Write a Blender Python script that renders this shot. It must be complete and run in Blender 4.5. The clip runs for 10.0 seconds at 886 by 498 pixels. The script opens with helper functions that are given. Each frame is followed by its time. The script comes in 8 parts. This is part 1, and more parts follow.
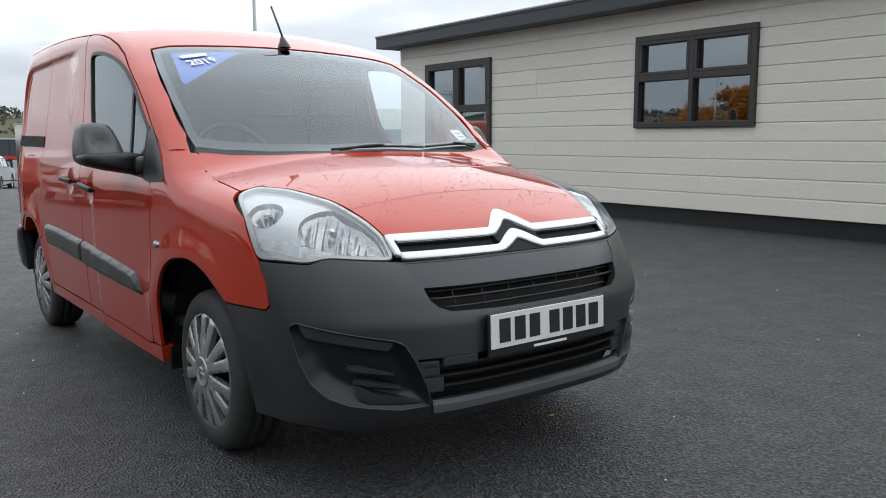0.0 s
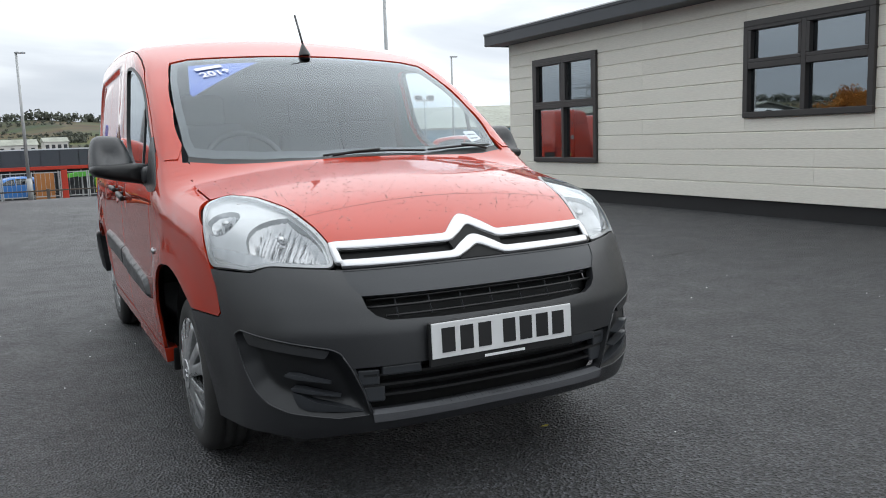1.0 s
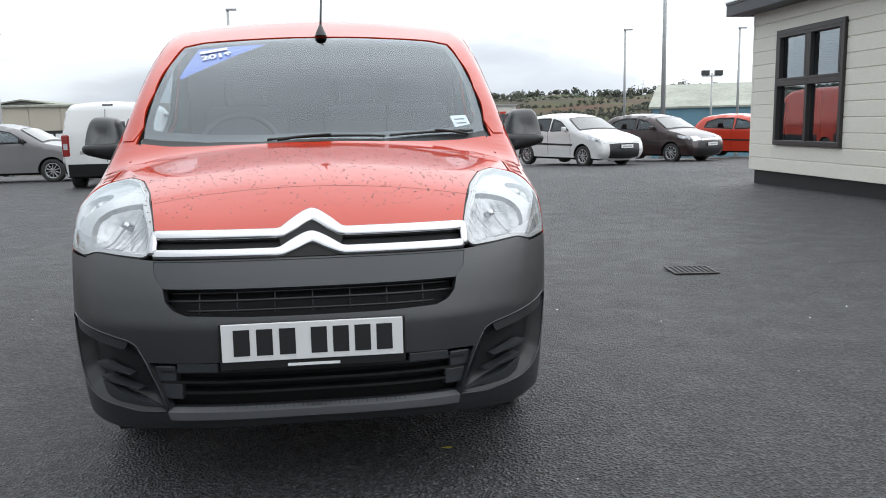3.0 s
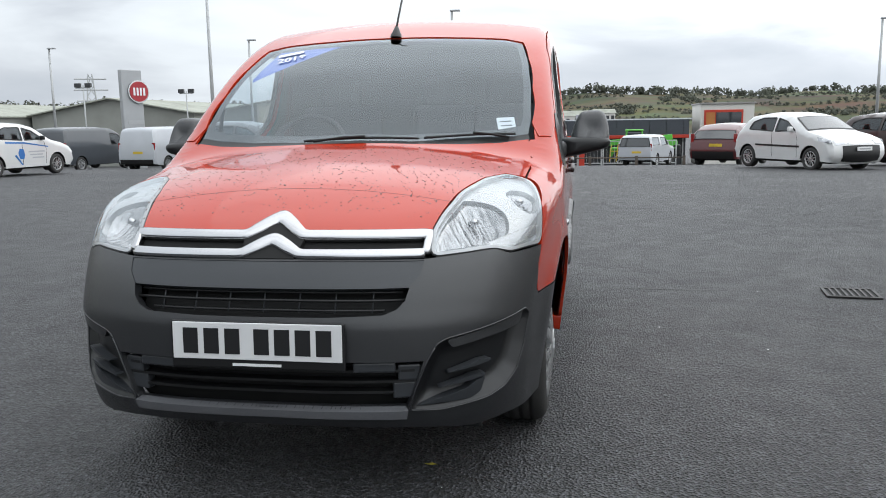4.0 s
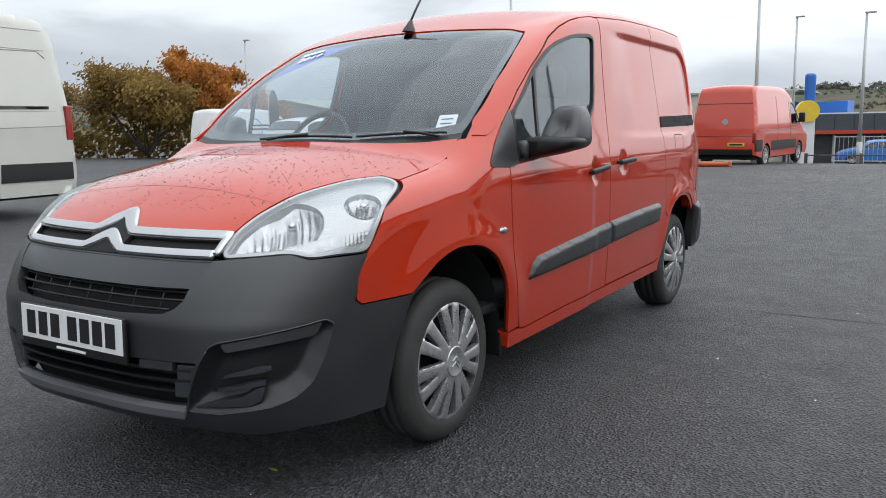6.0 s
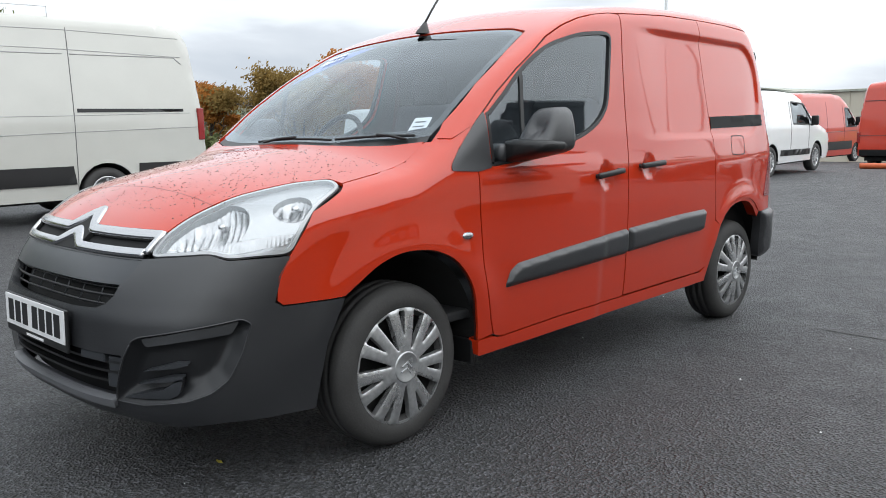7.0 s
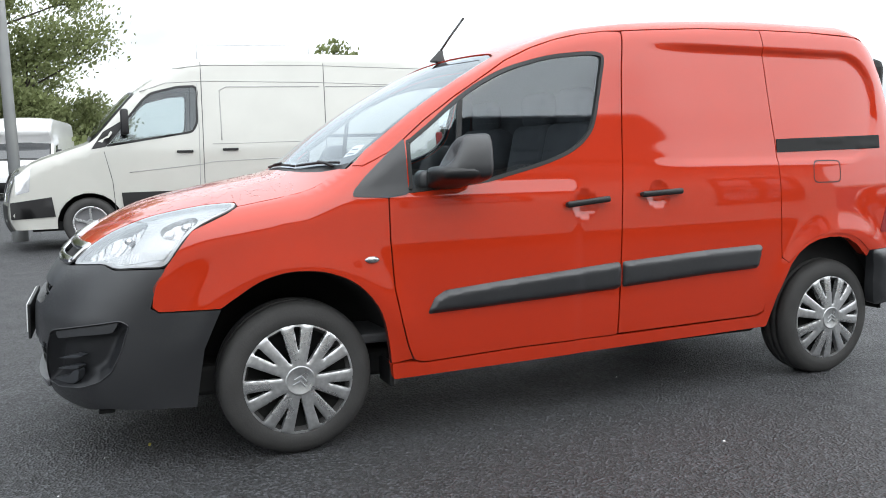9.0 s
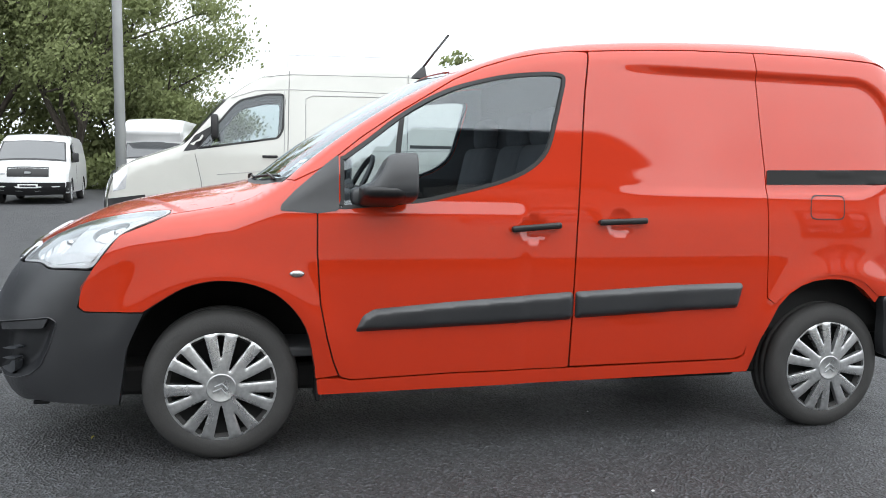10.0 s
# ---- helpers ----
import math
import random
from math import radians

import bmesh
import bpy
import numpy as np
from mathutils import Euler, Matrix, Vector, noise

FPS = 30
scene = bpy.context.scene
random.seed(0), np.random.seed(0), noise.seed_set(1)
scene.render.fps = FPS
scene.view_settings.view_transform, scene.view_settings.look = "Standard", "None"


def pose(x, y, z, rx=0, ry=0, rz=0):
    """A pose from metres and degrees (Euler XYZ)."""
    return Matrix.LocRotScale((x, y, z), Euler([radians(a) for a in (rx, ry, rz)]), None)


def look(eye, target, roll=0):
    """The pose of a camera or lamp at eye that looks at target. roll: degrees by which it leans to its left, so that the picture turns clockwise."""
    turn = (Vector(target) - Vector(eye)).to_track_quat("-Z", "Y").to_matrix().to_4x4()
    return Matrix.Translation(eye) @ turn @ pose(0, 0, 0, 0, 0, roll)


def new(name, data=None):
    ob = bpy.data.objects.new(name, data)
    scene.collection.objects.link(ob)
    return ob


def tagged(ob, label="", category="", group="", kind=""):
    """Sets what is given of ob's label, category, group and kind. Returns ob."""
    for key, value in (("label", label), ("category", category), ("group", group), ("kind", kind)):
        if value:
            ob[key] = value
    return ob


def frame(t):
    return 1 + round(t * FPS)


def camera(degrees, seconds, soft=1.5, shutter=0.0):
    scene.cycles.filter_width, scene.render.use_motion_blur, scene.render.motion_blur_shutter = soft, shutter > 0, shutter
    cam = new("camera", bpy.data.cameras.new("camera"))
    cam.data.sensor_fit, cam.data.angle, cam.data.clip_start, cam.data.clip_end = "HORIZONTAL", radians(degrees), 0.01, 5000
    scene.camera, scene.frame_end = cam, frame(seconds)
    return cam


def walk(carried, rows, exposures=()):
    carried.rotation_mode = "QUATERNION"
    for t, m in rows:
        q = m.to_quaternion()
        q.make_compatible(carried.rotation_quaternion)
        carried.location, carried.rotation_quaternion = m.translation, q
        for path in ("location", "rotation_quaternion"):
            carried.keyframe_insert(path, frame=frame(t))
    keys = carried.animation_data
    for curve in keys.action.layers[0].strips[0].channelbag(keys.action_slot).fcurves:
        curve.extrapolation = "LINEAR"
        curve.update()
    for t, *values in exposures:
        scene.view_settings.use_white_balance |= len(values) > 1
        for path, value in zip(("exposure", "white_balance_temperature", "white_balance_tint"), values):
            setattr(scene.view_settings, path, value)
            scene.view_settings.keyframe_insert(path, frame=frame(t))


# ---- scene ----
from mathutils.geometry import delaunay_2d_cdt

cam = camera(57.7, 10.0, soft=0.95)
PATH = [
    (0, (-1.848, -2.817, 1.134), (-0.656, -1.235, 0.862), -0.2),
    (0.5, (-1.589, -2.95, 1.134), (-0.544, -1.266, 0.862), -1.1),
    (1, (-1.296, -3.1, 1.15), (-0.402, -1.333, 0.875), -1.9),
    (1.5, (-0.967, -3.154, 1.135), (-0.241, -1.311, 0.858), -2.5),
    (2, (-0.616, -3.189, 1.151), (-0.078, -1.285, 0.861), -2.9),
    (2.5, (-0.213, -3.276, 1.167), (0.103, -1.324, 0.866), -2.1),
    (2.7, (-0.07, -3.273, 1.157), (0.213, -1.318, 0.846), -1.8),
    (3.8, (0.766, -3.107, 1.146), (0.542, -1.144, 0.833), -0.8),
    (4, (0.949, -3.094, 1.154), (0.595, -1.15, 0.846), -1.0),
    (4.5, (1.312, -2.972, 1.13), (0.872, -1.045, 0.82), -0.2),
    (5, (1.662, -2.765, 1.151), (1.116, -0.867, 0.834), -0.1),
    (5.5, (1.968, -2.579, 1.134), (1.17, -0.773, 0.816), -0.8),
    (5.7, (2.115, -2.497, 1.149), (1.179, -0.758, 0.83), -1.0),
    (6.8, (2.762, -1.98, 1.128), (1.458, -0.492, 0.833), -1.3),
    (7, (2.866, -1.879, 1.144), (1.481, -0.469, 0.84), -1.4),
    (7.5, (3.166, -1.6, 1.147), (1.586, -0.4, 0.896), -2.5),
    (8, (3.363, -1.292, 1.117), (1.706, -0.196, 0.88), -1.2),
    (8.5, (3.574, -0.961, 1.139), (1.83, -0.012, 0.893), -1.2),
    (9, (3.779, -0.603, 1.129), (1.939, 0.147, 0.895), -1.7),
    (9.5, (3.893, -0.248, 1.119), (1.997, 0.349, 0.902), -0.7),
    (10, (3.96, 0.135, 1.15), (2.023, 0.592, 0.948), 0.7),
]
walk(cam, [(t, look(eye, target, roll)) for t, eye, target, roll in PATH], exposures=[(0.0, 0.05), (2.5, 0.30), (4.5, 0.18), (5.5, 0.16), (7.0, 0.43), (8.0, 0.44), (9.0, 0.75), (10.0, 0.84)])

# ---- sky and light: a bright overcast day ----
world = bpy.data.worlds.new("overcast_sky")
scene.world = world
world.use_nodes = True
wt = world.node_tree
wt.nodes.clear()
w_out = wt.nodes.new("ShaderNodeOutputWorld")
w_bg = wt.nodes.new("ShaderNodeBackground")
w_sky = wt.nodes.new("ShaderNodeTexSky")
w_sky.sky_type = "NISHITA"
w_sky.sun_disc = False
w_sky.sun_elevation, w_sky.sun_rotation = radians(41), radians(70)
w_sky.dust_density = 4.0
w_co = wt.nodes.new("ShaderNodeTexCoord")
w_map = wt.nodes.new("ShaderNodeMapping")
w_map.inputs["Scale"].default_value = (1.4, 1.4, 5.5)
w_noise = wt.nodes.new("ShaderNodeTexNoise")
w_noise.inputs["Scale"].default_value = 1.7
w_noise.inputs["Detail"].default_value = 6
w_noise.inputs["Roughness"].default_value = 0.48
w_noise.inputs["Distortion"].default_value = 0.4
w_sep = wt.nodes.new("ShaderNodeSeparateXYZ")
w_low = wt.nodes.new("ShaderNodeMapRange")     # heavier cloud low in the sky
for key, value in (("From Min", 0.0), ("From Max", 0.21), ("To Min", -0.10), ("To Max", 0.17)):
    w_low.inputs[key].default_value = value
w_add = wt.nodes.new("ShaderNodeMath")
w_ramp = wt.nodes.new("ShaderNodeValToRGB")
w_ramp.color_ramp.elements[0].position, w_ramp.color_ramp.elements[0].color = 0.34, (0.55, 0.605, 0.675, 1)
w_ramp.color_ramp.elements[1].position, w_ramp.color_ramp.elements[1].color = 0.60, (0.93, 1.0, 1.06, 1)
for position, tone in ((0.43, (0.65, 0.70, 0.765, 1)), (0.51, (0.825, 0.885, 0.945, 1))):
    w_ramp.color_ramp.elements.new(position).color = tone
w_up = wt.nodes.new("ShaderNodeMapRange")      # overcast: brightest overhead
for key, value in (("From Min", 0.05), ("From Max", 0.9), ("To Min", 1.0), ("To Max", 1.25)):
    w_up.inputs[key].default_value = value
w_high = wt.nodes.new("ShaderNodeVectorMath")
w_high.operation = "SCALE"
w_veil = wt.nodes.new("ShaderNodeVectorMath")   # the cloud is brighter round the veiled sun
w_veil.operation = "DOT_PRODUCT"
w_veil.inputs[1].default_value = Vector((7.0, 2.5, 6.5)).normalized()
w_glow = wt.nodes.new("ShaderNodeMapRange")
w_glow.interpolation_type = "SMOOTHSTEP"
for key, value in (("From Min", -0.2), ("From Max", 1.0), ("To Min", 0.90), ("To Max", 1.35)):
    w_glow.inputs[key].default_value = value
w_both = wt.nodes.new("ShaderNodeMath")
w_both.operation = "MULTIPLY"
w_skys = wt.nodes.new("ShaderNodeMixRGB")
w_skys.blend_type = "MULTIPLY"
w_skys.inputs[0].default_value = 1.0
w_skys.inputs[2].default_value = (0.10, 0.10, 0.10, 1)
w_mix = wt.nodes.new("ShaderNodeMixRGB")
w_mix.inputs[0].default_value = 0.93
for a, b in ((w_co.outputs["Generated"], w_map.inputs[0]), (w_map.outputs[0], w_noise.inputs["Vector"]), (w_co.outputs["Generated"], w_sep.inputs[0]),
             (w_sep.outputs[2], w_low.inputs[0]), (w_noise.outputs[0], w_add.inputs[0]), (w_low.outputs[0], w_add.inputs[1]), (w_add.outputs[0], w_ramp.inputs[0]),
             (w_sky.outputs[0], w_skys.inputs[1]), (w_skys.outputs[0], w_mix.inputs[1]), (w_sep.outputs[2], w_up.inputs[0]), (w_co.outputs["Generated"], w_veil.inputs[0]), (w_veil.outputs["Value"], w_glow.inputs[0]), (w_up.outputs[0], w_both.inputs[0]), (w_glow.outputs[0], w_both.inputs[1]), (w_both.outputs[0], w_high.inputs["Scale"]), (w_ramp.outputs[0], w_high.inputs[0]), (w_high.outputs[0], w_mix.inputs[2]), (w_mix.outputs[0], w_bg.inputs[0]), (w_bg.outputs[0], w_out.inputs[0])):
    wt.links.new(a, b)
w_bg.inputs[1].default_value = 1.0
sun = new("sun", bpy.data.lights.new("sun", "SUN"))
sun.data.energy, sun.data.angle, sun.data.color = 0.95, radians(150), (1.0, 0.97, 0.93)
sun.matrix_world = look((7.0, 2.5, 6.5), (0, 0, 0))


# ---- materials ----
def shader(name, colour, rough=0.5, metal=0.0, vary=0.08, scale=6.0, bump=0.0, bump_scale=60.0, coat=0.0, fleck=0.0, fleck_scale=200.0, rough_vary=0.0, specular=0.5, random=0.0, stretch=(1, 1, 1)):
    """A painted, moulded or stony surface: broad and fine variation of tone, relief and gloss."""
    m = bpy.data.materials.new(name)
    m.use_nodes = True
    nt = m.node_tree
    b = nt.nodes["Principled BSDF"]
    b.inputs["Metallic"].default_value, b.inputs["Roughness"].default_value = metal, rough
    b.inputs["Coat Weight"].default_value, b.inputs["Coat Roughness"].default_value = coat, 0.03
    b.inputs["Specular IOR Level"].default_value = specular
    b.inputs["Coat IOR"].default_value = 1.45
    co = nt.nodes.new("ShaderNodeTexCoord")
    mp = nt.nodes.new("ShaderNodeMapping")
    mp.inputs["Scale"].default_value = stretch
    nt.links.new(co.outputs["Object"], mp.inputs[0])
    n1 = nt.nodes.new("ShaderNodeTexNoise")
    n1.inputs["Scale"].default_value, n1.inputs["Detail"].default_value = scale, 5
    n2 = nt.nodes.new("ShaderNodeTexNoise")
    n2.inputs["Scale"].default_value, n2.inputs["Detail"].default_value = fleck_scale, 2
    for n in (n1, n2):
        nt.links.new(mp.outputs[0], n.inputs["Vector"])
    tone = nt.nodes.new("ShaderNodeMapRange")
    tone.inputs["From Min"].default_value, tone.inputs["From Max"].default_value = 0.25, 0.75
    tone.inputs["To Min"].default_value, tone.inputs["To Max"].default_value = 1 - vary, 1 + vary
    nt.links.new(n1.outputs[0], tone.inputs[0])
    spot = nt.nodes.new("ShaderNodeMapRange")
    spot.inputs["From Min"].default_value, spot.inputs["From Max"].default_value = 0.3, 0.7
    spot.inputs["To Min"].default_value, spot.inputs["To Max"].default_value = 1 - fleck, 1 + fleck
    nt.links.new(n2.outputs[0], spot.inputs[0])
    mul = nt.nodes.new("ShaderNodeMath")
    mul.operation = "MULTIPLY"
    nt.links.new(tone.outputs[0], mul.inputs[0])
    nt.links.new(spot.outputs[0], mul.inputs[1])
    last = mul.outputs[0]
    if random:
        info = nt.nodes.new("ShaderNodeObjectInfo")
        each = nt.nodes.new("ShaderNodeMapRange")
        each.inputs["To Min"].default_value, each.inputs["To Max"].default_value = 1 - random, 1 + random
        nt.links.new(info.outputs["Random"], each.inputs[0])
        mul2 = nt.nodes.new("ShaderNodeMath")
        mul2.operation = "MULTIPLY"
        nt.links.new(last, mul2.inputs[0])
        nt.links.new(each.outputs[0], mul2.inputs[1])
        last = mul2.outputs[0]
    col = nt.nodes.new("ShaderNodeVectorMath")
    col.operation = "SCALE"
    col.inputs[0].default_value = colour[:3]
    nt.links.new(last, col.inputs["Scale"])
    nt.links.new(col.outputs[0], b.inputs["Base Color"])
    if rough_vary:
        rr = nt.nodes.new("ShaderNodeMapRange")
        rr.inputs["From Min"].default_value, rr.inputs["From Max"].default_value = 0.3, 0.7
        rr.inputs["To Min"].default_value, rr.inputs["To Max"].default_value = max(rough - rough_vary, 0.02), rough + rough_vary
        nt.links.new(n1.outputs[0], rr.inputs[0])
        nt.links.new(rr.outputs[0], b.inputs["Roughness"])
    if bump:
        n3 = nt.nodes.new("ShaderNodeTexNoise")
        n3.inputs["Scale"].default_value, n3.inputs["Detail"].default_value = bump_scale, 3
        nt.links.new(mp.outputs[0], n3.inputs["Vector"])
        bp = nt.nodes.new("ShaderNodeBump")
        bp.inputs["Strength"].default_value, bp.inputs["Distance"].default_value = 1.0, bump
        nt.links.new(n3.outputs[0], bp.inputs["Height"])
        nt.links.new(bp.outputs[0], b.inputs["Normal"])
    return m


def leafy(m, share=0.4):
    """Let some of the light through the leaves."""
    nt = m.node_tree
    b = nt.nodes["Principled BSDF"]
    thin = nt.nodes.new("ShaderNodeBsdfTranslucent")
    nt.links.new(b.inputs["Base Color"].links[0].from_socket, thin.inputs[0])
    mix = nt.nodes.new("ShaderNodeMixShader")
    mix.inputs[0].default_value = share
    nt.links.new(b.outputs[0], mix.inputs[1])
    nt.links.new(thin.outputs[0], mix.inputs[2])
    nt.links.new(mix.outputs[0], nt.nodes["Material Output"].inputs[0])
    return m


def pane_shader(name, tint, sheen=0.08, gloss=1.0):
    """Thin glass: tinted passage and a mirror-like sheen that grows at grazing angles."""
    m = bpy.data.materials.new(name)
    m.use_nodes = True
    nt = m.node_tree
    nt.nodes.clear()
    out = nt.nodes.new("ShaderNodeOutputMaterial")
    clear = nt.nodes.new("ShaderNodeBsdfTransparent")
    clear.inputs[0].default_value = (*tint, 1)
    shine = nt.nodes.new("ShaderNodeBsdfGlossy")
    shine.inputs["Roughness"].default_value = 0.012
    shine.inputs[0].default_value = (gloss * 0.90, gloss * 0.96, gloss, 1)
    slope = nt.nodes.new("ShaderNodeLayerWeight")
    slope.inputs["Blend"].default_value = 0.5
    steep = nt.nodes.new("ShaderNodeMath")
    steep.operation = "POWER"
    steep.inputs[1].default_value = 4.5
    rise = nt.nodes.new("ShaderNodeMath")
    rise.operation = "MULTIPLY_ADD"
    rise.inputs[1].default_value, rise.inputs[2].default_value = 1 - sheen, sheen
    mix = nt.nodes.new("ShaderNodeMixShader")
    for one, two in ((slope.outputs["Facing"], steep.inputs[0]), (steep.outputs[0], rise.inputs[0]), (rise.outputs[0], mix.inputs[0]), (clear.outputs[0], mix.inputs[1]), (shine.outputs[0], mix.inputs[2]), (mix.outputs[0], out.inputs[0])):
        nt.links.new(one, two)
    return m


def asphalt_shader():
    """Fresh dark asphalt, damp in patches: packed chippings, smoother and rougher zones."""
    m = bpy.data.materials.new("asphalt")
    m.use_nodes = True
    nt = m.node_tree
    b = nt.nodes["Principled BSDF"]
    co = nt.nodes.new("ShaderNodeTexCoord")
    big = nt.nodes.new("ShaderNodeTexNoise")
    big.inputs["Scale"].default_value, big.inputs["Detail"].default_value = 0.35, 6
    mid = nt.nodes.new("ShaderNodeTexNoise")
    mid.inputs["Scale"].default_value, mid.inputs["Detail"].default_value = 4.0, 6
    chip = nt.nodes.new("ShaderNodeTexVoronoi")
    chip.inputs["Scale"].default_value = 95
    fine = nt.nodes.new("ShaderNodeTexNoise")
    fine.inputs["Scale"].default_value, fine.inputs["Detail"].default_value = 120, 4
    for n in (big, mid, chip, fine):
        nt.links.new(co.outputs["Object"], n.inputs["Vector"])
    tone = nt.nodes.new("ShaderNodeValToRGB")
    tone.color_ramp.elements[0].position, tone.color_ramp.elements[0].color = 0.35, (0.0110, 0.0111, 0.0127, 1)
    tone.color_ramp.elements[1].position, tone.color_ramp.elements[1].color = 0.68, (0.0175, 0.0177, 0.0199, 1)
    nt.links.new(big.outputs[0], tone.inputs[0])
    stone = nt.nodes.new("ShaderNodeSeparateColor")
    nt.links.new(chip.outputs["Color"], stone.inputs[0])
    lift = nt.nodes.new("ShaderNodeMapRange")
    lift.inputs["From Min"].default_value, lift.inputs["From Max"].default_value = 0.0, 1.0
    lift.inputs["To Min"].default_value, lift.inputs["To Max"].default_value = 0.15, 5.0
    few = nt.nodes.new("ShaderNodeMath")      # most chippings dark; a few pale, with glints put into their tone
    few.operation = "POWER"
    few.inputs[1].default_value = 2.2
    nt.links.new(stone.outputs[0], few.inputs[0])
    nt.links.new(few.outputs[0], lift.inputs[0])
    tint = nt.nodes.new("ShaderNodeVectorMath")
    tint.operation = "SCALE"
    nt.links.new(tone.outputs[0], tint.inputs[0])
    nt.links.new(lift.outputs[0], tint.inputs["Scale"])
    nt.links.new(tint.outputs[0], b.inputs["Base Color"])
    wet = nt.nodes.new("ShaderNodeMath")
    wet.operation = "ADD"
    nt.links.new(big.outputs[0], wet.inputs[0])
    nt.links.new(mid.outputs[0], wet.inputs[1])
    rough = nt.nodes.new("ShaderNodeMapRange")
    rough.inputs["From Min"].default_value, rough.inputs["From Max"].default_value = 0.75, 1.25
    rough.inputs["To Min"].default_value, rough.inputs["To Max"].default_value = 0.52, 0.68
    nt.links.new(wet.outputs[0], rough.inputs[0])
    nt.links.new(rough.outputs[0], b.inputs["Roughness"])
    hgt = nt.nodes.new("ShaderNodeMath")
    hgt.operation = "ADD"
    nt.links.new(chip.outputs["Distance"], hgt.inputs[0])
    soft = nt.nodes.new("ShaderNodeMath")
    soft.operation = "MULTIPLY"
    soft.inputs[1].default_value = 0.45
    nt.links.new(fine.outputs[0], soft.inputs[0])
    nt.links.new(soft.outputs[0], hgt.inputs[1])
    b.inputs["Specular IOR Level"].default_value = 0.80
    bp = nt.nodes.new("ShaderNodeBump")
    bp.inputs["Strength"].default_value, bp.inputs["Distance"].default_value = 1.0, 0.015
    nt.links.new(hgt.outputs[0], bp.inputs["Height"])
    nt.links.new(bp.outputs[0], b.inputs["Normal"])
    return m


ASPHALT = asphalt_shader()
RED = shader("red_car_paint", (0.46, 0.029, 0.007), 0.36, 0.0, 0.03, 3.0, coat=1.0, specular=0.04, fleck=0.03, fleck_scale=900)
GREY_PLASTIC = shader("grained_grey_plastic", (0.022, 0.0228, 0.0252), 0.34, 0.0, 0.10, 5.0, bump=0.0006, bump_scale=700, fleck=0.10, fleck_scale=500, rough_vary=0.06, specular=0.75)
PANEL_PLASTIC = shader("smooth_grey_plastic", (0.036, 0.039, 0.044), 0.32, 0.0, 0.08, 5.0, fleck=0.05, rough_vary=0.05)
POCKET_PLASTIC = shader("satin_black_plastic", (0.010, 0.0105, 0.012), 0.34, 0.0, 0.10, 8.0, fleck=0.1)
BLACK_PLASTIC = shader("black_plastic", (0.008, 0.008, 0.0085), 0.42, 0.0, 0.10, 8.0, fleck=0.1)
RED.node_tree.nodes["Principled BSDF"].inputs["Coat IOR"].default_value = 1.6
# body-red gaps, with their shade put into this dark red
PANEL_GAP = shader("shaded_panel_gap", (0.045, 0.006, 0.004), 0.6, 0.0, 0.1, 4.0)
# near-black that stands in for unlit depth; some black parts share it
DARK = shader("shade_and_black_parts", (0.006, 0.006, 0.006), 0.8, 0.0, 0.1, 4.0)
RUBBER = shader("tyre_rubber", (0.035, 0.034, 0.033), 0.72, 0.0, 0.22, 7.0, bump=0.001, bump_scale=120, fleck=0.15)
TRIM = shader("interior_trim", (0.030, 0.031, 0.033), 0.75, 0.0, 0.1, 9.0, fleck=0.1)
SEAT = shader("seat_cloth", (0.045, 0.047, 0.052), 0.9, 0.0, 0.15, 12.0, fleck=0.2)
CHROME = shader("satin_chrome", (0.52, 0.52, 0.53), 0.16, 1.0, 0.04, 8.0)
WHEEL_SILVER = shader("silver_wheel_paint", (0.47, 0.475, 0.48), 0.30, 0.75, 0.10, 9.0, fleck=0.12, fleck_scale=60, rough_vary=0.08)
LAMP_SILVER = shader("lamp_reflector", (0.42, 0.43, 0.44), 0.24, 0.85, 0.22, 45.0, bump=0.0012, bump_scale=90, fleck=0.12, fleck_scale=160, stretch=(1, 1, 0.35))
LAMP_WHITE = shader("pale_lamp_surround", (0.46, 0.475, 0.485), 0.22, 0.55, 0.06, 20.0)
LAMP_GREY = shader("lamp_bezel", (0.40, 0.41, 0.42), 0.28, 0.35, 0.05, 20.0)
PLATE_WHITE = shader("plate_white", (0.74, 0.74, 0.74), 0.35, 0.0, 0.03, 9.0)
CHIN = shader("pale_grey_plastic", (0.12, 0.122, 0.13), 0.4, 0.0, 0.08, 6.0, fleck=0.06)
INK = shader("black_ink", (0.012, 0.012, 0.013), 0.5)
WHITE_INK = shader("white_ink", (0.78, 0.78, 0.78), 0.5)
BLUE_STICKER = shader("blue_sticker", (0.010, 0.085, 0.46), 0.4, 0.0, 0.05, 9.0)
LENS_RED = shader("red_lens", (0.24, 0.010, 0.009), 0.15, coat=1.0)
LENS_AMBER = shader("amber_lens", (0.55, 0.16, 0.02), 0.15, coat=1.0)
SCREEN_GLASS = pane_shader("windscreen_glass", (0.82, 0.88, 0.92), 0.095)
SIDE_GLASS = pane_shader("tinted_side_glass", (0.76, 0.82, 0.84), 0.10)
DIRT = shader("wet_dirt", (0.10, 0.035, 0.022), 0.25, 0.0, 0.3, 40.0, coat=0.6)
LAMP_GLASS = pane_shader("clear_lamp_cover", (0.97, 0.97, 0.97), 0.05)


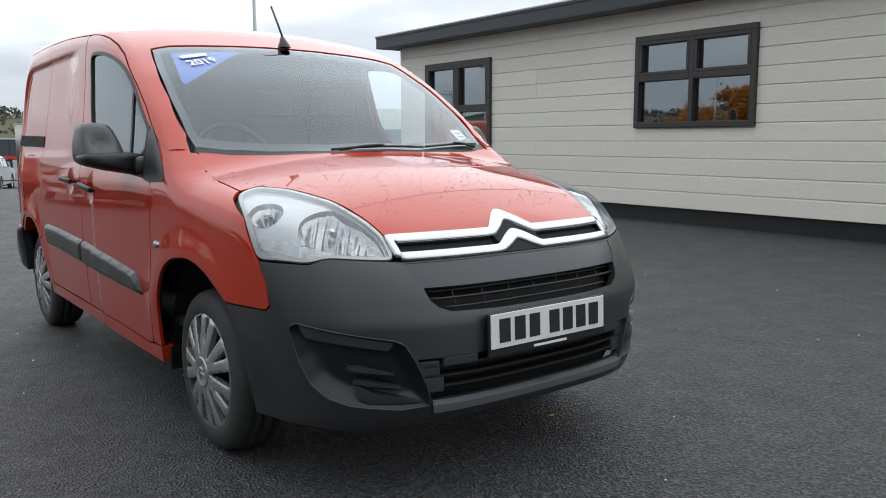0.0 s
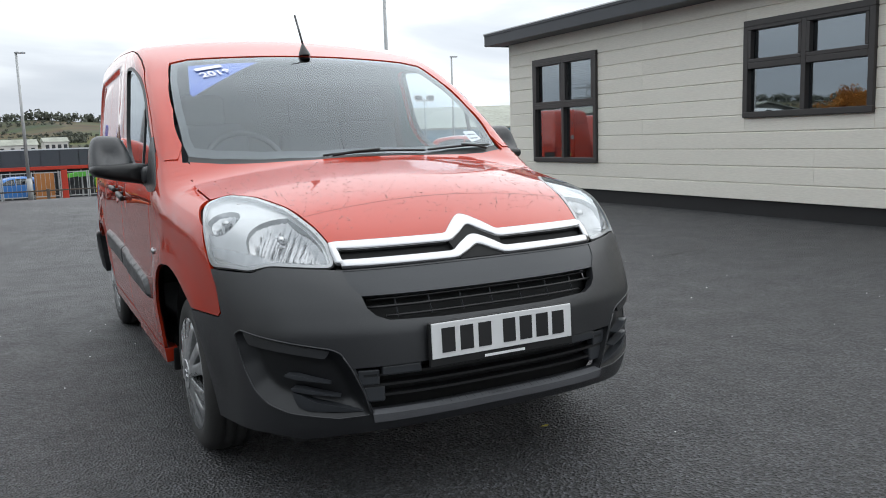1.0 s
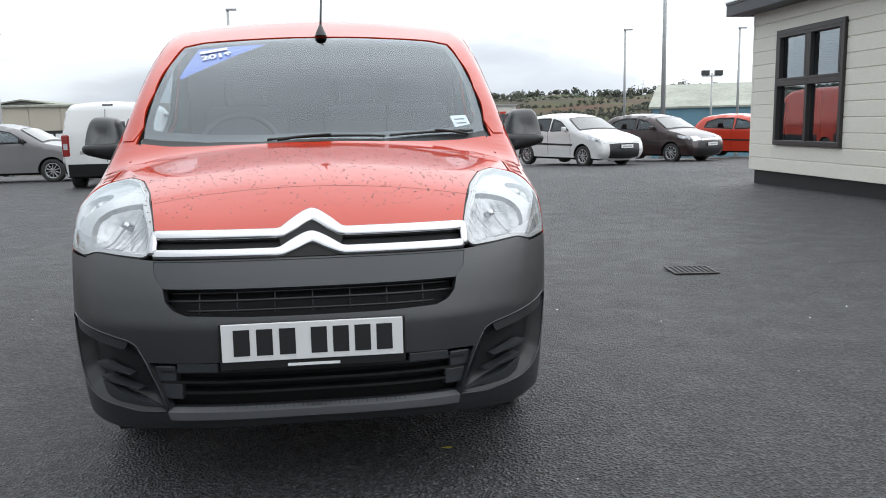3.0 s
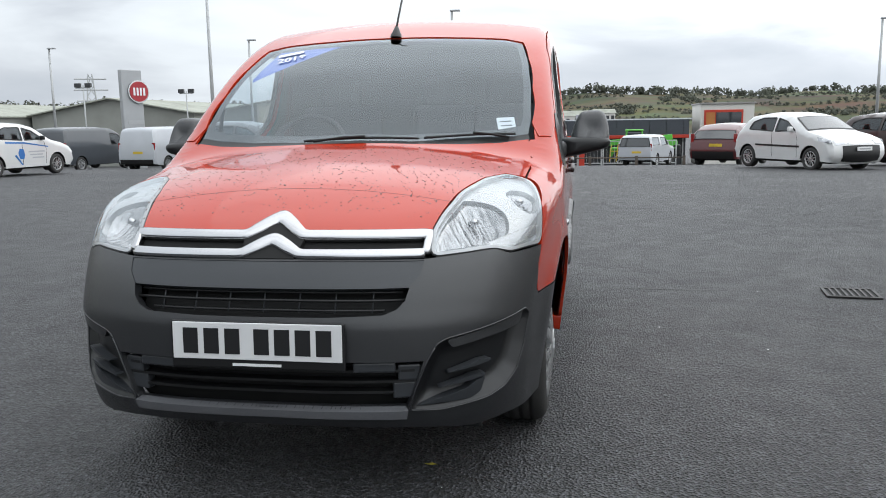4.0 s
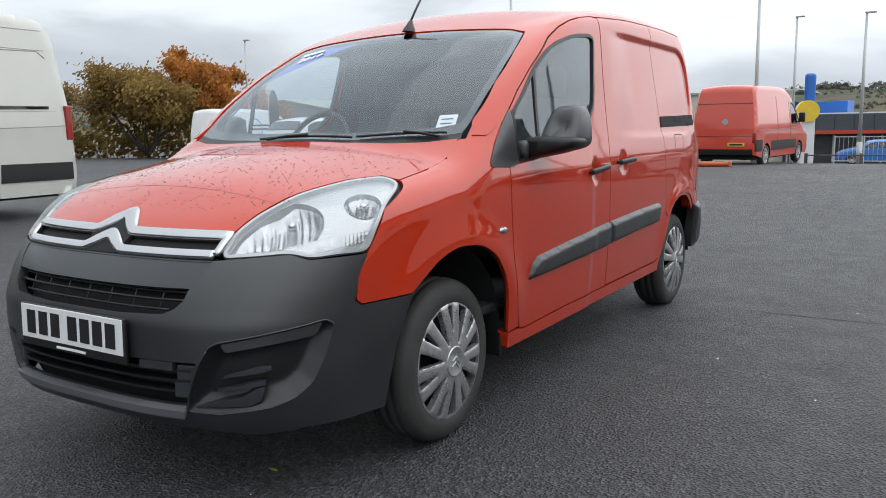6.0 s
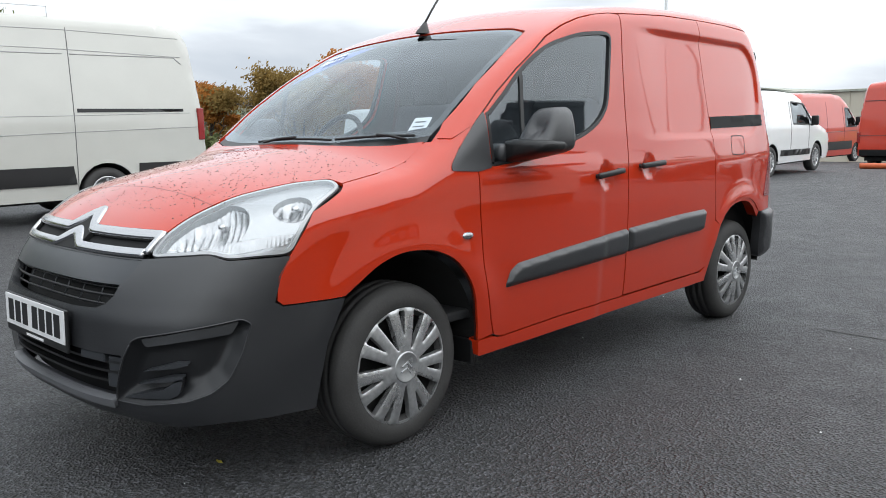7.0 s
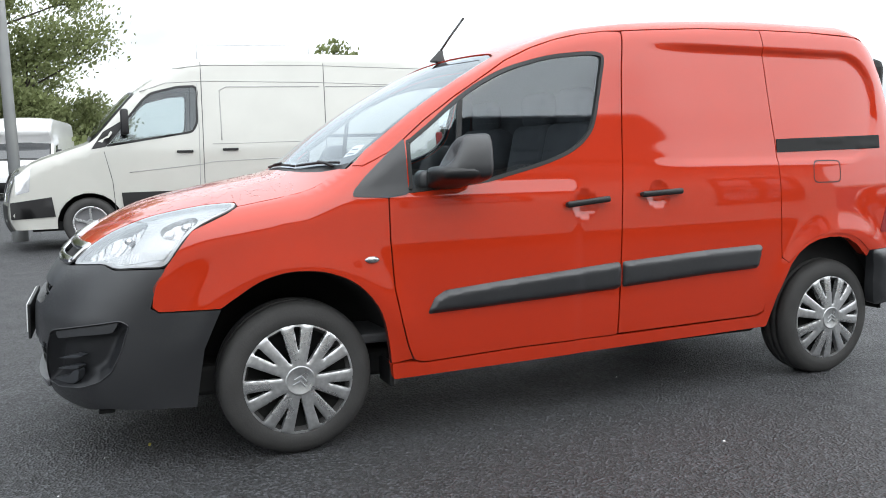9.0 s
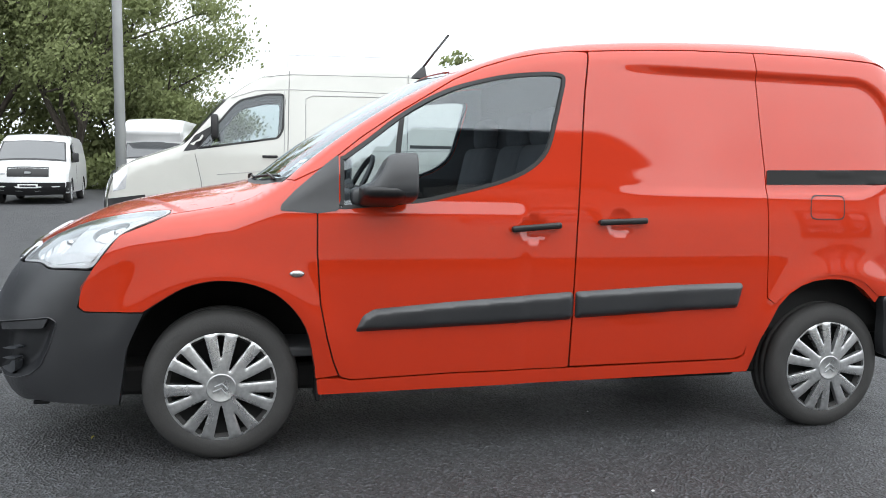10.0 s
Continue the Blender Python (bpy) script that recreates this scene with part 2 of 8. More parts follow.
# ---- mesh helpers ----
def mesh_object(name, verts, faces, material, parent=None, label="", smooth=True, normals=None):
    me = bpy.data.meshes.new(name)
    me.from_pydata([tuple(map(float, v)) for v in verts], [], [tuple(map(int, f)) for f in faces])
    me.materials.append(material)
    me.polygons.foreach_set("use_smooth", [smooth] * len(me.polygons))
    if normals is not None:
        me.normals_split_custom_set_from_vertices([tuple(map(float, n)) for n in normals])
    me.update()
    ob = new(name, me)
    if parent is not None:
        ob.parent = parent
    if label:
        tagged(ob, label)
    return ob


def part(name, bm, material, parent, label="", smooth=False):
    """Link a bmesh as one mesh object under a thing or a part."""
    me = bpy.data.meshes.new(name)
    bm.to_mesh(me)
    bm.free()
    me.materials.append(material)
    me.polygons.foreach_set("use_smooth", [smooth] * len(me.polygons))
    ob = new(name, me)
    if parent is not None:
        ob.parent = parent
    if label:
        tagged(ob, label)
    return ob


def box(size, centre=(0, 0, 0), bevel=0.0, segments=2, m=None, bm=None):
    """A box, its edges rounded by bevel."""
    own = bmesh.new()
    bmesh.ops.create_cube(own, size=1.0)
    bmesh.ops.scale(own, vec=size, verts=own.verts)
    if bevel:
        bmesh.ops.bevel(own, geom=own.edges[:], offset=bevel, segments=segments, affect="EDGES", profile=0.5)
    bmesh.ops.translate(own, vec=centre, verts=own.verts)
    if m is not None:
        bmesh.ops.transform(own, matrix=m, verts=own.verts)
    return join(own, bm)


def join(own, bm):
    if bm is None:
        return own
    me = bpy.data.meshes.new("scratch")
    own.to_mesh(me)
    own.free()
    bm.from_mesh(me)
    bpy.data.meshes.remove(me)
    return bm


def rod(a, b, r1, r2=None, sides=12, bm=None):
    """A round bar from a to b."""
    a, b = Vector(a), Vector(b)
    own = bmesh.new()
    bmesh.ops.create_cone(own, cap_ends=True, segments=sides, radius1=r1, radius2=r1 if r2 is None else r2, depth=(b - a).length)
    turn = (b - a).to_track_quat("Z", "Y").to_matrix().to_4x4()
    bmesh.ops.transform(own, matrix=Matrix.Translation((a + b) / 2) @ turn, verts=own.verts)
    return join(own, bm)


def tube(points, radius, sides=8):
    """Vertices and faces of a pipe along a line of points."""
    pts = [Vector(p) for p in points]
    verts, faces = [], []
    for i, p in enumerate(pts):
        d = (pts[min(i + 1, len(pts) - 1)] - pts[max(i - 1, 0)]).normalized()
        s = d.cross(Vector((0, 0, 1)))
        s = s.normalized() if s.length > 0.01 else Vector((1, 0, 0))
        u = s.cross(d)
        verts += [p + (s * math.cos(k * math.tau / sides) + u * math.sin(k * math.tau / sides)) * radius for k in range(sides)]
    for i in range(len(pts) - 1):
        faces += [(i * sides + k, i * sides + (k + 1) % sides, (i + 1) * sides + (k + 1) % sides, (i + 1) * sides + k) for k in range(sides)]
    faces += [tuple(range(sides))[::-1], tuple((len(pts) - 1) * sides + k for k in range(sides))]
    return verts, faces


def lathe(profile, sides=48, axis="X"):
    """Turn a profile of (along, radius) points round an axis."""
    verts, faces = [], []
    n = len(profile)
    for k in range(sides):
        c, s = math.cos(k * math.tau / sides), math.sin(k * math.tau / sides)
        for a, r in profile:
            verts.append((a, r * c, r * s) if axis == "X" else (r * c, r * s, a))
    for k in range(sides):
        q = (k + 1) % sides
        faces += [(k * n + i, k * n + i + 1, q * n + i + 1, q * n + i) for i in range(n - 1)]
    return verts, faces


# ---- panels cut to an outline and laid on a curved surface ----
def rounded(points, radius, steps=4):
    """Round the corners of a closed outline."""
    p = [np.array(q, float) for q in points]
    out = []
    for i, b in enumerate(p):
        a, c = p[i - 1], p[(i + 1) % len(p)]
        la, lc = np.hypot(*(a - b)), np.hypot(*(c - b))
        s, e = b + (a - b) * min(radius / la, 0.49), b + (c - b) * min(radius / lc, 0.49)
        out += [(1 - t) ** 2 * s + 2 * t * (1 - t) * b + t * t * e for t in np.linspace(0, 1, steps)]
    return np.array(out)


def grown(points, by):
    """Move a closed outline outwards by a distance."""
    p = np.array(points, float)
    d = np.roll(p, -1, 0) - np.roll(p, 1, 0)
    n = np.stack([d[:, 1], -d[:, 0]], 1) / np.maximum(np.hypot(*d.T), 1e-9)[:, None]
    area = np.sum(p[:, 0] * np.roll(p[:, 1], -1) - np.roll(p[:, 0], -1) * p[:, 1])
    return p + n * (by if area > 0 else -by)


def dense(points, step):
    p = np.array(points, float)
    out = []
    for a, b in zip(p, np.roll(p, -1, 0)):
        n = max(1, int(math.ceil(np.hypot(*(b - a)) / step)))
        out += [a + (b - a) * k / n for k in range(n)]
    return np.array(out)


def within(points, outline):
    x, y = points[:, 0], points[:, 1]
    inside = np.zeros(len(points), bool)
    for (ax, ay), (bx, by) in zip(outline, np.roll(outline, -1, 0)):
        cross = (ay > y) != (by > y)
        inside ^= cross & (x < (bx - ax) * (y - ay) / (by - ay if by != ay else 1e-9) + ax)
    return inside


def edge_distance(points, outlines):
    best = np.full(len(points), 9.0)
    for outline in outlines:
        for a, b in zip(outline, np.roll(outline, -1, 0)):
            d = b - a
            t = np.clip(((points - a) @ d) / max(d @ d, 1e-12), 0, 1)
            best = np.minimum(best, np.hypot(*(points - a - t[:, None] * d).T))
    return best


def cut_sheet(outline, holes=(), step=0.03):
    """Triangles that fill a flat outline round its holes. Returns points, triangles and the loops along the edges."""
    from_loops, loops, edges = [], [], []
    rings = [dense(o, step) for o in (outline, *holes)]
    for ring in rings:
        start = len(from_loops)
        idx = list(range(start, start + len(ring)))
        loops.append(idx)
        edges += list(zip(idx, idx[1:] + idx[:1]))
        from_loops += list(ring)
    lo, hi = rings[0].min(0), rings[0].max(0)
    gx, gy = np.meshgrid(np.arange(lo[0] + step * 0.5, hi[0], step), np.arange(lo[1] + step * 0.45, hi[1], step * 0.87))
    gx[1::2] += step * 0.5
    g = np.stack([gx.ravel(), gy.ravel()], 1)
    keep = within(g, rings[0])
    for ring in rings[1:]:
        keep &= ~within(g, ring)
    g = g[keep]
    g = g[edge_distance(g, rings) > step * 0.45]
    pts = np.vstack([np.array(from_loops), g]) if len(g) else np.array(from_loops)
    v, _, f, origin, _, _ = delaunay_2d_cdt([Vector(p) for p in pts], edges, [], 0, 1e-6)
    v = np.array([tuple(p) for p in v])
    f = np.array([t for t in f if len(t) == 3])
    mid = v[f].mean(1)
    keep = within(mid, rings[0])
    for ring in rings[1:]:
        keep &= ~within(mid, ring)
    where = {}
    for i, src in enumerate(origin):
        for s in src:
            where[s] = i
    return v, f[keep], [[where[i] for i in ring] for ring in loops], rings


class Lay:
    """Ways to lay a flat outline on the van's body: each turns flat places into places in space."""

    def side(q):
        return onto(np.stack([np.full(len(q), 1.2), q[:, 0], q[:, 1]], 1), (-1, 0, 0))

    def top(q):
        return onto(np.stack([q[:, 0], q[:, 1], np.full(len(q), 2.1)], 1), (0, 0, -1))

    def front(q):
        return onto(np.stack([q[:, 0], np.full(len(q), -1.3), q[:, 1]], 1), (0, 1, 0), 1.2)

    def back(q):
        return onto(np.stack([q[:, 0], np.full(len(q), 3.7), q[:, 1]], 1), (0, -1, 0), 1.2)

    def hoop(q):      # along the van, and round it from side to side
        a = q[:, 1]
        way = np.stack([np.sin(a), np.zeros(len(q)), np.cos(a)], 1)
        return onto(np.stack([np.zeros(len(q)), q[:, 0], np.full(len(q), 0.9)], 1) + way * 1.4, -way, 1.3)

    def nose(q):      # round the front corner, and up
        a = q[:, 0]
        way = np.stack([np.sin(a), -np.cos(a), np.zeros(len(q))], 1)
        return onto(np.stack([np.zeros(len(q)), np.full(len(q), -0.15), q[:, 1]], 1) + way * 1.3, -way, 1.2)

    def lamp(q):
        u, v, n = LAMP_AXES
        return onto(LAMP_MID + q[:, :1] * u + q[:, 1:] * v + n * 0.5, -n, 1.2)


LAMP_MID = np.array([0.65, -0.50, 0.86])
lamp_n = np.array([0.60, -0.68, 0.42]) / np.linalg.norm([0.60, -0.68, 0.42])
lamp_u = np.cross([0, 0, 1], lamp_n)
lamp_u = lamp_u / np.linalg.norm(lamp_u)
LAMP_AXES = (lamp_u, np.cross(lamp_n, lamp_u), lamp_n)


def flat_hoop(points):
    return [(y, math.atan2(x, z - 0.9)) for x, y, z in points]


def flat_nose(points):
    return [(math.atan2(x, -(y + 0.15)), z) for x, y, z in points]


def flat_lamp(points):
    return [((np.array(p) - LAMP_MID) @ LAMP_AXES[0], (np.array(p) - LAMP_MID) @ LAMP_AXES[1]) for p in points]


def panel(name, outline, lay, material, parent, holes=(), step=0.03, lift=0.0, depth=0.012, swell=None, label="", both=True, shape=None):
    """A sheet with an edge of some depth, cut to an outline and laid on the body; lift raises it, swell=(height, reach) rounds it up from
    its edges, shape(flat, inset) adds a height of its own. Both: a mirrored twin on the other side. Returns the objects."""
    outline, holes = np.array(outline, float), [np.array(h, float) for h in holes]
    q, f, loops, rings = cut_sheet(outline, holes, step)
    base = lay(q)
    n = body_normal(base)
    inset = edge_distance(q, rings)
    up = np.full(len(q), lift)
    if swell:
        up = up + swell[0] * np.sqrt(np.clip(1 - (1 - np.minimum(inset / swell[1], 1)) ** 2, 0, 1))
    if shape:
        up = up + shape(q, inset)
    p = base + n * up[:, None]
    a, b, c = p[f[:, 0]], p[f[:, 1]], p[f[:, 2]]
    if (np.einsum("ij,ij->i", np.cross(b - a, c - a), n[f[:, 0]])).mean() < 0:
        f = f[:, ::-1]
    if swell or shape:
        nn = np.zeros_like(p)
        fn = np.cross(p[f[:, 1]] - p[f[:, 0]], p[f[:, 2]] - p[f[:, 0]])
        for k in range(3):
            np.add.at(nn, f[:, k], fn)
        nn /= np.maximum(np.linalg.norm(nn, axis=1, keepdims=True), 1e-12)
    else:
        nn = n
    verts, norms, faces = list(p), list(nn), [tuple(t) for t in f]
    if depth:
        for loop in loops:
            s = len(verts)
            loop = np.array(loop)
            along = np.roll(p[loop], -1, 0) - np.roll(p[loop], 1, 0)
            out = np.cross(along, n[loop])
            out /= np.maximum(np.linalg.norm(out, axis=1, keepdims=True), 1e-12)
            verts += list(p[loop]) + list(p[loop] - n[loop] * depth)
            norms += list(out) + list(out)
            m = len(loop)
            faces += [(s + i, s + m + i, s + m + (i + 1) % m, s + (i + 1) % m) for i in range(m)]
    made = [mesh_object(name, verts, faces, material, parent, label, True, norms)]
    if both:
        flip = np.array([-1, 1, 1])
        made.append(mesh_object(name, [v * flip for v in verts], [t[::-1] for t in faces], material, parent, label, True, [v * flip for v in norms]))
    return made


# ---- the van's outer surface: inside where body_field < 0; y runs from nose to tail, front axle at y = 0 ----
def spline(xs, ys):
    """A monotone cubic through the points."""
    xs, ys = np.array(xs, float), np.array(ys, float)
    h, d = np.diff(xs), np.diff(ys) / np.diff(xs)
    m = np.zeros(len(xs))
    m[0], m[-1] = d[0], d[-1]
    for i in range(1, len(xs) - 1):
        if d[i - 1] * d[i] > 0:
            a, b = 2 * h[i] + h[i - 1], h[i] + 2 * h[i - 1]
            m[i] = (a + b) / (a / d[i - 1] + b / d[i])

    def value(x):
        x = np.clip(x, xs[0], xs[-1])
        i = np.clip(np.searchsorted(xs, x) - 1, 0, len(xs) - 2)
        t = (x - xs[i]) / h[i]
        return (ys[i] * (1 + 2 * t) * (1 - t) ** 2 + m[i] * h[i] * t * (1 - t) ** 2
                + ys[i + 1] * t * t * (3 - 2 * t) + m[i + 1] * h[i] * t * t * (t - 1))
    return value


def smax(a, b, k):
    h = np.maximum(k - np.abs(a - b), 0) / k
    return np.maximum(a, b) + h * h * k / 4


side_of_z = spline([0.2, 0.30, 0.5, 0.75, 0.95, 1.08, 1.2, 1.4, 1.6, 1.8], [0.83, 0.842, 0.858, 0.866, 0.862, 0.846, 0.828, 0.803, 0.779, 0.735])
side_of_y = spline([-0.95, -0.7, -0.5, -0.3, 0, 0.35, 1.0, 2.2, 2.8, 3.1, 3.3], [-0.16, -0.11, -0.066, -0.032, -0.006, 0, 0, 0, -0.004, -0.02, -0.05])
roof_line = spline([0.5, 0.8, 0.9, 1.1, 1.3, 1.6, 2.0, 2.4, 2.8, 3.05, 3.25], [1.45, 1.592, 1.624, 1.690, 1.734, 1.773, 1.801, 1.814, 1.814, 1.799, 1.761])
screen_line = spline([0.9, 1.05, 1.085, 1.26, 1.415, 1.49, 1.575, 1.65, 1.9], [-0.2, 0.035, 0.09, 0.315, 0.55, 0.685, 0.845, 1.02, 1.6])
hood_line = spline([-1.0, -0.9, -0.773, -0.7, -0.6, -0.518, -0.389, -0.259, -0.127, 0.089, 0.3, 0.6], [0.60, 0.72, 0.825, 0.868, 0.92, 0.955, 0.992, 1.02, 1.045, 1.085, 1.115, 1.13])
nose_line = spline([0.15, 0.2, 0.28, 0.36, 0.45, 0.55, 0.62, 0.70, 0.77, 0.83, 0.9, 1.0], [-0.84, -0.87, -0.915, -0.935, -0.942, -0.94, -0.918, -0.88, -0.838, -0.797, -0.74, -0.6])
tail_line = spline([0.2, 0.4, 0.6, 0.65, 1.0, 1.3, 1.5, 1.66, 1.8], [3.27, 3.36, 3.36, 3.33, 3.31, 3.27, 3.21, 3.13, 3.0])


def body_field(p):
    x, y, z = np.abs(p[..., 0]), p[..., 1], p[..., 2]
    flare = 0.0
    for axle, lift in ((0.0, 0.012), (2.728, 0.014)):
        r = np.hypot(y - axle, z - 0.31)
        flare = flare + lift * np.exp(-((r - 0.42) / 0.07) ** 2) * np.clip((z - 0.3) / 0.2, 0, 1)
    # pressed panel of the load bay, handle cups and the shoulder over the front wheel
    qy, qz = y - 2.785, np.abs(z - 1.355) - 0.035
    box_d = np.hypot(np.maximum(qy, 0), np.maximum(qz, 0)) + np.minimum(np.maximum(qy, qz), 0) - 0.225
    ramp = np.clip((y - 1.52) / 0.42, 0, 1)
    press = (0.011 + 0.022 * (z - 1.20)) * ramp * ramp * (3 - 2 * ramp) / (1 + np.exp(np.clip(box_d / 0.006, -40, 40)))
    for hy, hz in ((1.228, 0.925), (1.615, 0.955)):
        cup = np.clip(1 - np.hypot(y - hy, z - hz) / 0.062, 0, 1)
        press = press + 0.013 * (1 - (1 - cup) ** 2.5) * (cup > 0)
    side = x - side_of_z(z) - side_of_y(y) - flare + press
    roof = z - roof_line(y) + 0.10 * x * x
    screen = (screen_line(z) + 0.2 * x * x - y) * 0.54
    tail = y - tail_line(z) + 0.03 * x * x
    cabin = smax(smax(smax(roof, screen, 0.05), side, 0.075), tail, 0.2)
    hood = z - hood_line(y) + 0.13 * x * x
    nose = nose_line(z) + 0.30 * (x / 0.8) ** 3.2 - y
    front = smax(smax(hood, nose, 0.08), smax(side, y - 1.2, 0.05), 0.10)
    return -smax(-cabin, -front, 0.03)


def body_normal(p):
    e = 0.004
    g = np.stack([body_field(p + np.eye(3)[i] * e) - body_field(p - np.eye(3)[i] * e) for i in range(3)], -1)
    return g / np.linalg.norm(g, axis=-1, keepdims=True)


def onto(p, way, reach=1.6):
    """Slide points that lie outside along way until they meet the body."""
    p, way = np.array(p, float), np.array(way, float)
    way = np.broadcast_to(way / np.linalg.norm(way, axis=-1, keepdims=True), p.shape)
    lo, hi = np.zeros(len(p)), np.full(len(p), np.nan)
    for s in np.linspace(0, reach, 161):
        hit = np.isnan(hi) & (body_field(p + way * s) < 0)
        hi[hit] = s
        lo[np.isnan(hi)] = s
    bad = np.isnan(hi)
    hi[bad] = lo[bad]
    for _ in range(22):
        mid = (lo + hi) / 2
        inside = body_field(p + way * mid[:, None]) < 0
        hi, lo = np.where(inside, mid, hi), np.where(inside, lo, mid)
    return p + way * hi[:, None]


# ---- the ground ----
fall = spline([-50, 6, 12, 21, 26, 31, 40, 53, 75, 120, 400], [0, 0, -0.06, -0.24, -0.42, -0.68, -1.2, -1.9, -2.6, -3.0, -3.0])


def ground_height(x, y):
    """A level yard with a shallow dish round the drain, falling away far behind."""
    x, y = np.asarray(x, float), np.asarray(y, float)
    dish = -0.052 * np.exp(-((y - 3.2) / 2.0) ** 2) * np.exp(-((x - 1.6) / 3.2) ** 4)
    return fall(y) + dish


def build_ground():
    xs = np.unique(np.concatenate([np.arange(-9, 9.01, 0.3), np.arange(-60, 61, 4.0), [-2500, -1200, -600, -300, -150, 150, 300, 600, 1200, 2500]]))
    ys = np.unique(np.concatenate([np.arange(-6, 9.01, 0.3), np.arange(9, 60, 2.0), np.arange(-60, -6, 4.0), [-2500, -1200, -500, -200, 65, 75, 90, 120, 200, 400, 900, 2500]]))
    gx, gy = np.meshgrid(xs, ys)
    gz = ground_height(gx, gy)
    nx = len(xs)
    verts = np.stack([gx.ravel(), gy.ravel(), gz.ravel()], 1)
    faces = [(j * nx + i, j * nx + i + 1, (j + 1) * nx + i + 1, (j + 1) * nx + i) for j in range(len(ys) - 1) for i in range(nx - 1)]
    return tagged(mesh_object("ground", verts, faces, ASPHALT), "dark damp asphalt yard", "ground", kind="structure")


build_ground()


# ---- the red van ----
VAN_POSE = Matrix.Translation((-0.010, 0, -0.005)) @ pose(0, 0, 0, 0, 0, 0.6) @ pose(0, 0, 0, -0.93)


def mirrored(points):
    return list(points) + [(-a, b) for a, b in reversed(points)]


def wheel_cover_outline(inner, outer, half_in, half_out, turn):
    c, s = math.cos(turn), math.sin(turn)
    pts = [(inner, -half_in), (outer, -half_out), (outer, half_out), (inner, half_in)]
    return rounded([(r * c - w * s, r * s + w * c) for r, w in pts], 0.008, 3)


def make_wheel(parent, at, outward, turn, radius=0.299):
    """A steel wheel with a silver seven-double-spoke cover."""
    hub = new("wheel", None)
    hub.parent = parent
    hub.matrix_local = Matrix.Translation(at) @ Matrix.Rotation(0 if outward > 0 else math.pi, 4, "Z") @ Matrix.Rotation(turn, 4, "X")
    k = radius / 0.312
    tyre = [(-0.19, 0.20), (-0.195, 0.235), (-0.190, 0.275), (-0.172, 0.300), (-0.15, 0.309), (-0.148, 0.304), (-0.140, 0.304), (-0.138, 0.311), (-0.108, 0.312), (-0.106, 0.305),
            (-0.098, 0.305), (-0.096, 0.312), (-0.068, 0.312), (-0.066, 0.305), (-0.058, 0.305), (-0.056, 0.311), (-0.042, 0.309), (-0.026, 0.304), (-0.014, 0.294), (-0.006, 0.280), (-0.0045, 0.274), (-0.0005, 0.262), (0.000, 0.245), (-0.002, 0.230), (-0.006, 0.218), (-0.03, 0.200)]
    v, f = lathe([(a, r * k) for a, r in tyre], 64)
    mesh_object("tyre", v, f, RUBBER, hub, "worn black rubber tyre")
    v, f = lathe([(-0.17, 0.05), (-0.05, 0.06), (-0.045, 0.195), (-0.03, 0.203)], 40)
    mesh_object("rim", v, f, DARK, hub)
    holes = []
    for i in range(7):
        a = i * math.tau / 7
        holes.append(wheel_cover_outline(0.116, 0.2035, 0.002, 0.0155, a))
        holes.append(wheel_cover_outline(0.071, 0.2045, 0.003, 0.030, a + math.pi / 7))
    ring = np.array([(0.212 * math.cos(a), 0.212 * math.sin(a)) for a in np.linspace(0, math.tau, 72, endpoint=False)])
    q, t, loops, rings = cut_sheet(ring, holes, 0.0085)
    r = np.hypot(*q.T)
    rise = 0.018 - 0.018 * (r / 0.212) ** 2 - 0.004 * np.clip((r - 0.204) / 0.008, 0, 1)
    rise = rise - 0.004 * np.clip(1 - edge_distance(q, rings[1:]) / 0.006, 0, 1) ** 2
    p = np.stack([rise, q[:, 0], q[:, 1]], 1)
    verts, faces = list(p), [tuple(x) for x in t]
    for loop in loops:
        s, m = len(verts), len(loop)
        verts += [p[i] for i in loop] + [p[i] - np.array([0.022, 0, 0]) for i in loop]
        faces += [(s + i, s + (i + 1) % m, s + m + (i + 1) % m, s + m + i) for i in range(m)]
    cover = mesh_object("wheel_cover", verts, faces, WHEEL_SILVER, hub, "silver plastic cover with seven double spokes")
    v, f = lathe([(0.014, 0.058), (0.020, 0.056), (0.0205, 0.051), (0.0185, 0.048), (0.0185, 0.0)], 32)
    mesh_object("hub_cap", v, f, WHEEL_SILVER, cover)
    bm = bmesh.new()
    for lift in (-0.010, 0.010):
        for side in (-1, 1):
            rod((0.0195, side * 0.024, lift - 0.010), (0.0195, 0, lift + 0.008), 0.0035, sides=6, bm=bm)
    part("emblem", bm, LAMP_GREY, cover)
    return hub


def curved(points, steps=4):
    """A smooth line through the points."""
    p = np.array(points, float)
    out = []
    for i in range(len(p) - 1):
        a, b, c, d = p[max(i - 1, 0)], p[i], p[i + 1], p[min(i + 2, len(p) - 1)]
        for t in np.arange(steps) / steps:
            out.append(tuple(0.5 * (2 * b + (c - a) * t + (2 * a - 5 * b + 4 * c - d) * t * t + (3 * b - a - 3 * c + d) * t ** 3)))
    return out + [tuple(p[-1])]


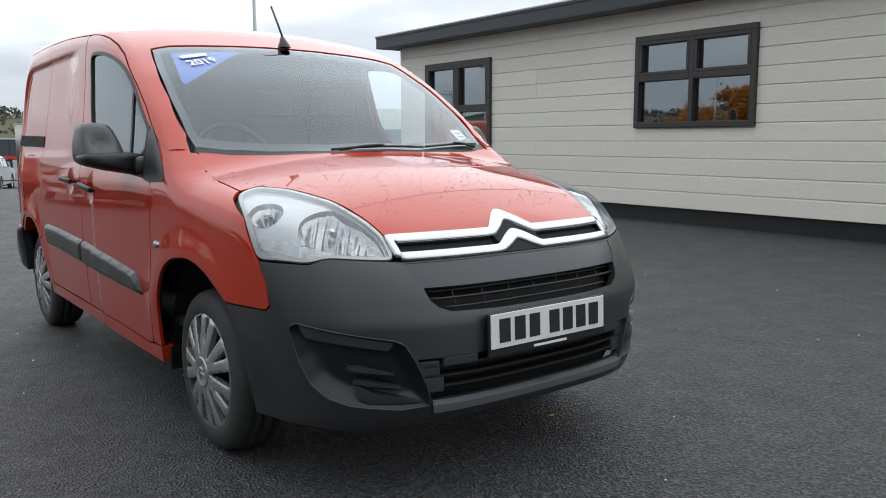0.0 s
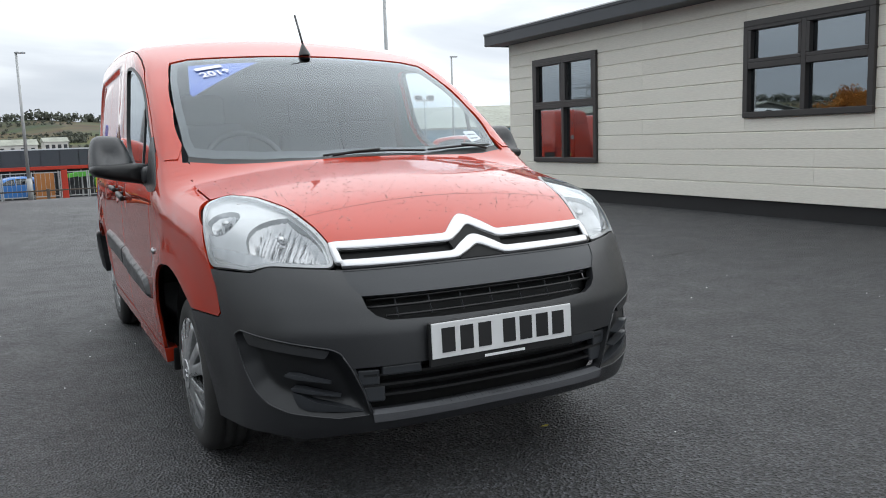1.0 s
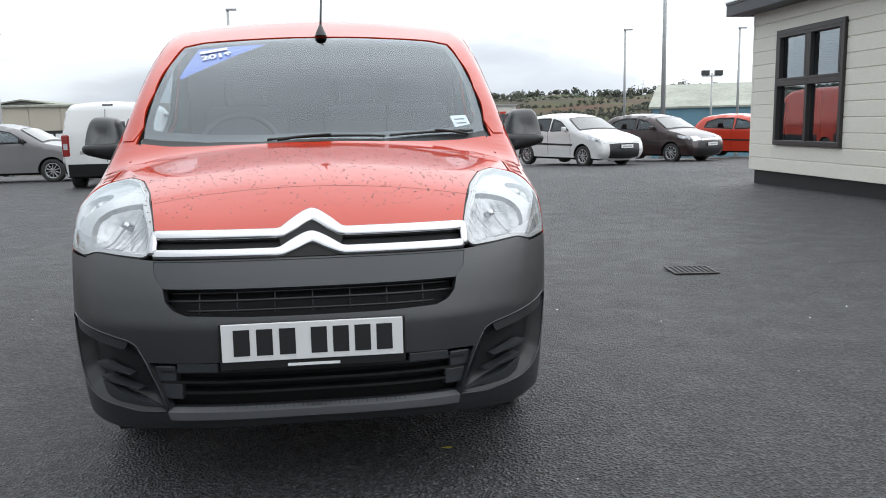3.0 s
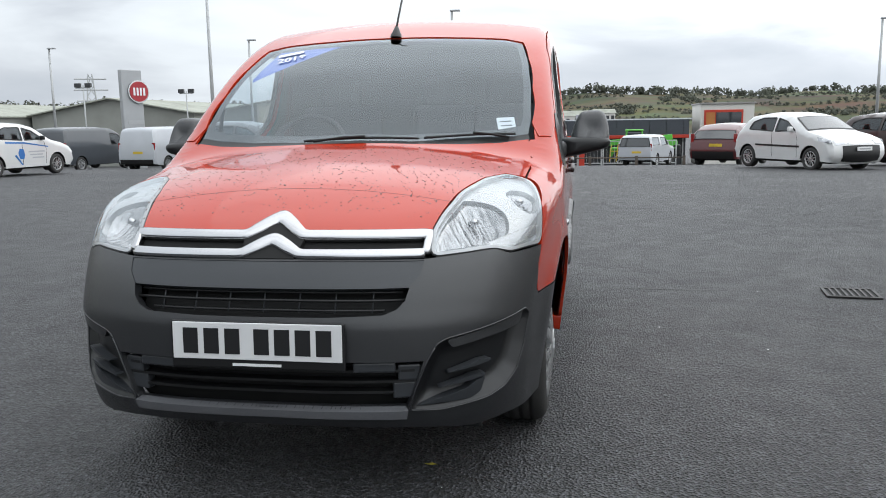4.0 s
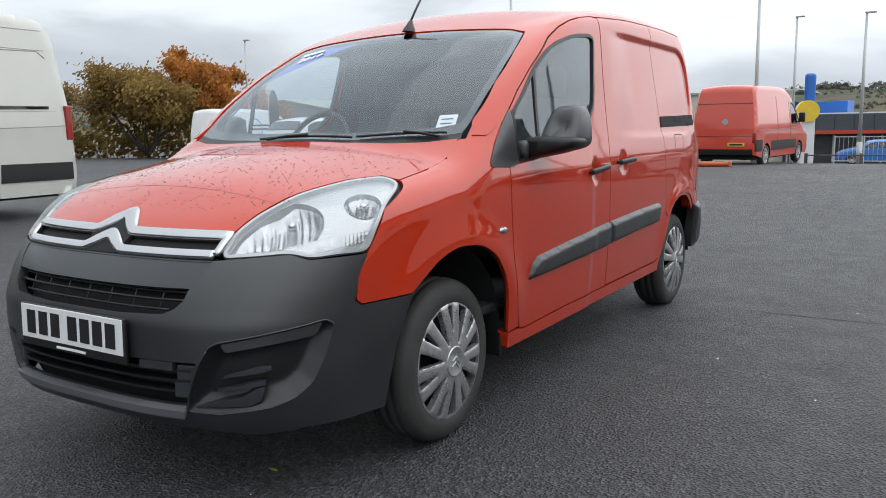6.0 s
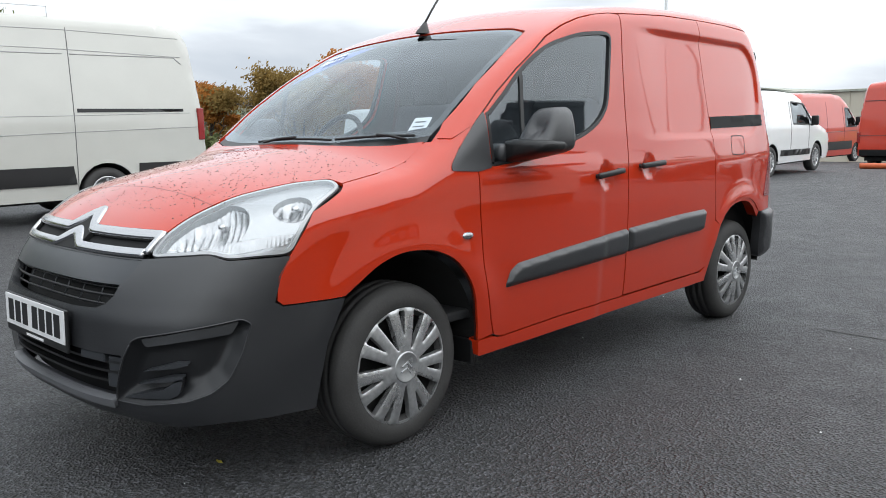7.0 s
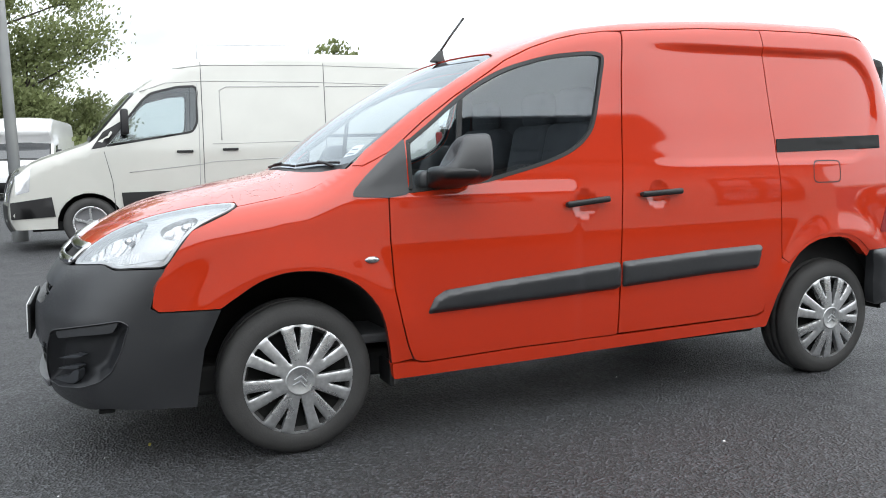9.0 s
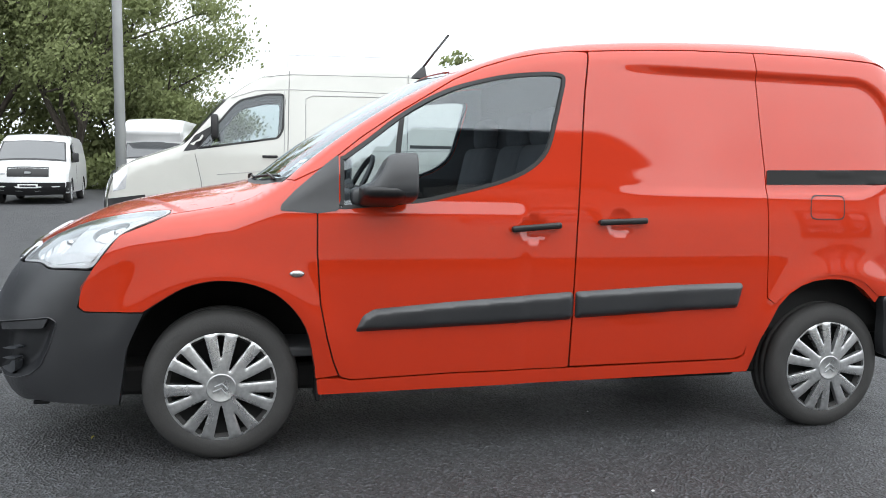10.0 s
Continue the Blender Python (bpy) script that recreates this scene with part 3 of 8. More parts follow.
def looped(points, steps=3):
    """A smooth closed line through the points."""
    p = np.array(points, float)
    out = []
    for i in range(len(p)):
        a, b, c, d = p[i - 1], p[i], p[(i + 1) % len(p)], p[(i + 2) % len(p)]
        reach = min(1.0, 2.5 * np.hypot(*(b - a)) / np.hypot(*(c - b)), 2.5 * np.hypot(*(d - c)) / np.hypot(*(c - b)))
        for t in np.arange(steps) / steps:
            m0, m1 = (c - a) / 2 * reach, (d - b) / 2 * reach
            out.append(tuple((1 + 2 * t) * (1 - t) ** 2 * b + t * (1 - t) ** 2 * m0 + t * t * (3 - 2 * t) * c + t * t * (t - 1) * m1))
    return out


def build_van():
    van = tagged(new("van", None), "orange-red small panel van with unpainted grey bumpers, parked", "van")

    # outlines on the side, as (along, up)
    drip = [(0.368, 1.152), (0.434, 1.205), (0.523, 1.278), (0.659, 1.373), (0.792, 1.456), (0.900, 1.524), (1.021, 1.580), (1.145, 1.622), (1.271, 1.650), (1.399, 1.668)]
    window = [(0.447, 0.996), (0.436, 1.03), (0.436, 1.186), (0.452, 1.205), (0.544, 1.274), (0.659, 1.366), (0.776, 1.441), (0.893, 1.496), (1.009, 1.531), (1.129, 1.558),
              (1.277, 1.575), (1.345, 1.574), (1.373, 1.548), (1.355, 1.456), (1.333, 1.361), (1.307, 1.267), (1.269, 1.208), (1.194, 1.152), (1.072, 1.103), (0.882, 1.054), (0.743, 1.025)]
    window = looped(window, 3)
    door_front = [(0.351, 0.985), (0.352, 0.823), (0.366, 0.626), (0.394, 0.492), (0.419, 0.399), (0.445, 0.335), (0.49, 0.322)]
    door = door_front + [(0.903, 0.337), (1.411, 0.341), (1.413, 0.658), (1.419, 0.943), (1.436, 1.177), (1.455, 1.50), (1.474, 1.668)] + drip[::-1]
    panel("front_door", rounded(door, 0.012), Lay.side, RED, van, [window], 0.022, label="glossy orange-red door skin")
    panel("door_trim", rounded(grown(door, 0.004), 0.01), Lay.side, TRIM, van, [grown(window, -0.002)], 0.05, lift=-0.045, depth=0)
    seal = grown(window, -0.001)
    pane = grown(window, -0.016)
    panel("window_seal", seal, Lay.side, BLACK_PLASTIC, van, [pane], 0.02, lift=0.001, depth=0.02)
    panes = panel("side_window", grown(window, -0.014), Lay.side, SIDE_GLASS, van, (), 0.05, lift=-0.008, depth=0, label="tinted door window glass")
    for p in panes:
        p.visible_shadow = False
    panel("window_bar", [(0.668, 1.36), (0.692, 1.377), (0.668, 1.16), (0.655, 1.015), (0.630, 1.012), (0.648, 1.16)], Lay.side, BLACK_PLASTIC, van, (), 0.03, lift=-0.003, depth=0.01)
    panel("mirror_sail", rounded([(0.206, 0.988), (0.212, 1.010), (0.262, 1.062), (0.366, 1.154), (0.430, 1.207), (0.430, 0.992), (0.35, 0.980)], 0.012), Lay.side, GREY_PLASTIC, van, (), 0.02, lift=0.003, depth=0.012, label="matt dark grey triangular trim")

    # front wing
    hood_edge = [(0.735, -0.205), (0.742, -0.05), (0.738, 0.09), (0.722, 0.205)]
    snapped = Lay.top(np.array(hood_edge))
    wing = [(0.350, 0.33)] + curved([(0.346, 0.377), (0.308, 0.538), (0.220, 0.651), (0.113, 0.706), (0.010, 0.722), (-0.072, 0.716), (-0.153, 0.690), (-0.234, 0.640), (-0.291, 0.602)]) + [(-0.45, 0.599), (-0.500, 0.600),
            (-0.519, 0.616), (-0.512, 0.690), (-0.462, 0.766), (-0.375, 0.882), (-0.245, 0.938), (-0.212, 0.955)] + [(p[1], p[2] - 0.001) for p in snapped] + \
           [(0.262, 1.098), (0.262, 1.062), (0.345, 1.140), (0.345, 0.985), (0.346, 0.823), (0.360, 0.626), (0.388, 0.492), (0.413, 0.399), (0.436, 0.340)]
    panel("front_wing", wing, Lay.side, RED, van, (), 0.02, label="glossy orange-red wing over the front wheel")
    panel("sill", rounded([(0.36, 0.262), (2.285, 0.292), (2.272, 0.376), (2.225, 0.348), (1.41, 0.335), (0.903, 0.330), (0.49, 0.315), (0.442, 0.326), (0.353, 0.326)], 0.008), Lay.side, RED, van, (), 0.03, depth=0.05)

    # load bay side: sliding door and rear quarter
    slide = [(1.420, 0.345), (2.205, 0.356), (2.250, 0.372), (2.275, 0.45), (2.312, 0.55), (2.345, 0.62), (2.341, 0.70), (2.330, 0.953), (2.322, 1.20), (2.305, 1.376), (2.284, 1.60), (2.270, 1.712), (1.930, 1.704), (1.660, 1.686), (1.482, 1.672), (1.463, 1.50), (1.443, 1.177), (1.426, 0.943), (1.420, 0.658)]
    panel("sliding_door", slide, Lay.side, RED, van, (), 0.018, label="glossy orange-red sliding load door")
    quarter = [(2.350, 0.63), (2.346, 0.70), (2.335, 0.953), (2.327, 1.20), (2.310, 1.376), (2.289, 1.60), (2.275, 1.713), (2.6, 1.716), (2.9, 1.706), (3.06, 1.67), (3.15, 1.58), (3.215, 1.40), (3.255, 1.2), (3.275, 0.95), (3.285, 0.645), (2.945, 0.632)] + \
              curved([(2.919, 0.645), (2.860, 0.690), (2.789, 0.718), (2.72, 0.730), (2.652, 0.732), (2.57, 0.724), (2.502, 0.701), (2.44, 0.662), (2.387, 0.604)], 3)
    panel("rear_quarter", quarter, Lay.side, RED, van, (), 0.016, label="glossy orange-red rear quarter")
    panel("wheel_arch_lip", [(2.270, 0.44), (2.306, 0.55), (2.342, 0.628), (2.392, 0.606), (2.442, 0.664), (2.504, 0.703), (2.57, 0.726), (2.652, 0.734), (2.72, 0.732), (2.789, 0.72), (2.86, 0.692), (2.945, 0.632), (2.93, 0.60), (2.85, 0.665), (2.78, 0.70), (2.72, 0.712), (2.652, 0.714), (2.58, 0.706), (2.515, 0.685), (2.455, 0.648), (2.405, 0.594), (2.33, 0.44), (2.29, 0.30), (2.250, 0.30)], Lay.side, RED, van, (), 0.03, lift=-0.004, depth=0.06)
    panel("tail_panel", rounded([(-0.78, 0.64), (0.78, 0.64), (0.76, 1.2), (0.70, 1.55), (0.6, 1.66), (-0.6, 1.66), (-0.70, 1.55), (-0.76, 1.2)], 0.05), Lay.back, RED, van, (), 0.05, lift=-0.004, both=False, label="orange-red rear doors")
    panel("tail_lamp", rounded([(3.02, 0.72), (3.27, 0.72), (3.25, 1.10), (3.19, 1.10), (3.10, 0.95)], 0.02), Lay.side, LENS_RED, van, (), 0.04, lift=0.004, label="red rear lamp")
    rear_bumper = [(2.955, 0.632), (3.33, 0.640), (3.36, 0.50), (3.32, 0.36), (3.02, 0.335), (2.995, 0.44), (2.985, 0.54)]
    panel("rear_bumper", rounded(rear_bumper, 0.03), Lay.side, GREY_PLASTIC, van, (), 0.03, lift=0.006, depth=0.05, swell=(0.018, 0.03), label="unpainted dark grey rear bumper corner")
    panel("rear_bumper", rounded([(-0.80, 0.36), (0.80, 0.36), (0.80, 0.635), (-0.80, 0.635)], 0.03), Lay.back, GREY_PLASTIC, van, (), 0.06, lift=0.01, depth=0.05, both=False)
    # dark red sheets behind the panels colour the gaps as shaded
    panel("gap_shade_backing", grown(rounded(door, 0.012), 0.006), Lay.side, PANEL_GAP, van, [grown(rounded(door, 0.012), -0.014)], 0.05, lift=-0.014, depth=0)
    for outline, lay in ((wing, Lay.side), (slide, Lay.side), (quarter, Lay.side)):
        panel("gap_shade_backing", grown(outline, 0.006), lay, PANEL_GAP, van, (), 0.06, lift=-0.016, depth=0)
    # flat dark red ring drawn in place of the flap's shaded gap
    panel("fuel_flap_gap", rounded([(2.553, 1.094), (2.735, 1.094), (2.731, 0.982), (2.546, 0.982)], 0.03), Lay.side, PANEL_GAP, van, [rounded([(2.559, 1.088), (2.729, 1.088), (2.725, 0.988), (2.552, 0.988)], 0.027)], 0.03, lift=0.0006, depth=0)
    panel("door_track", rounded([(2.335, 1.197), (3.03, 1.216), (3.03, 1.150), (2.330, 1.134)], 0.006), Lay.side, DARK, van, (), 0.02, lift=0.004, depth=0.012, shape=lambda q, d: 0.006 * (np.abs(d - 0.008) < 0.006), label="black sliding door track")

    # rubbing strips
    panel("side_moulding", rounded([(0.500, 0.516), (0.530, 0.580), (0.575, 0.606), (0.889, 0.632), (1.408, 0.667), (1.418, 0.64), (1.418, 0.562), (1.405, 0.549), (0.893, 0.530)], 0.012), Lay.side, GREY_PLASTIC, van, (), 0.012, lift=0.002, swell=(0.020, 0.030), label="grey plastic rubbing strip")
    panel("side_moulding", rounded([(1.425, 0.667), (1.900, 0.692), (2.205, 0.700), (2.219, 0.690), (2.198, 0.588), (1.900, 0.578), (1.427, 0.554)], 0.012), Lay.side, GREY_PLASTIC, van, (), 0.012, lift=0.002, swell=(0.020, 0.030), label="grey plastic rubbing strip")
    for side in (-1, 1):
        for y0, z0, y1, z1 in ((1.127, 0.927, 1.341, 0.946), (1.512, 0.959, 1.731, 0.969)):
            a, b = Lay.side(np.array([(y0, z0), (y1, z1)]))
            mid, run = Vector((a + b) / 2), Vector(b - a)
            bm = box((0.022, run.length, 0.026), (0, 0, 0), 0.009, 3)
            bmesh.ops.transform(bm, matrix=Matrix.Translation((side * (mid.x + 0.022), mid.y, mid.z)) @ Matrix.Rotation(math.atan2(run.z, run.y), 4, "X"), verts=bm.verts)
            for e in (a, b):
                bm = rod((side * (e[0] - 0.01), e[1] + (0.012 if e is a else -0.012), e[2]), (side * (e[0] + 0.02), e[1] + (0.012 if e is a else -0.012), e[2]), 0.010, sides=8, bm=bm)
            handle = part("door_handle", bm, BLACK_PLASTIC, van, "black pull handle", True)
            if y0 < 1.4:
                part("lock", rod((side * (b[0] + 0.026), b[1] - 0.016, b[2]), (side * (b[0] + 0.036), b[1] - 0.016, b[2]), 0.008, sides=12), CHROME, handle)
        v, f = lathe([(0.0, 0.030), (0.010, 0.028), (0.014, 0.018), (0.015, 0.0)], 24)
        lens = mesh_object("side_repeater", [(side * (0.870 + a), 0.272 + r * 1.0, 0.747 + z * 0.48) for a, r, z in v], f if side > 0 else [t[::-1] for t in f], LAMP_SILVER, van, "small clear indicator lens")

    # roof with both screen pillars, laid hoop-wise
    half = [(0.0, 0.912, 1.62), (0.33, 0.918, 1.60), (0.56, 0.930, 1.585), (0.650, 0.905, 1.56), (0.690, 0.72, 1.45), (0.718, 0.50, 1.31), (0.728, 0.30, 1.16), (0.735, 0.236, 1.10), (0.80, 0.262, 1.102)]
    edge = [(0.805, 0.366, 1.156), (0.799, 0.432, 1.209), (0.788, 0.521, 1.282), (0.773, 0.657, 1.377), (0.760, 0.790, 1.460), (0.745, 0.898, 1.528), (0.734, 1.019, 1.584), (0.725, 1.145, 1.626), (0.720, 1.271, 1.654), (0.715, 1.399, 1.672), (0.714, 1.48, 1.677),
            (0.712, 1.66, 1.691), (0.710, 1.93, 1.709), (0.708, 2.27, 1.717), (0.706, 2.6, 1.721), (0.70, 2.9, 1.711), (0.69, 3.06, 1.675), (0.6, 3.12, 1.68), (0.0, 3.16, 1.70)]
    snug = Lay.top(np.array([(x, y) for x, y, _ in half[:7]]))
    half = [tuple(p) for p in snug] + half[7:]
    met = Lay.side(np.array([(y, z) for _, y, z in edge[:-2]]))
    rim = flat_hoop(half + [tuple(p) for p in met] + edge[-2:])
    rim = rim + [(y, -a) for y, a in reversed(rim[1:-1])]
    panel("roof", rim, Lay.hoop, RED, van, (), 0.03, label="orange-red roof and screen pillars", both=False)
    panel("roof_lining", rim, Lay.hoop, TRIM, van, (), 0.08, lift=-0.035, depth=0, both=False)

    foot = flat_hoop([(0.738, 0.190, 1.072), (0.728, 0.30, 1.16), (0.722, 0.42, 1.25), (0.80, 0.42, 1.195), (0.82, 0.262, 1.06), (0.80, 0.20, 1.05)])
    panel("pillar_foot", foot, Lay.hoop, RED, van, (), 0.02, lift=-0.0035, depth=0.01)

    # bonnet
    hood = [(0.0, -0.766), (0.25, -0.757), (0.478, -0.714), (0.497, -0.635), (0.536, -0.48), (0.596, -0.30), (0.662, -0.20), (0.732, -0.200), (0.739, -0.05), (0.735, 0.09), (0.719, 0.205), (0.60, 0.155), (0.45, 0.115), (0.25, 0.082), (0.0, 0.070)]
    panel("bonnet", mirrored(hood[1:]), Lay.top, RED, van, (), 0.02, label="orange-red bonnet beaded with rain", both=False)
    panel("gap_shade_backing", mirrored([(x * 0.985, y) for x, y in hood[1:]]), Lay.top, PANEL_GAP, van, (), 0.07, lift=-0.018, depth=0, both=False)
    # the crease's shade, drawn as a thin dark red line
    crease = Lay.top(np.array([(x, -0.567 + 0.02 * (1 - (x / 0.55) ** 2)) for x in np.linspace(-0.52, 0.52, 41)]))
    v, f = tube(crease + body_normal(crease) * -0.0012, 0.0018, 5)
    mesh_object("bonnet_crease", v, f, PANEL_GAP, van)
    panel("scuttle", mirrored([(0.25, 0.088), (0.45, 0.121), (0.60, 0.161), (0.725, 0.213), (0.715, 0.245), (0.45, 0.158), (0.25, 0.122)]), Lay.top, BLACK_PLASTIC, van, (), 0.025, lift=-0.006, depth=0.02, both=False)

    rng = random.Random(21)
    spots = np.array([(rng.uniform(-0.68, 0.68), rng.uniform(-0.68, 0.05)) for _ in range(1500)])
    sits = Lay.top(spots)
    ups = body_normal(sits)
    verts, faces = [], []
    for p, n in zip(sits, ups):
        r = rng.uniform(0.0008, 0.0030)
        if abs(p[0]) > 0.74 - 0.9 * max(-0.2 - p[1], 0) * 0.5 or rng.random() < 0.1:
            continue
        s = len(verts)
        a, b = Vector(n).orthogonal().normalized(), None
        b = Vector(n).cross(a)
        for h, w in ((0.0, 1.0), (0.45, 0.75)):
            verts += [tuple(Vector(p) + (a * math.cos(k * math.tau / 6) * rng.uniform(0.8, 1.5) + b * math.sin(k * math.tau / 6)) * r * w + Vector(n) * r * h) for k in range(6)]
        faces += [(s + k, s + (k + 1) % 6, s + 6 + (k + 1) % 6, s + 6 + k) for k in range(6)] + [tuple(s + 6 + k for k in range(6))]
    specks = mesh_object("dirt_specks", verts, faces, DIRT, van, "specks of dirt and rain on the bonnet")
    tagged(specks, "specks of dirt and rain on the bonnet", kind="stuff")

    # windscreen
    screen = [(0.22, 0.108), (0.45, 0.146), (0.62, 0.196), (0.716, 0.238), (0.722, 0.30), (0.712, 0.50), (0.684, 0.72), (0.645, 0.895), (0.56, 0.924), (0.30, 0.912)]
    ws = panel("windscreen", mirrored(screen), Lay.top, SCREEN_GLASS, van, (), 0.04, lift=-0.004, depth=0, both=False, label="large raked windscreen")[0]
    ws.visible_shadow = False
    panel("windscreen_band", mirrored(screen), Lay.top, BLACK_PLASTIC, van, [mirrored([(0.2, 0.150), (0.43, 0.186), (0.60, 0.236), (0.683, 0.275), (0.690, 0.32), (0.680, 0.50), (0.654, 0.72), (0.620, 0.868), (0.55, 0.890), (0.30, 0.880)])], 0.04, lift=-0.007, depth=0, both=False)
    for x0, y0, x1, y1, xp in ((-0.20, 0.102, 0.28, 0.122, -0.16), (0.30, 0.128, 0.665, 0.216, 0.64)):
        line = Lay.top(np.array([(x0 + (x1 - x0) * k, y0 + (y1 - y0) * k) for k in np.linspace(0, 1, 14)]))
        v, f = tube(line + np.array([0, -0.004, 0.005]), 0.0055, 6)
        blade = mesh_object("wiper", v, f, BLACK_PLASTIC, van)
        mid = line[7] + np.array([0, -0.006, 0.012])
        foot = Lay.top(np.array([(xp, 0.09 + 0.25 * xp * xp)]))[0] + np.array([0, 0, 0.004])
        v, f = tube([foot, (foot + mid) / 2 + np.array([0, -0.004, 0.004]), mid], 0.006, 6)
        mesh_object("wiper_arm", v, f, BLACK_PLASTIC, blade)
    a0 = Lay.top(np.array([(0.0, 0.945)]))[0]
    v, f = lathe([(0.0, 0.036), (0.012, 0.033), (0.03, 0.022), (0.055, 0.010), (0.06, 0.0)], 20, "Z")
    base = mesh_object("antenna_base", [(0.015 + x * 0.8, 0.910 + y * 1.1 + z * 0.4, a0[2] - 0.010 + z) for x, y, z in v], f, BLACK_PLASTIC, van)
    v, f = tube([(0.015, 0.920, a0[2] + 0.03), (0.018, 0.975, a0[2] + 0.107), (0.022, 1.055, a0[2] + 0.210)], 0.0055, 8)
    mesh_object("antenna", v, f, BLACK_PLASTIC, base, "short black whip antenna")

    # stickers inside the glass
    corner = panel("price_sticker", [(-0.575, 0.862), (-0.245, 0.845), (-0.615, 0.575), (-0.625, 0.60)], Lay.top, BLUE_STICKER, van, (), 0.05, lift=-0.009, depth=0, both=False, label="blue corner sticker reading 2018")[0]
    text = bpy.data.curves.new("year_text", "FONT")
    text.body, text.size, text.align_x, text.align_y = "2018", 0.072, "CENTER", "CENTER"
    text.offset = 0.002
    words = new("year_text", text)
    words.data.materials.append(WHITE_INK)
    spot = Lay.top(np.array([(-0.475, 0.742)]))[0]
    n = Vector(body_normal(spot[None])[0])
    across = Vector((1, 0, 0.0)).cross(n).cross(n) * -1
    across.normalize()
    up = n.cross(across)
    turn = Matrix((across, up, n)).transposed().to_4x4() @ Matrix.Rotation(radians(12), 4, "Z")
    words.matrix_local = Matrix.Translation(Vector(spot) + n * 0.0005) @ turn
    words.parent = corner
    bm = box((0.13, 0.030, 0.001), m=Matrix.Translation(Vector(spot) + up * 0.065 - across * 0.02) @ turn)
    part("sticker_bar", bm, WHITE_INK, corner)
    slip = panel("paper_slip", rounded([(0.578, 0.296), (0.652, 0.318), (0.672, 0.246), (0.598, 0.224)], 0.006), Lay.top, PLATE_WHITE, van, (), 0.03, lift=-0.012, depth=0, both=False, label="white paper slip behind the glass")[0]
    for k in range(3):
        panel("printed_line", [(0.596 + 0.006 * k, 0.282 - 0.02 * k), (0.642 + 0.006 * k, 0.296 - 0.02 * k), (0.643 + 0.006 * k, 0.290 - 0.02 * k), (0.597 + 0.006 * k, 0.276 - 0.02 * k)], Lay.top, GREY_PLASTIC, slip, (), 0.05, lift=-0.0105, depth=0, both=False)

    # front bumper, wrapped round the nose
    top = [(0.0, -0.835, 0.750), (0.25, -0.825, 0.749), (0.474, -0.786, 0.748), (0.487, -0.779, 0.749), (0.585, -0.73, 0.757), (0.667, -0.67, 0.764), (0.712, -0.637, 0.747), (0.803, -0.470, 0.752), (0.797, -0.505, 0.69), (0.788, -0.525, 0.612), (0.797, -0.500, 0.594), (0.843, -0.291, 0.596)]
    low = [(0.823, -0.352, 0.455), (0.798, -0.376, 0.298), (0.79, -0.385, 0.236), (0.705, -0.68, 0.243), (0.607, -0.76, 0.230), (0.43, -0.867, 0.248), (0.2, -0.905, 0.255), (0.0, -0.911, 0.255)]
    rim = flat_nose(top + low) + [(-a, z) for a, z in reversed(flat_nose(top + low)[1:-1])]
    inlet = [(0.0, 0.672), (0.25, 0.673), (0.435, 0.674), (0.427, 0.636), (0.405, 0.613), (0.368, 0.598), (0.20, 0.592), (0.0, 0.591)]
    face = [(0.0, 0.746), (0.25, 0.745), (0.471, 0.744), (0.463, 0.705), (0.438, 0.672), (0.25, 0.671), (0.0, 0.670)]
    intake = [(0.0, 0.462), (0.25, 0.462), (0.482, 0.460), (0.462, 0.40), (0.430, 0.314), (0.25, 0.315), (0.0, 0.315)]
    fog = [(0.520, -0.868, 0.508), (0.545, -0.852, 0.522), (0.66, -0.755, 0.548), (0.755, -0.625, 0.572), (0.770, -0.600, 0.555), (0.757, -0.63, 0.46), (0.735, -0.665, 0.385), (0.705, -0.71, 0.345), (0.655, -0.76, 0.322), (0.53, -0.845, 0.302), (0.437, -0.883, 0.308), (0.455, -0.886, 0.375), (0.490, -0.880, 0.455)]

    def on_nose(points):
        q = Lay.front(np.array(points))
        return flat_nose([tuple(p) for p in q])

    def closed(points):
        q = on_nose(points)
        return q + [(-a, z) for a, z in reversed(q)][1:-1] if abs(q[0][0]) < 1e-6 and abs(q[-1][0]) < 1e-6 else q
    openings = [closed(inlet[:1] + face[1:3] + [(0.463, 0.705), (0.437, 0.674), (0.427, 0.636), (0.405, 0.613), (0.368, 0.598), (0.20, 0.592), (0.0, 0.591)])]
    openings[0] = [(a, min(z, 0.7445)) for a, z in openings[0]]
    openings[0][0] = (0.0, 0.7445)
    left_fog = rounded(flat_nose(fog), 0.012)
    right_fog = np.array([(-a, z) for a, z in left_fog])
    panel("front_bumper", rim, Lay.nose, GREY_PLASTIC, van, openings + [closed(intake), left_fog, right_fog], 0.018, depth=0.03, both=False, label="unpainted grained dark grey front bumper")
    panel("grille_panel", closed(face), Lay.nose, PANEL_PLASTIC, van, (), 0.025, lift=-0.002, depth=0.02, both=False, label="smooth grey panel below the chrome grille")
    # near-black sheets paint the unlit space behind both openings
    panel("recess_shade", grown(closed(inlet), 0.02), Lay.nose, DARK, van, (), 0.05, lift=-0.06, depth=0, both=False)
    panel("recess_shade", grown(closed(intake), 0.055), Lay.nose, DARK, van, (), 0.05, lift=-0.06, depth=0, both=False)
    for z in (0.634,):
        line = Lay.front(np.array([(x, z) for x in np.linspace(-0.424, 0.424, 25)]))
        v, f = tube(line + np.array([0, 0.022, 0]), 0.0045, 6)
        mesh_object("grille_slat", v, f, BLACK_PLASTIC, van)
    for z in (0.605, 0.655):
        line = Lay.front(np.array([(x, z) for x in np.linspace(-0.36 - (z - 0.6), 0.36 + (z - 0.6), 25)]))
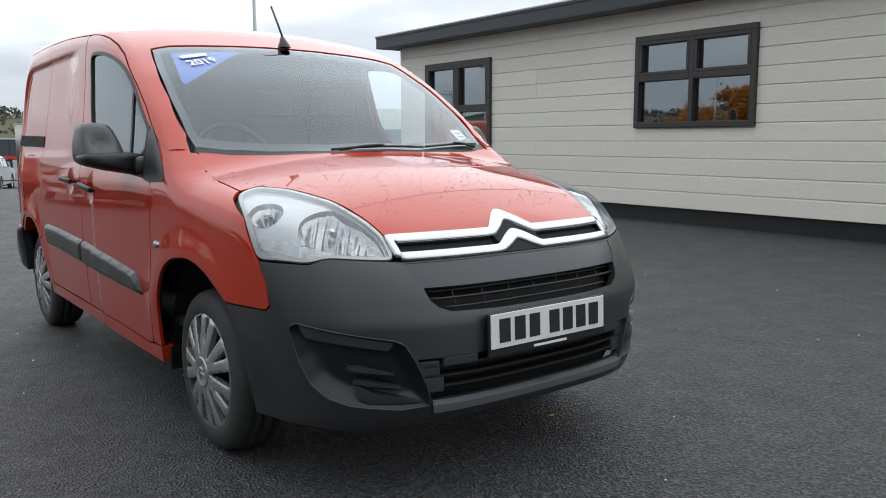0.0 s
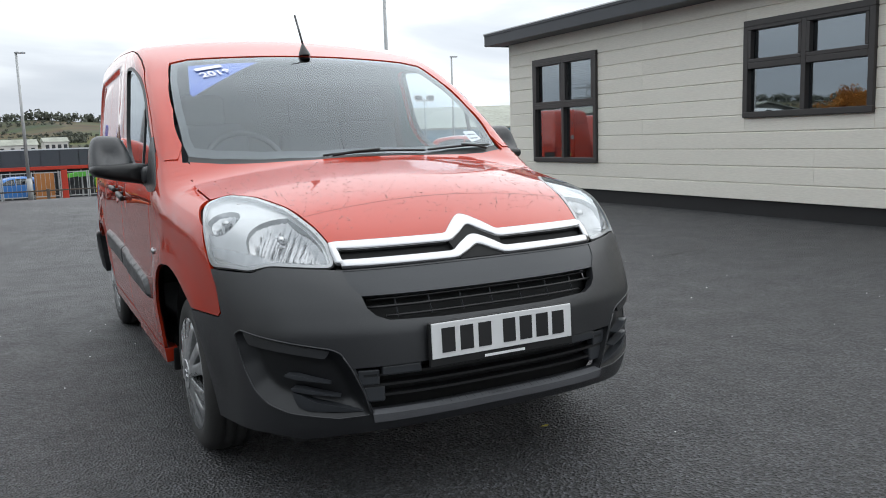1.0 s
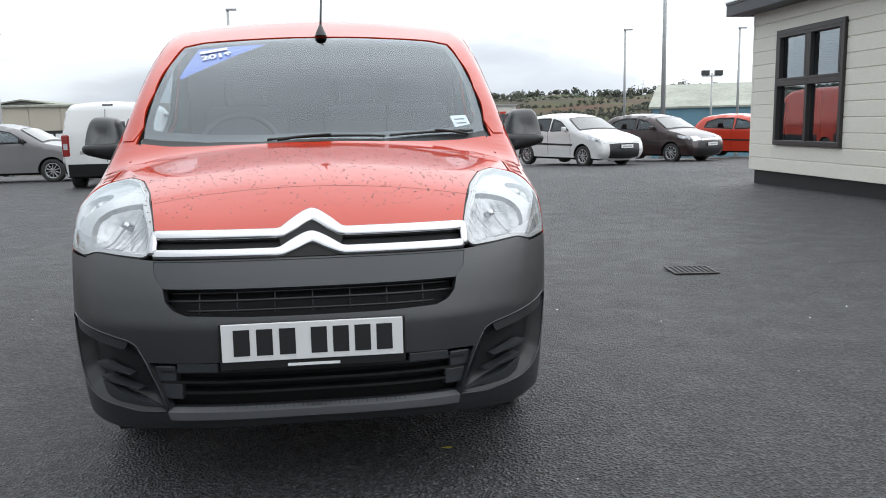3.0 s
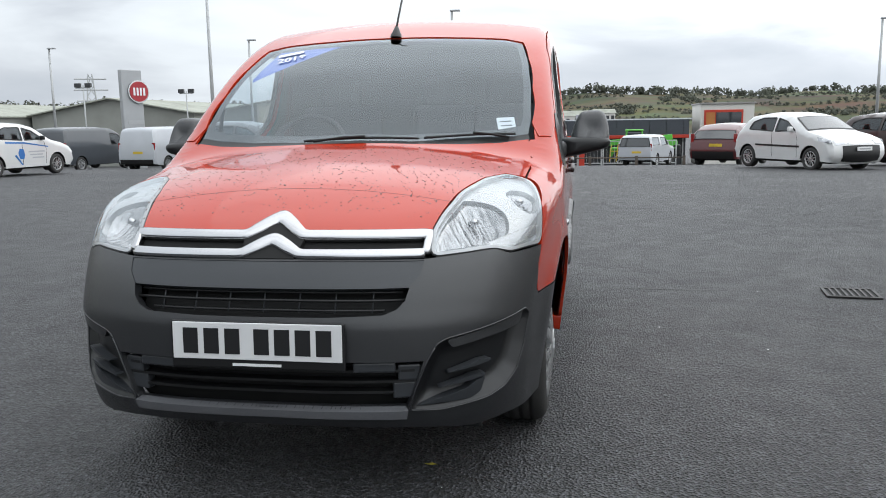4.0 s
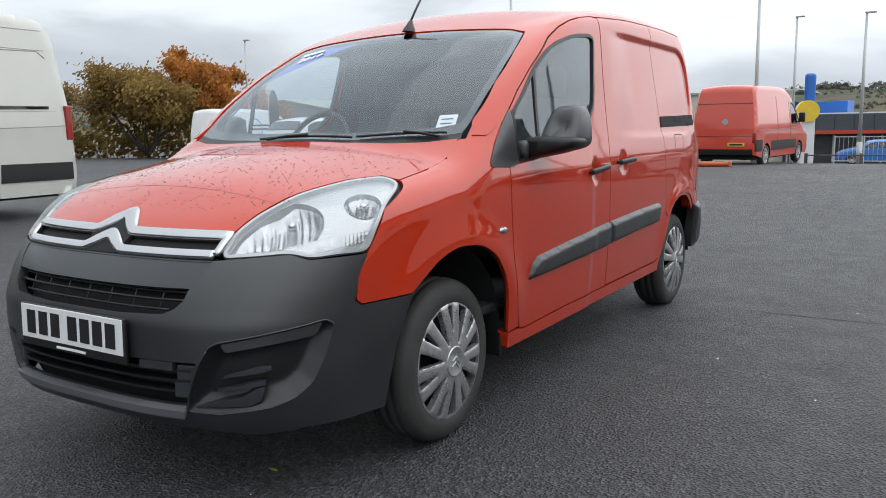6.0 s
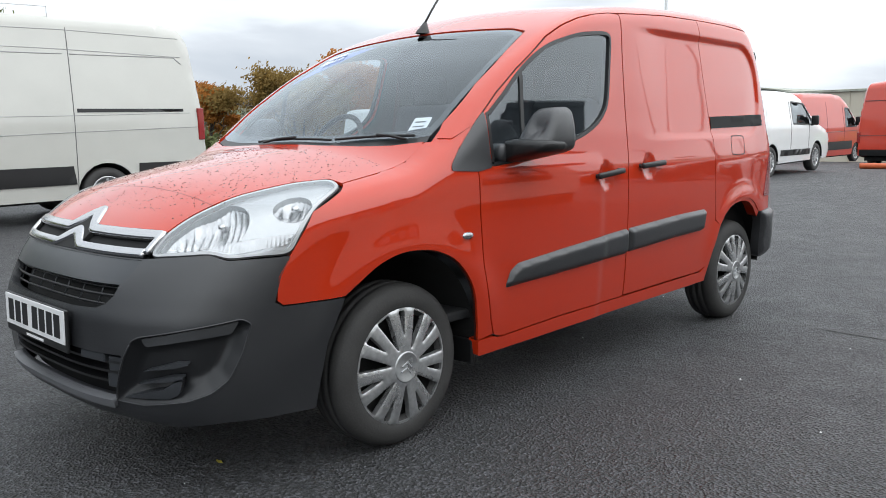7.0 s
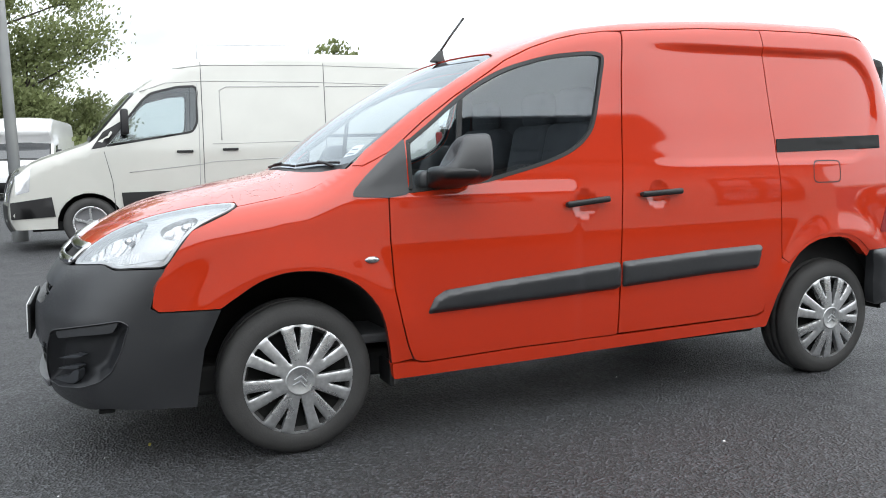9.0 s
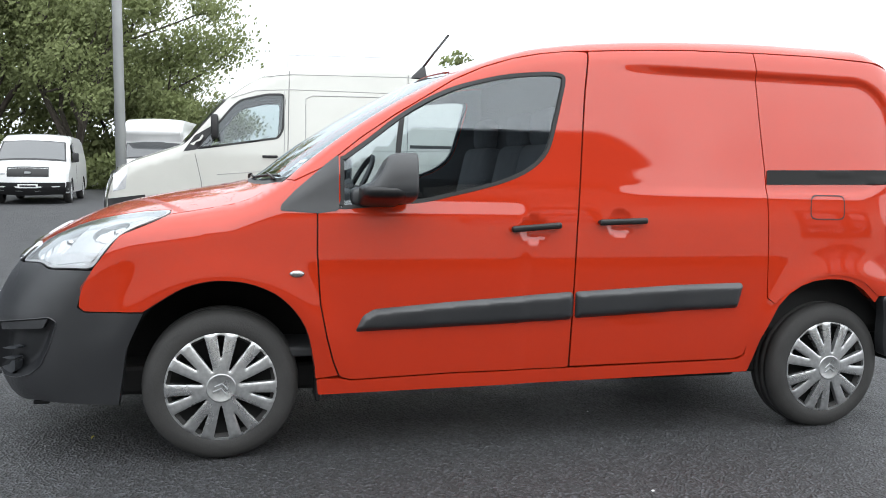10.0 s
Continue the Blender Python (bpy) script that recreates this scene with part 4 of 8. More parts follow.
        v, f = tube(line + np.array([0, 0.030, 0]), 0.004, 6)
        mesh_object("grille_slat", v, f, BLACK_PLASTIC, van)
    for x in np.linspace(-0.33, 0.33, 7):
        line = Lay.front(np.array([(x, 0.60), (x, 0.668)]))
        v, f = tube(line + np.array([0, 0.028, 0]), 0.0025, 5)
        mesh_object("grille_bar", v, f, PANEL_PLASTIC, van)
    for z, w in ((0.365, 0.44), (0.398, 0.455), (0.430, 0.468)):
        line = Lay.front(np.array([(x, z) for x in np.linspace(-w, w, 25)]))
        pts = line + np.array([0, 0.03, 0])
        verts, faces = [], []
        for i, p in enumerate(pts):
            verts += [p + np.array(o) for o in ((0, -0.014, 0.004), (0, -0.014, -0.004), (0, 0.03, -0.004), (0, 0.03, 0.004))]
            if i:
                s = 4 * i
                faces += [(s - 4 + k, s - 4 + (k + 1) % 4, s + (k + 1) % 4, s + k) for k in range(4)]
        mesh_object("intake_slat", verts, faces, BLACK_PLASTIC, van, smooth=False)
    for side in (-1, 1):
        for x0, x1, z0, z1, back in ((0.275, 0.40, 0.428, 0.458, 0.012), (0.385, 0.455, 0.345, 0.395, 0.02), (0.40, 0.468, 0.40, 0.448, 0.02)):
            p = Lay.front(np.array([(side * (x0 + x1) / 2, (z0 + z1) / 2)]))[0]
            bm = box((x1 - x0, 0.03, z1 - z0), (0, 0, 0), 0.005)
            slant = math.atan(0.30 / 0.8 * 3.2 * (((x0 + x1) / 2) / 0.8) ** 2.2) * side
            bmesh.ops.transform(bm, matrix=Matrix.Translation((p[0], p[1] + back + 0.012, p[2])) @ Matrix.Rotation(slant, 4, "Z"), verts=bm.verts)
            part("intake_block", bm, PANEL_PLASTIC, van)
    strip = [(0.0, 0.315), (0.25, 0.315), (0.432, 0.314), (0.426, 0.287), (0.25, 0.290), (0.0, 0.291)]
    panel("chin_strip", closed(strip), Lay.nose, CHIN, van, (), 0.012, lift=0.013, depth=0.03, both=False, label="lighter grey strip under the intake")
    for side, outline in ((1, left_fog), (-1, right_fog)):
        bowl = panel("fog_pocket", outline, Lay.nose, POCKET_PLASTIC, van, (), 0.016, depth=0, both=False, lift=-0.001,
                     shape=lambda q, d: -0.042 * np.clip((d - 0.003) / 0.045, 0, 1) ** 0.8, label="blanked-off fog lamp pocket, black plastic")[0]
        for fin in ([(0.547, 0.414), (0.640, 0.428), (0.670, 0.437), (0.670, 0.443), (0.640, 0.443), (0.600, 0.430)], [(0.524, 0.371), (0.62, 0.384), (0.655, 0.393), (0.655, 0.400), (0.625, 0.399), (0.58, 0.386)]):
            panel("pocket_fin", [(side * x, z) for x, z in fin], Lay.front, PANEL_PLASTIC, bowl, (), 0.012, lift=-0.006, depth=0.03, swell=(0.004, 0.006), both=False)
        foot = [(0.455, 0.318), (0.61, 0.326), (0.640, 0.343), (0.654, 0.388), (0.630, 0.380), (0.600, 0.358), (0.570, 0.349)]
        panel("pocket_fin", rounded([(side * x, z) for x, z in foot], 0.008), Lay.front, PANEL_PLASTIC, bowl, (), 0.012, lift=-0.006, depth=0.03, both=False)
        run = Lay.nose(dense(np.array(outline), 0.02))
        run = np.array([q for q in np.vstack([run, run[:1]])])
        v, f = tube(run + body_normal(run) * 0.0005, 0.0028, 5)
        mesh_object("pocket_edge", v, f, GREY_PLASTIC, bowl)
        lip = [(0.548, -0.851, 0.516), (0.66, -0.755, 0.543), (0.752, -0.630, 0.566), (0.738, -0.650, 0.528), (0.65, -0.76, 0.512), (0.56, -0.842, 0.492)]
        lip = flat_nose(lip)
        panel("pocket_lip", rounded(lip if side > 0 else [(-a, z) for a, z in lip], 0.01), Lay.nose, GREY_PLASTIC, bowl, (), 0.02, lift=-0.004, depth=0.02, both=False)
        flap = box((0.14, 0.06, 0.020), (side * 0.56, -0.69, 0.215), 0.006)
        part("splash_flap", flap, BLACK_PLASTIC, van)

    # registration plate: white, lettering as plain bars
    holder = box((0.535, 0.012, 0.140), (0, 0, -0.012), 0.004)
    plate = part("plate_holder", holder, BLACK_PLASTIC, van)
    plate.matrix_local = Matrix.Translation((0, -0.953, 0.524)) @ Matrix.Rotation(radians(-1.5), 4, "X")
    white = part("number_plate", box((0.520, 0.005, 0.110), (0, -0.008, 0), 0.002), PLATE_WHITE, plate, "white front plate with dark bars")
    for x in (-0.195, -0.130, -0.065, 0.025, 0.088, 0.151, 0.214):
        part("plate_bar", box((0.046, 0.002, 0.076), (x - 0.008, -0.0112, 0), 0.0), INK, white)
    part("plate_bar", box((0.15, 0.002, 0.008), (0.0, -0.0075, -0.070)), WHITE_INK, white)

    # chrome grille of two bars that rise to chevrons
    def band(a, b):
        return [(x, z) for x, z in a] + [(x, z) for x, z in b]
    def swept(name, centre, half, label):
        """A bar with a rounded face along a line on the nose; half is its half width."""
        line = dense(np.array(centre), 0.012)
        stop = int(np.argmin(np.hypot(*(line - np.array(centre[-1])).T)))
        line = line[:stop + 1]
        way = np.gradient(line, axis=0)
        way /= np.maximum(np.hypot(*way.T), 1e-9)[:, None]
        across = np.stack([-way[:, 1], way[:, 0]], 1)
        section = [(-1.0, -0.012), (-1.0, 0.004), (-0.86, 0.009), (-0.5, 0.0115), (0.5, 0.0115), (0.86, 0.009), (1.0, 0.004), (1.0, -0.012)]
        rows = []
        for w, rise in section:
            wide = half * (1 + 0.35 * np.clip((0.10 - np.abs(line[:, 0])) / 0.05, 0, 1))
            p = Lay.front(line + across * (w * wide)[:, None])
            rows.append(p + body_normal(p) * rise)
        k, m = len(section), len(line)
        verts = [rows[j][i] for i in range(m) for j in range(k)]
        faces = [(i * k + j, i * k + (j + 1) % k, (i + 1) * k + (j + 1) % k, (i + 1) * k + j) for i in range(m - 1) for j in range(k)]
        faces += [tuple(range(k))[::-1], tuple((m - 1) * k + j for j in range(k))]
        mesh_object(name, verts, faces, CHROME, van, label)
    chevron = [(0.105, 0.0), (0.088, 0.003), (0.062, 0.018), (0.022, 0.041), (0.008, 0.047), (0.0, 0.048)]
    for low, ends, label in ((0.8135, [(0.473, 0.760), (0.4765, 0.8135)], "chrome upper grille bar with chevron"), (0.7625, [(0.470, 0.7625)], "chrome lower grille bar with chevron")):
        halfway = ends + [(x, low + z * (1.0 if low > 0.8 else 0.80)) for x, z in chevron]
        swept("chrome_bar", [(-x, z) for x, z in halfway] + halfway[-2::-1], 0.0128, label)
    # near-black sheet paints the dark gap between the chrome bars
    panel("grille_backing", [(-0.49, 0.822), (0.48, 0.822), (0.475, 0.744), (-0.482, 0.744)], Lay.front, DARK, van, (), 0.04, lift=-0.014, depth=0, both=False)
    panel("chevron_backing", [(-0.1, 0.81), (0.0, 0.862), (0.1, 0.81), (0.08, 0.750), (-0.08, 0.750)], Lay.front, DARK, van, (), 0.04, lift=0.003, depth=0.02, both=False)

    # headlamps
    lamp = flat_lamp([(0.490, -0.774, 0.757), (0.484, -0.706, 0.822), (0.503, -0.63, 0.868), (0.542, -0.48, 0.928), (0.602, -0.30, 0.963), (0.667, -0.200, 0.973), (0.732, -0.215, 0.956), (0.758, -0.252, 0.936), (0.790, -0.36, 0.893), (0.801, -0.470, 0.760), (0.713, -0.632, 0.755), (0.668, -0.665, 0.771), (0.585, -0.725, 0.764)])
    rim = grown(rounded(lamp, 0.03, 5), 0.003)
    well = grown(rim, -0.010)
    panel("headlamp_rim", rim, Lay.lamp, LAMP_GREY, van, [well], 0.015, lift=-0.001, depth=0.03)
    panel("headlamp_seal", grown(rim, 0.004), Lay.lamp, BLACK_PLASTIC, van, [grown(rim, -0.002)], 0.02, lift=-0.006, depth=0.03)
    (u, v2, n) = LAMP_AXES
    spots = [(np.array(flat_lamp([c])[0]), r) for c, r in (((0.600, -0.585, 0.838), 0.098), ((0.706, -0.368, 0.872), 0.062))]
    inner = dense(grown(rim, -0.017), 0.007)
    big = []
    for q in inner:      # round towards the wing, drawn out to the grille
        d = q - spots[0][0]
        big.append(q if d[0] < 0 else spots[0][0] + d * min(1.0, spots[0][1] / np.hypot(*d)))
    ribs = rounded(flat_lamp([(0.795, -0.475, 0.785), (0.792, -0.44, 0.815), (0.70, -0.60, 0.800), (0.64, -0.675, 0.782), (0.668, -0.662, 0.776), (0.713, -0.628, 0.762)]), 0.008)
    small = np.array([spots[1][0] + spots[1][1] * np.array([math.cos(a), math.sin(a)]) for a in np.linspace(0, math.tau, 30, endpoint=False)])
    wells = [np.array(big), small]
    panel("headlamp_bezel", grown(rim, -0.008), Lay.lamp, LAMP_WHITE, van, wells, 0.012, lift=-0.014, depth=0.03, label="pale grey plastic lamp surround")

    def hollow(q, d):
        h = -0.018 - 0.020 * np.clip(d / 0.03, 0, 1)
        for c, r in spots:
            g = np.hypot(*(q - c).T) / r
            h = h - 0.026 * np.clip(1 - g * g, 0, 1) + 0.003 * np.sin(q[:, 0] * 420) * (g < 1) + 0.0020 * np.sin(q[:, 0] * 260) * (d > 0.012)
        return h
    for outline in wells:
        panel("headlamp_reflector", grown(outline, 0.003), Lay.lamp, LAMP_SILVER, van, (), 0.007, lift=-0.012, depth=0, shape=hollow, label="silver headlamp reflector")
    covers = panel("headlamp_cover", grown(rim, -0.008), Lay.lamp, LAMP_GLASS, van, (), 0.03, lift=0.001, depth=0)
    for c in covers:
        c.visible_shadow = False
    panel("indicator_strip", ribs, Lay.lamp, LAMP_SILVER, van, (), 0.005, lift=-0.011, depth=0.01, shape=lambda q, d: 0.002 * np.sin(q[:, 0] * 500))
    for side in (1, -1):
        for c, r in spots:
            p = LAMP_MID + c[0] * u + c[1] * v2
            p = onto(np.array([p + n * 0.5]), -n, 1.2)[0]
            a, b = p - n * 0.068, p - n * 0.035
            bm = bmesh.new()
            rod((side * a[0], a[1], a[2]), (side * b[0], b[1], b[2]), 0.013, 0.011, 16, bm)
            part("bulb_cap", bm, CHROME, van, smooth=True)

    # door mirrors: a rounded head on a foot that tapers in to the sail
    head = rounded([(0.882, 1.098), (0.905, 1.170), (0.928, 1.212), (0.965, 1.218), (1.018, 1.219), (1.040, 1.200), (1.053, 1.150), (1.059, 1.085), (1.050, 1.055), (1.020, 1.043), (0.940, 1.026), (0.884, 1.020)], 0.02, 4)
    foot = rounded([(0.836, 1.094), (0.90, 1.100), (1.02, 1.098), (1.056, 1.092), (1.062, 1.068), (1.045, 1.049), (0.972, 1.029), (0.87, 1.010), (0.836, 1.004)], 0.014, 4)

    def lofted(name, outline, stations, material, parent, side, label="", lean=0.0):
        mid, k = outline.mean(0), len(outline)
        verts = [(side * (mid[0] + (x - mid[0]) * s), y + lean * max(z - 1.05, 0) * (0.70 - y) / 0.2, mid[1] + (z - mid[1]) * s + rise) for y, s, rise in stations for x, z in outline]
        faces = [(i * k + j, i * k + (j + 1) % k, (i + 1) * k + (j + 1) % k, (i + 1) * k + j) for i in range(len(stations) - 1) for j in range(k)]
        faces += [tuple(range(k))[::-1], tuple((len(stations) - 1) * k + j for j in range(k))]
        return mesh_object(name, verts, faces if side < 0 else [t[::-1] for t in faces], material, parent, label)

    for side in (1, -1):
        shell = lofted("mirror_housing", head, [(0.505, 0.30, -0.02), (0.508, 0.48, -0.018), (0.515, 0.66, -0.012), (0.525, 0.82, -0.006), (0.548, 0.92, -0.002), (0.58, 0.985, 0), (0.62, 1.0, 0), (0.688, 0.995, 0.002), (0.702, 0.965, 0.002)], GREY_PLASTIC, van, side, "large dark grey door mirror", 0.45)
        lofted("mirror_foot", foot, [(0.500, 0.40, 0), (0.505, 0.72, 0), (0.517, 0.88, 0), (0.535, 0.97, 0), (0.57, 1.01, 0), (0.62, 1.01, 0), (0.65, 0.95, 0)], BLACK_PLASTIC, shell, side)
        part("mirror_arm", box((0.085, 0.062, 0.072), (side * 0.828, 0.508, 1.046), 0.024, 4), GREY_PLASTIC, shell, smooth=True)
        part("mirror_glass", box((0.125, 0.004, 0.145), (side * 0.968, 0.703, 1.128), 0.0015), CHROME, shell)

    # wheels, arches and underside
    for at, out, turn in (((0.812, -0.009, 0.298), 1, -0.22), ((0.812, 2.730, 0.291), 1, 0.05), ((-0.812, -0.009, 0.298), -1, 0.5), ((-0.812, 2.730, 0.305), -1, 0.1)):
        make_wheel(van, at, out, turn)
    for side in (1, -1):
        for y in (0.0, 2.728):
            v, f = [], []
            for i in range(25):
                a = math.pi * (i / 24)
                for x, r in ((0.788, 0.408), (0.775, 0.400), (0.52, 0.385), (0.50, 0.05)):
                    v.append((side * x, y - r * math.cos(a), 0.30 + r * math.sin(a) * 1.02))
            for i in range(24):
                f += [(4 * i + k, 4 * i + k + 1, 4 * i + 5 + k, 4 * i + 4 + k) for k in range(3)]
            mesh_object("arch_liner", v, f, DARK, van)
        part("mud_guard", box((0.14, 0.02, 0.10), (side * 0.750, 0.362, 0.275), 0.008), BLACK_PLASTIC, van)
    part("underbody", box((1.36, 3.7, 0.12), (0, 1.28, 0.30), 0.02), DARK, van)
    part("front_undertray", box((0.95, 0.40, 0.10), (0, -0.56, 0.31), 0.03), DARK, van)
    part("inner_sill", box((1.62, 1.85, 0.10), (0, 1.32, 0.315), 0.02), DARK, van)

    # cab interior
    part("bulkhead", box((1.50, 0.03, 1.26), (0, 1.47, 1.02), 0.01), TRIM, van, "plain dark bulkhead behind the seats")
    part("cab_floor", box((1.56, 1.35, 0.04), (0, 0.80, 0.42), 0.01), TRIM, van)
    part("load_bay", box((1.46, 1.60, 1.20), (0, 2.38, 1.02), 0.05), DARK, van)
    dash = box((1.50, 0.42, 0.36), (0, 0.40, 0.88), 0.06, 4)
    dash = box((0.46, 0.16, 0.07), (-0.38, 0.46, 1.085), 0.03, 3, bm=dash)
    part("dashboard", dash, TRIM, van, "dark dashboard", True)
    for x in (-0.42, 0.18, 0.52):
        seat = box((0.46 if x < 0 else 0.36, 0.48, 0.16), (x, 1.05, 0.66), 0.05, 3)
        seat = box((0.46 if x < 0 else 0.36, 0.14, 0.62), (0, 0, 0), 0.05, 3, m=Matrix.Translation((x, 1.34, 0.98)) @ Matrix.Rotation(radians(-12), 4, "X"), bm=seat)
        part("seat", seat, SEAT, van, "dark grey cloth seat", True)
        part("headrest", box((0.24, 0.09, 0.17), (x, 1.395, 1.36), 0.04, 3), SEAT, van, smooth=True)
    v, f = [], []
    for i in range(36):
        a = i * math.tau / 36
        for k in range(8):
            b = k * math.tau / 8
            r = 0.185 + 0.014 * math.cos(b)
            v.append(Matrix.Translation((-0.38, 0.66, 1.055)) @ Matrix.Rotation(radians(62), 4, "X") @ Vector((r * math.cos(a), r * math.sin(a), 0.014 * math.sin(b))))
        f += [(i * 8 + k, i * 8 + (k + 1) % 8, ((i + 1) % 36) * 8 + (k + 1) % 8, ((i + 1) % 36) * 8 + k) for k in range(8)]
    wheel = mesh_object("steering_wheel", v, f, BLACK_PLASTIC, van)
    bm = rod((-0.38, 0.50, 0.98), (-0.38, 0.65, 1.05), 0.05, 0.06, 14)
    bm = rod((-0.56, 0.655, 1.05), (-0.20, 0.655, 1.05), 0.016, sides=8, bm=bm)
    part("steering_column", bm, BLACK_PLASTIC, wheel)
    van.matrix_basis = VAN_POSE
    return van


VAN = build_van()


# ---- the cabin beside the yard ----
CLAD = shader("cream_cladding", (0.78, 0.75, 0.67), 0.55, 0.0, 0.05, 1.2, bump=0.0012, bump_scale=45, fleck=0.05, fleck_scale=120, random=0.035, stretch=(1, 0.12, 1))
ANTHRACITE = shader("anthracite_trim", (0.040, 0.044, 0.052), 0.42, 0.0, 0.08, 3.0, fleck=0.05)
BROWN_FRAME = shader("dark_window_frame", (0.040, 0.036, 0.035), 0.38, 0.0, 0.08, 5.0)
SKIRT = shader("black_skirt", (0.014, 0.014, 0.015), 0.7, 0.0, 0.15, 2.0)
GREY_WALL = shader("inner_wall", (0.28, 0.27, 0.26), 0.85, 0.0, 0.05, 2.0)
BLIND = shader("blind_slat", (0.55, 0.56, 0.56), 0.6)
RED_CLOTH = shader("red_curtain", (0.16, 0.022, 0.022), 0.9, 0.0, 0.2, 8.0, stretch=(1, 6, 0.3))
ROOM_GLASS = pane_shader("cabin_window_glass", (0.60, 0.66, 0.68), 0.30)
FACE_X, CABIN_Y0, CABIN_Y1, BASE_Z, EAVE_Z = 7.07, -9.0, 10.28, 0.205, 2.86
WINDOWS = [(2.74, 4.57, 1.27, 2.49), (7.63, 9.48, 0.655, 2.475)]


def build_cabin():
    wall = tagged(new("wall_1", None), "cream horizontally boarded cabin wall", "wall", kind="structure")
    pitch = 0.2215
    board_mesh = {}
    course = 0
    z = BASE_Z
    while z < EAVE_Z - 0.02:
        top = min(z + pitch, EAVE_Z)
        cuts = sorted({CABIN_Y0, CABIN_Y1, *[0.45 + 6.1 * k + (3.05 if course % 4 in (1, 2) else 0) for k in range(-2, 3) if CABIN_Y0 < 0.45 + 6.1 * k + (3.05 if course % 4 in (1, 2) else 0) < CABIN_Y1]})
        spans = list(zip(cuts[:-1], cuts[1:]))
        for y0, y1, z0, z1 in WINDOWS:
            if top > z0 + 0.005 and z < z1 - 0.005:
                out = []
                for a, b in spans:
                    if b <= y0 or a >= y1:
                        out.append((a, b))
                    else:
                        if a < y0:
                            out.append((a, y0))
                        if b > y1:
                            out.append((y1, b))
                spans = out
        pieces = [(a, b, z, top) for a, b in spans]
        for y0, y1, z0, z1 in WINDOWS:
            if z + 0.02 < z0 < top - 0.005:
                pieces.append((y0, y1, z, z0))
            if z + 0.005 < z1 < top - 0.02:
                pieces.append((y0, y1, z1, top))
        for a, b, foot, head in pieces:
            length, high = b - a, head - foot
            key = (round(length, 2), round(high, 3))
            if key not in board_mesh:
                prof = [(-0.004, 0.0), (-0.014, 0.006), (-0.014, high - 0.018), (-0.004, high - 0.010), (0.0, high - 0.002), (0.02, high - 0.002), (0.02, 0.0)]
                n = len(prof)
                verts = [(x, y, w) for y in (-length / 2 + 0.0015, length / 2 - 0.0015) for x, w in prof]
                faces = [(k, (k + 1) % n, n + (k + 1) % n, n + k) for k in range(n)] + [tuple(range(n))[::-1], tuple(range(n, 2 * n))]
                me = bpy.data.meshes.new("board")
                me.from_pydata(verts, [], faces)
                me.materials.append(CLAD)
                board_mesh[key] = me
            ob = new("board", board_mesh[key])
            ob.parent = wall
            ob.location = (FACE_X, (a + b) / 2, foot)
        z = top
        course += 1
    # the wall behind the boards, round its windows
    bm = bmesh.new()
    ys = sorted({CABIN_Y0, CABIN_Y1, *[w[0] for w in WINDOWS], *[w[1] for w in WINDOWS]})
    for a, b in zip(ys[:-1], ys[1:]):
        hole = [w for w in WINDOWS if w[0] <= a + 0.01 and w[1] >= b - 0.01]
        for lo, hi in ([(BASE_Z, hole[0][2]), (hole[0][3], EAVE_Z)] if hole else [(BASE_Z, EAVE_Z)]):
            box((0.14, b - a, hi - lo), (FACE_X + 0.092, (a + b) / 2, (lo + hi) / 2), bm=bm)
    part("wall_core", bm, SKIRT, wall)
    part("corner_trim", box((0.06, 0.06, EAVE_Z - BASE_Z), (FACE_X + 0.012, CABIN_Y1 + 0.028, (EAVE_Z + BASE_Z) / 2), 0.004), CLAD, wall)
    end = tagged(new("wall_2", None), "cream cabin end wall", "wall", kind="structure")
    part("wall_core", box((7.0, 0.12, EAVE_Z - BASE_Z), (FACE_X + 3.55, CABIN_Y1 - 0.06, (EAVE_Z + BASE_Z) / 2)), CLAD, end)
    back = tagged(new("wall_3", None), "plain cabin back wall", "wall", kind="structure")
    part("wall_core", box((0.12, CABIN_Y1 - CABIN_Y0, EAVE_Z - BASE_Z), (FACE_X + 7.0, (CABIN_Y0 + CABIN_Y1) / 2, (EAVE_Z + BASE_Z) / 2)), GREY_WALL, back)
    part("wall_core", box((7.0, 0.12, EAVE_Z - BASE_Z), (FACE_X + 3.55, CABIN_Y0 + 0.06, (EAVE_Z + BASE_Z) / 2)), GREY_WALL, back)
    tagged(part("partition", box((0.08, CABIN_Y1 - CABIN_Y0 - 0.3, EAVE_Z - BASE_Z - 0.2), (FACE_X + 2.6, (CABIN_Y0 + CABIN_Y1) / 2, (EAVE_Z + BASE_Z) / 2 + 0.05)), GREY_WALL, None), "plain grey inner partition", "wall", kind="structure")
    tagged(part("floor", box((7.0, CABIN_Y1 - CABIN_Y0 - 0.2, 0.08), (FACE_X + 3.55, (CABIN_Y0 + CABIN_Y1) / 2, BASE_Z + 0.05)), GREY_WALL, None), "cabin floor", "floor", kind="structure")
    tagged(part("skirt", box((0.05, CABIN_Y1 - CABIN_Y0 - 0.1, BASE_Z + 0.12), (FACE_X + 0.055, (CABIN_Y0 + CABIN_Y1) / 2 - 0.02, BASE_Z / 2 - 0.062)), SKIRT, None), "black skirting below the cabin", "trim", kind="structure")
    tagged(part("skirt", box((6.9, 0.05, BASE_Z + 0.12), (FACE_X + 3.55, CABIN_Y1 - 0.07, BASE_Z / 2 - 0.062)), SKIRT, None), "black skirting below the cabin", "trim", kind="structure")
    roof = tagged(new("roof", None), "shallow cabin roof with an anthracite fascia", "roof", kind="structure")
    over = 0.37
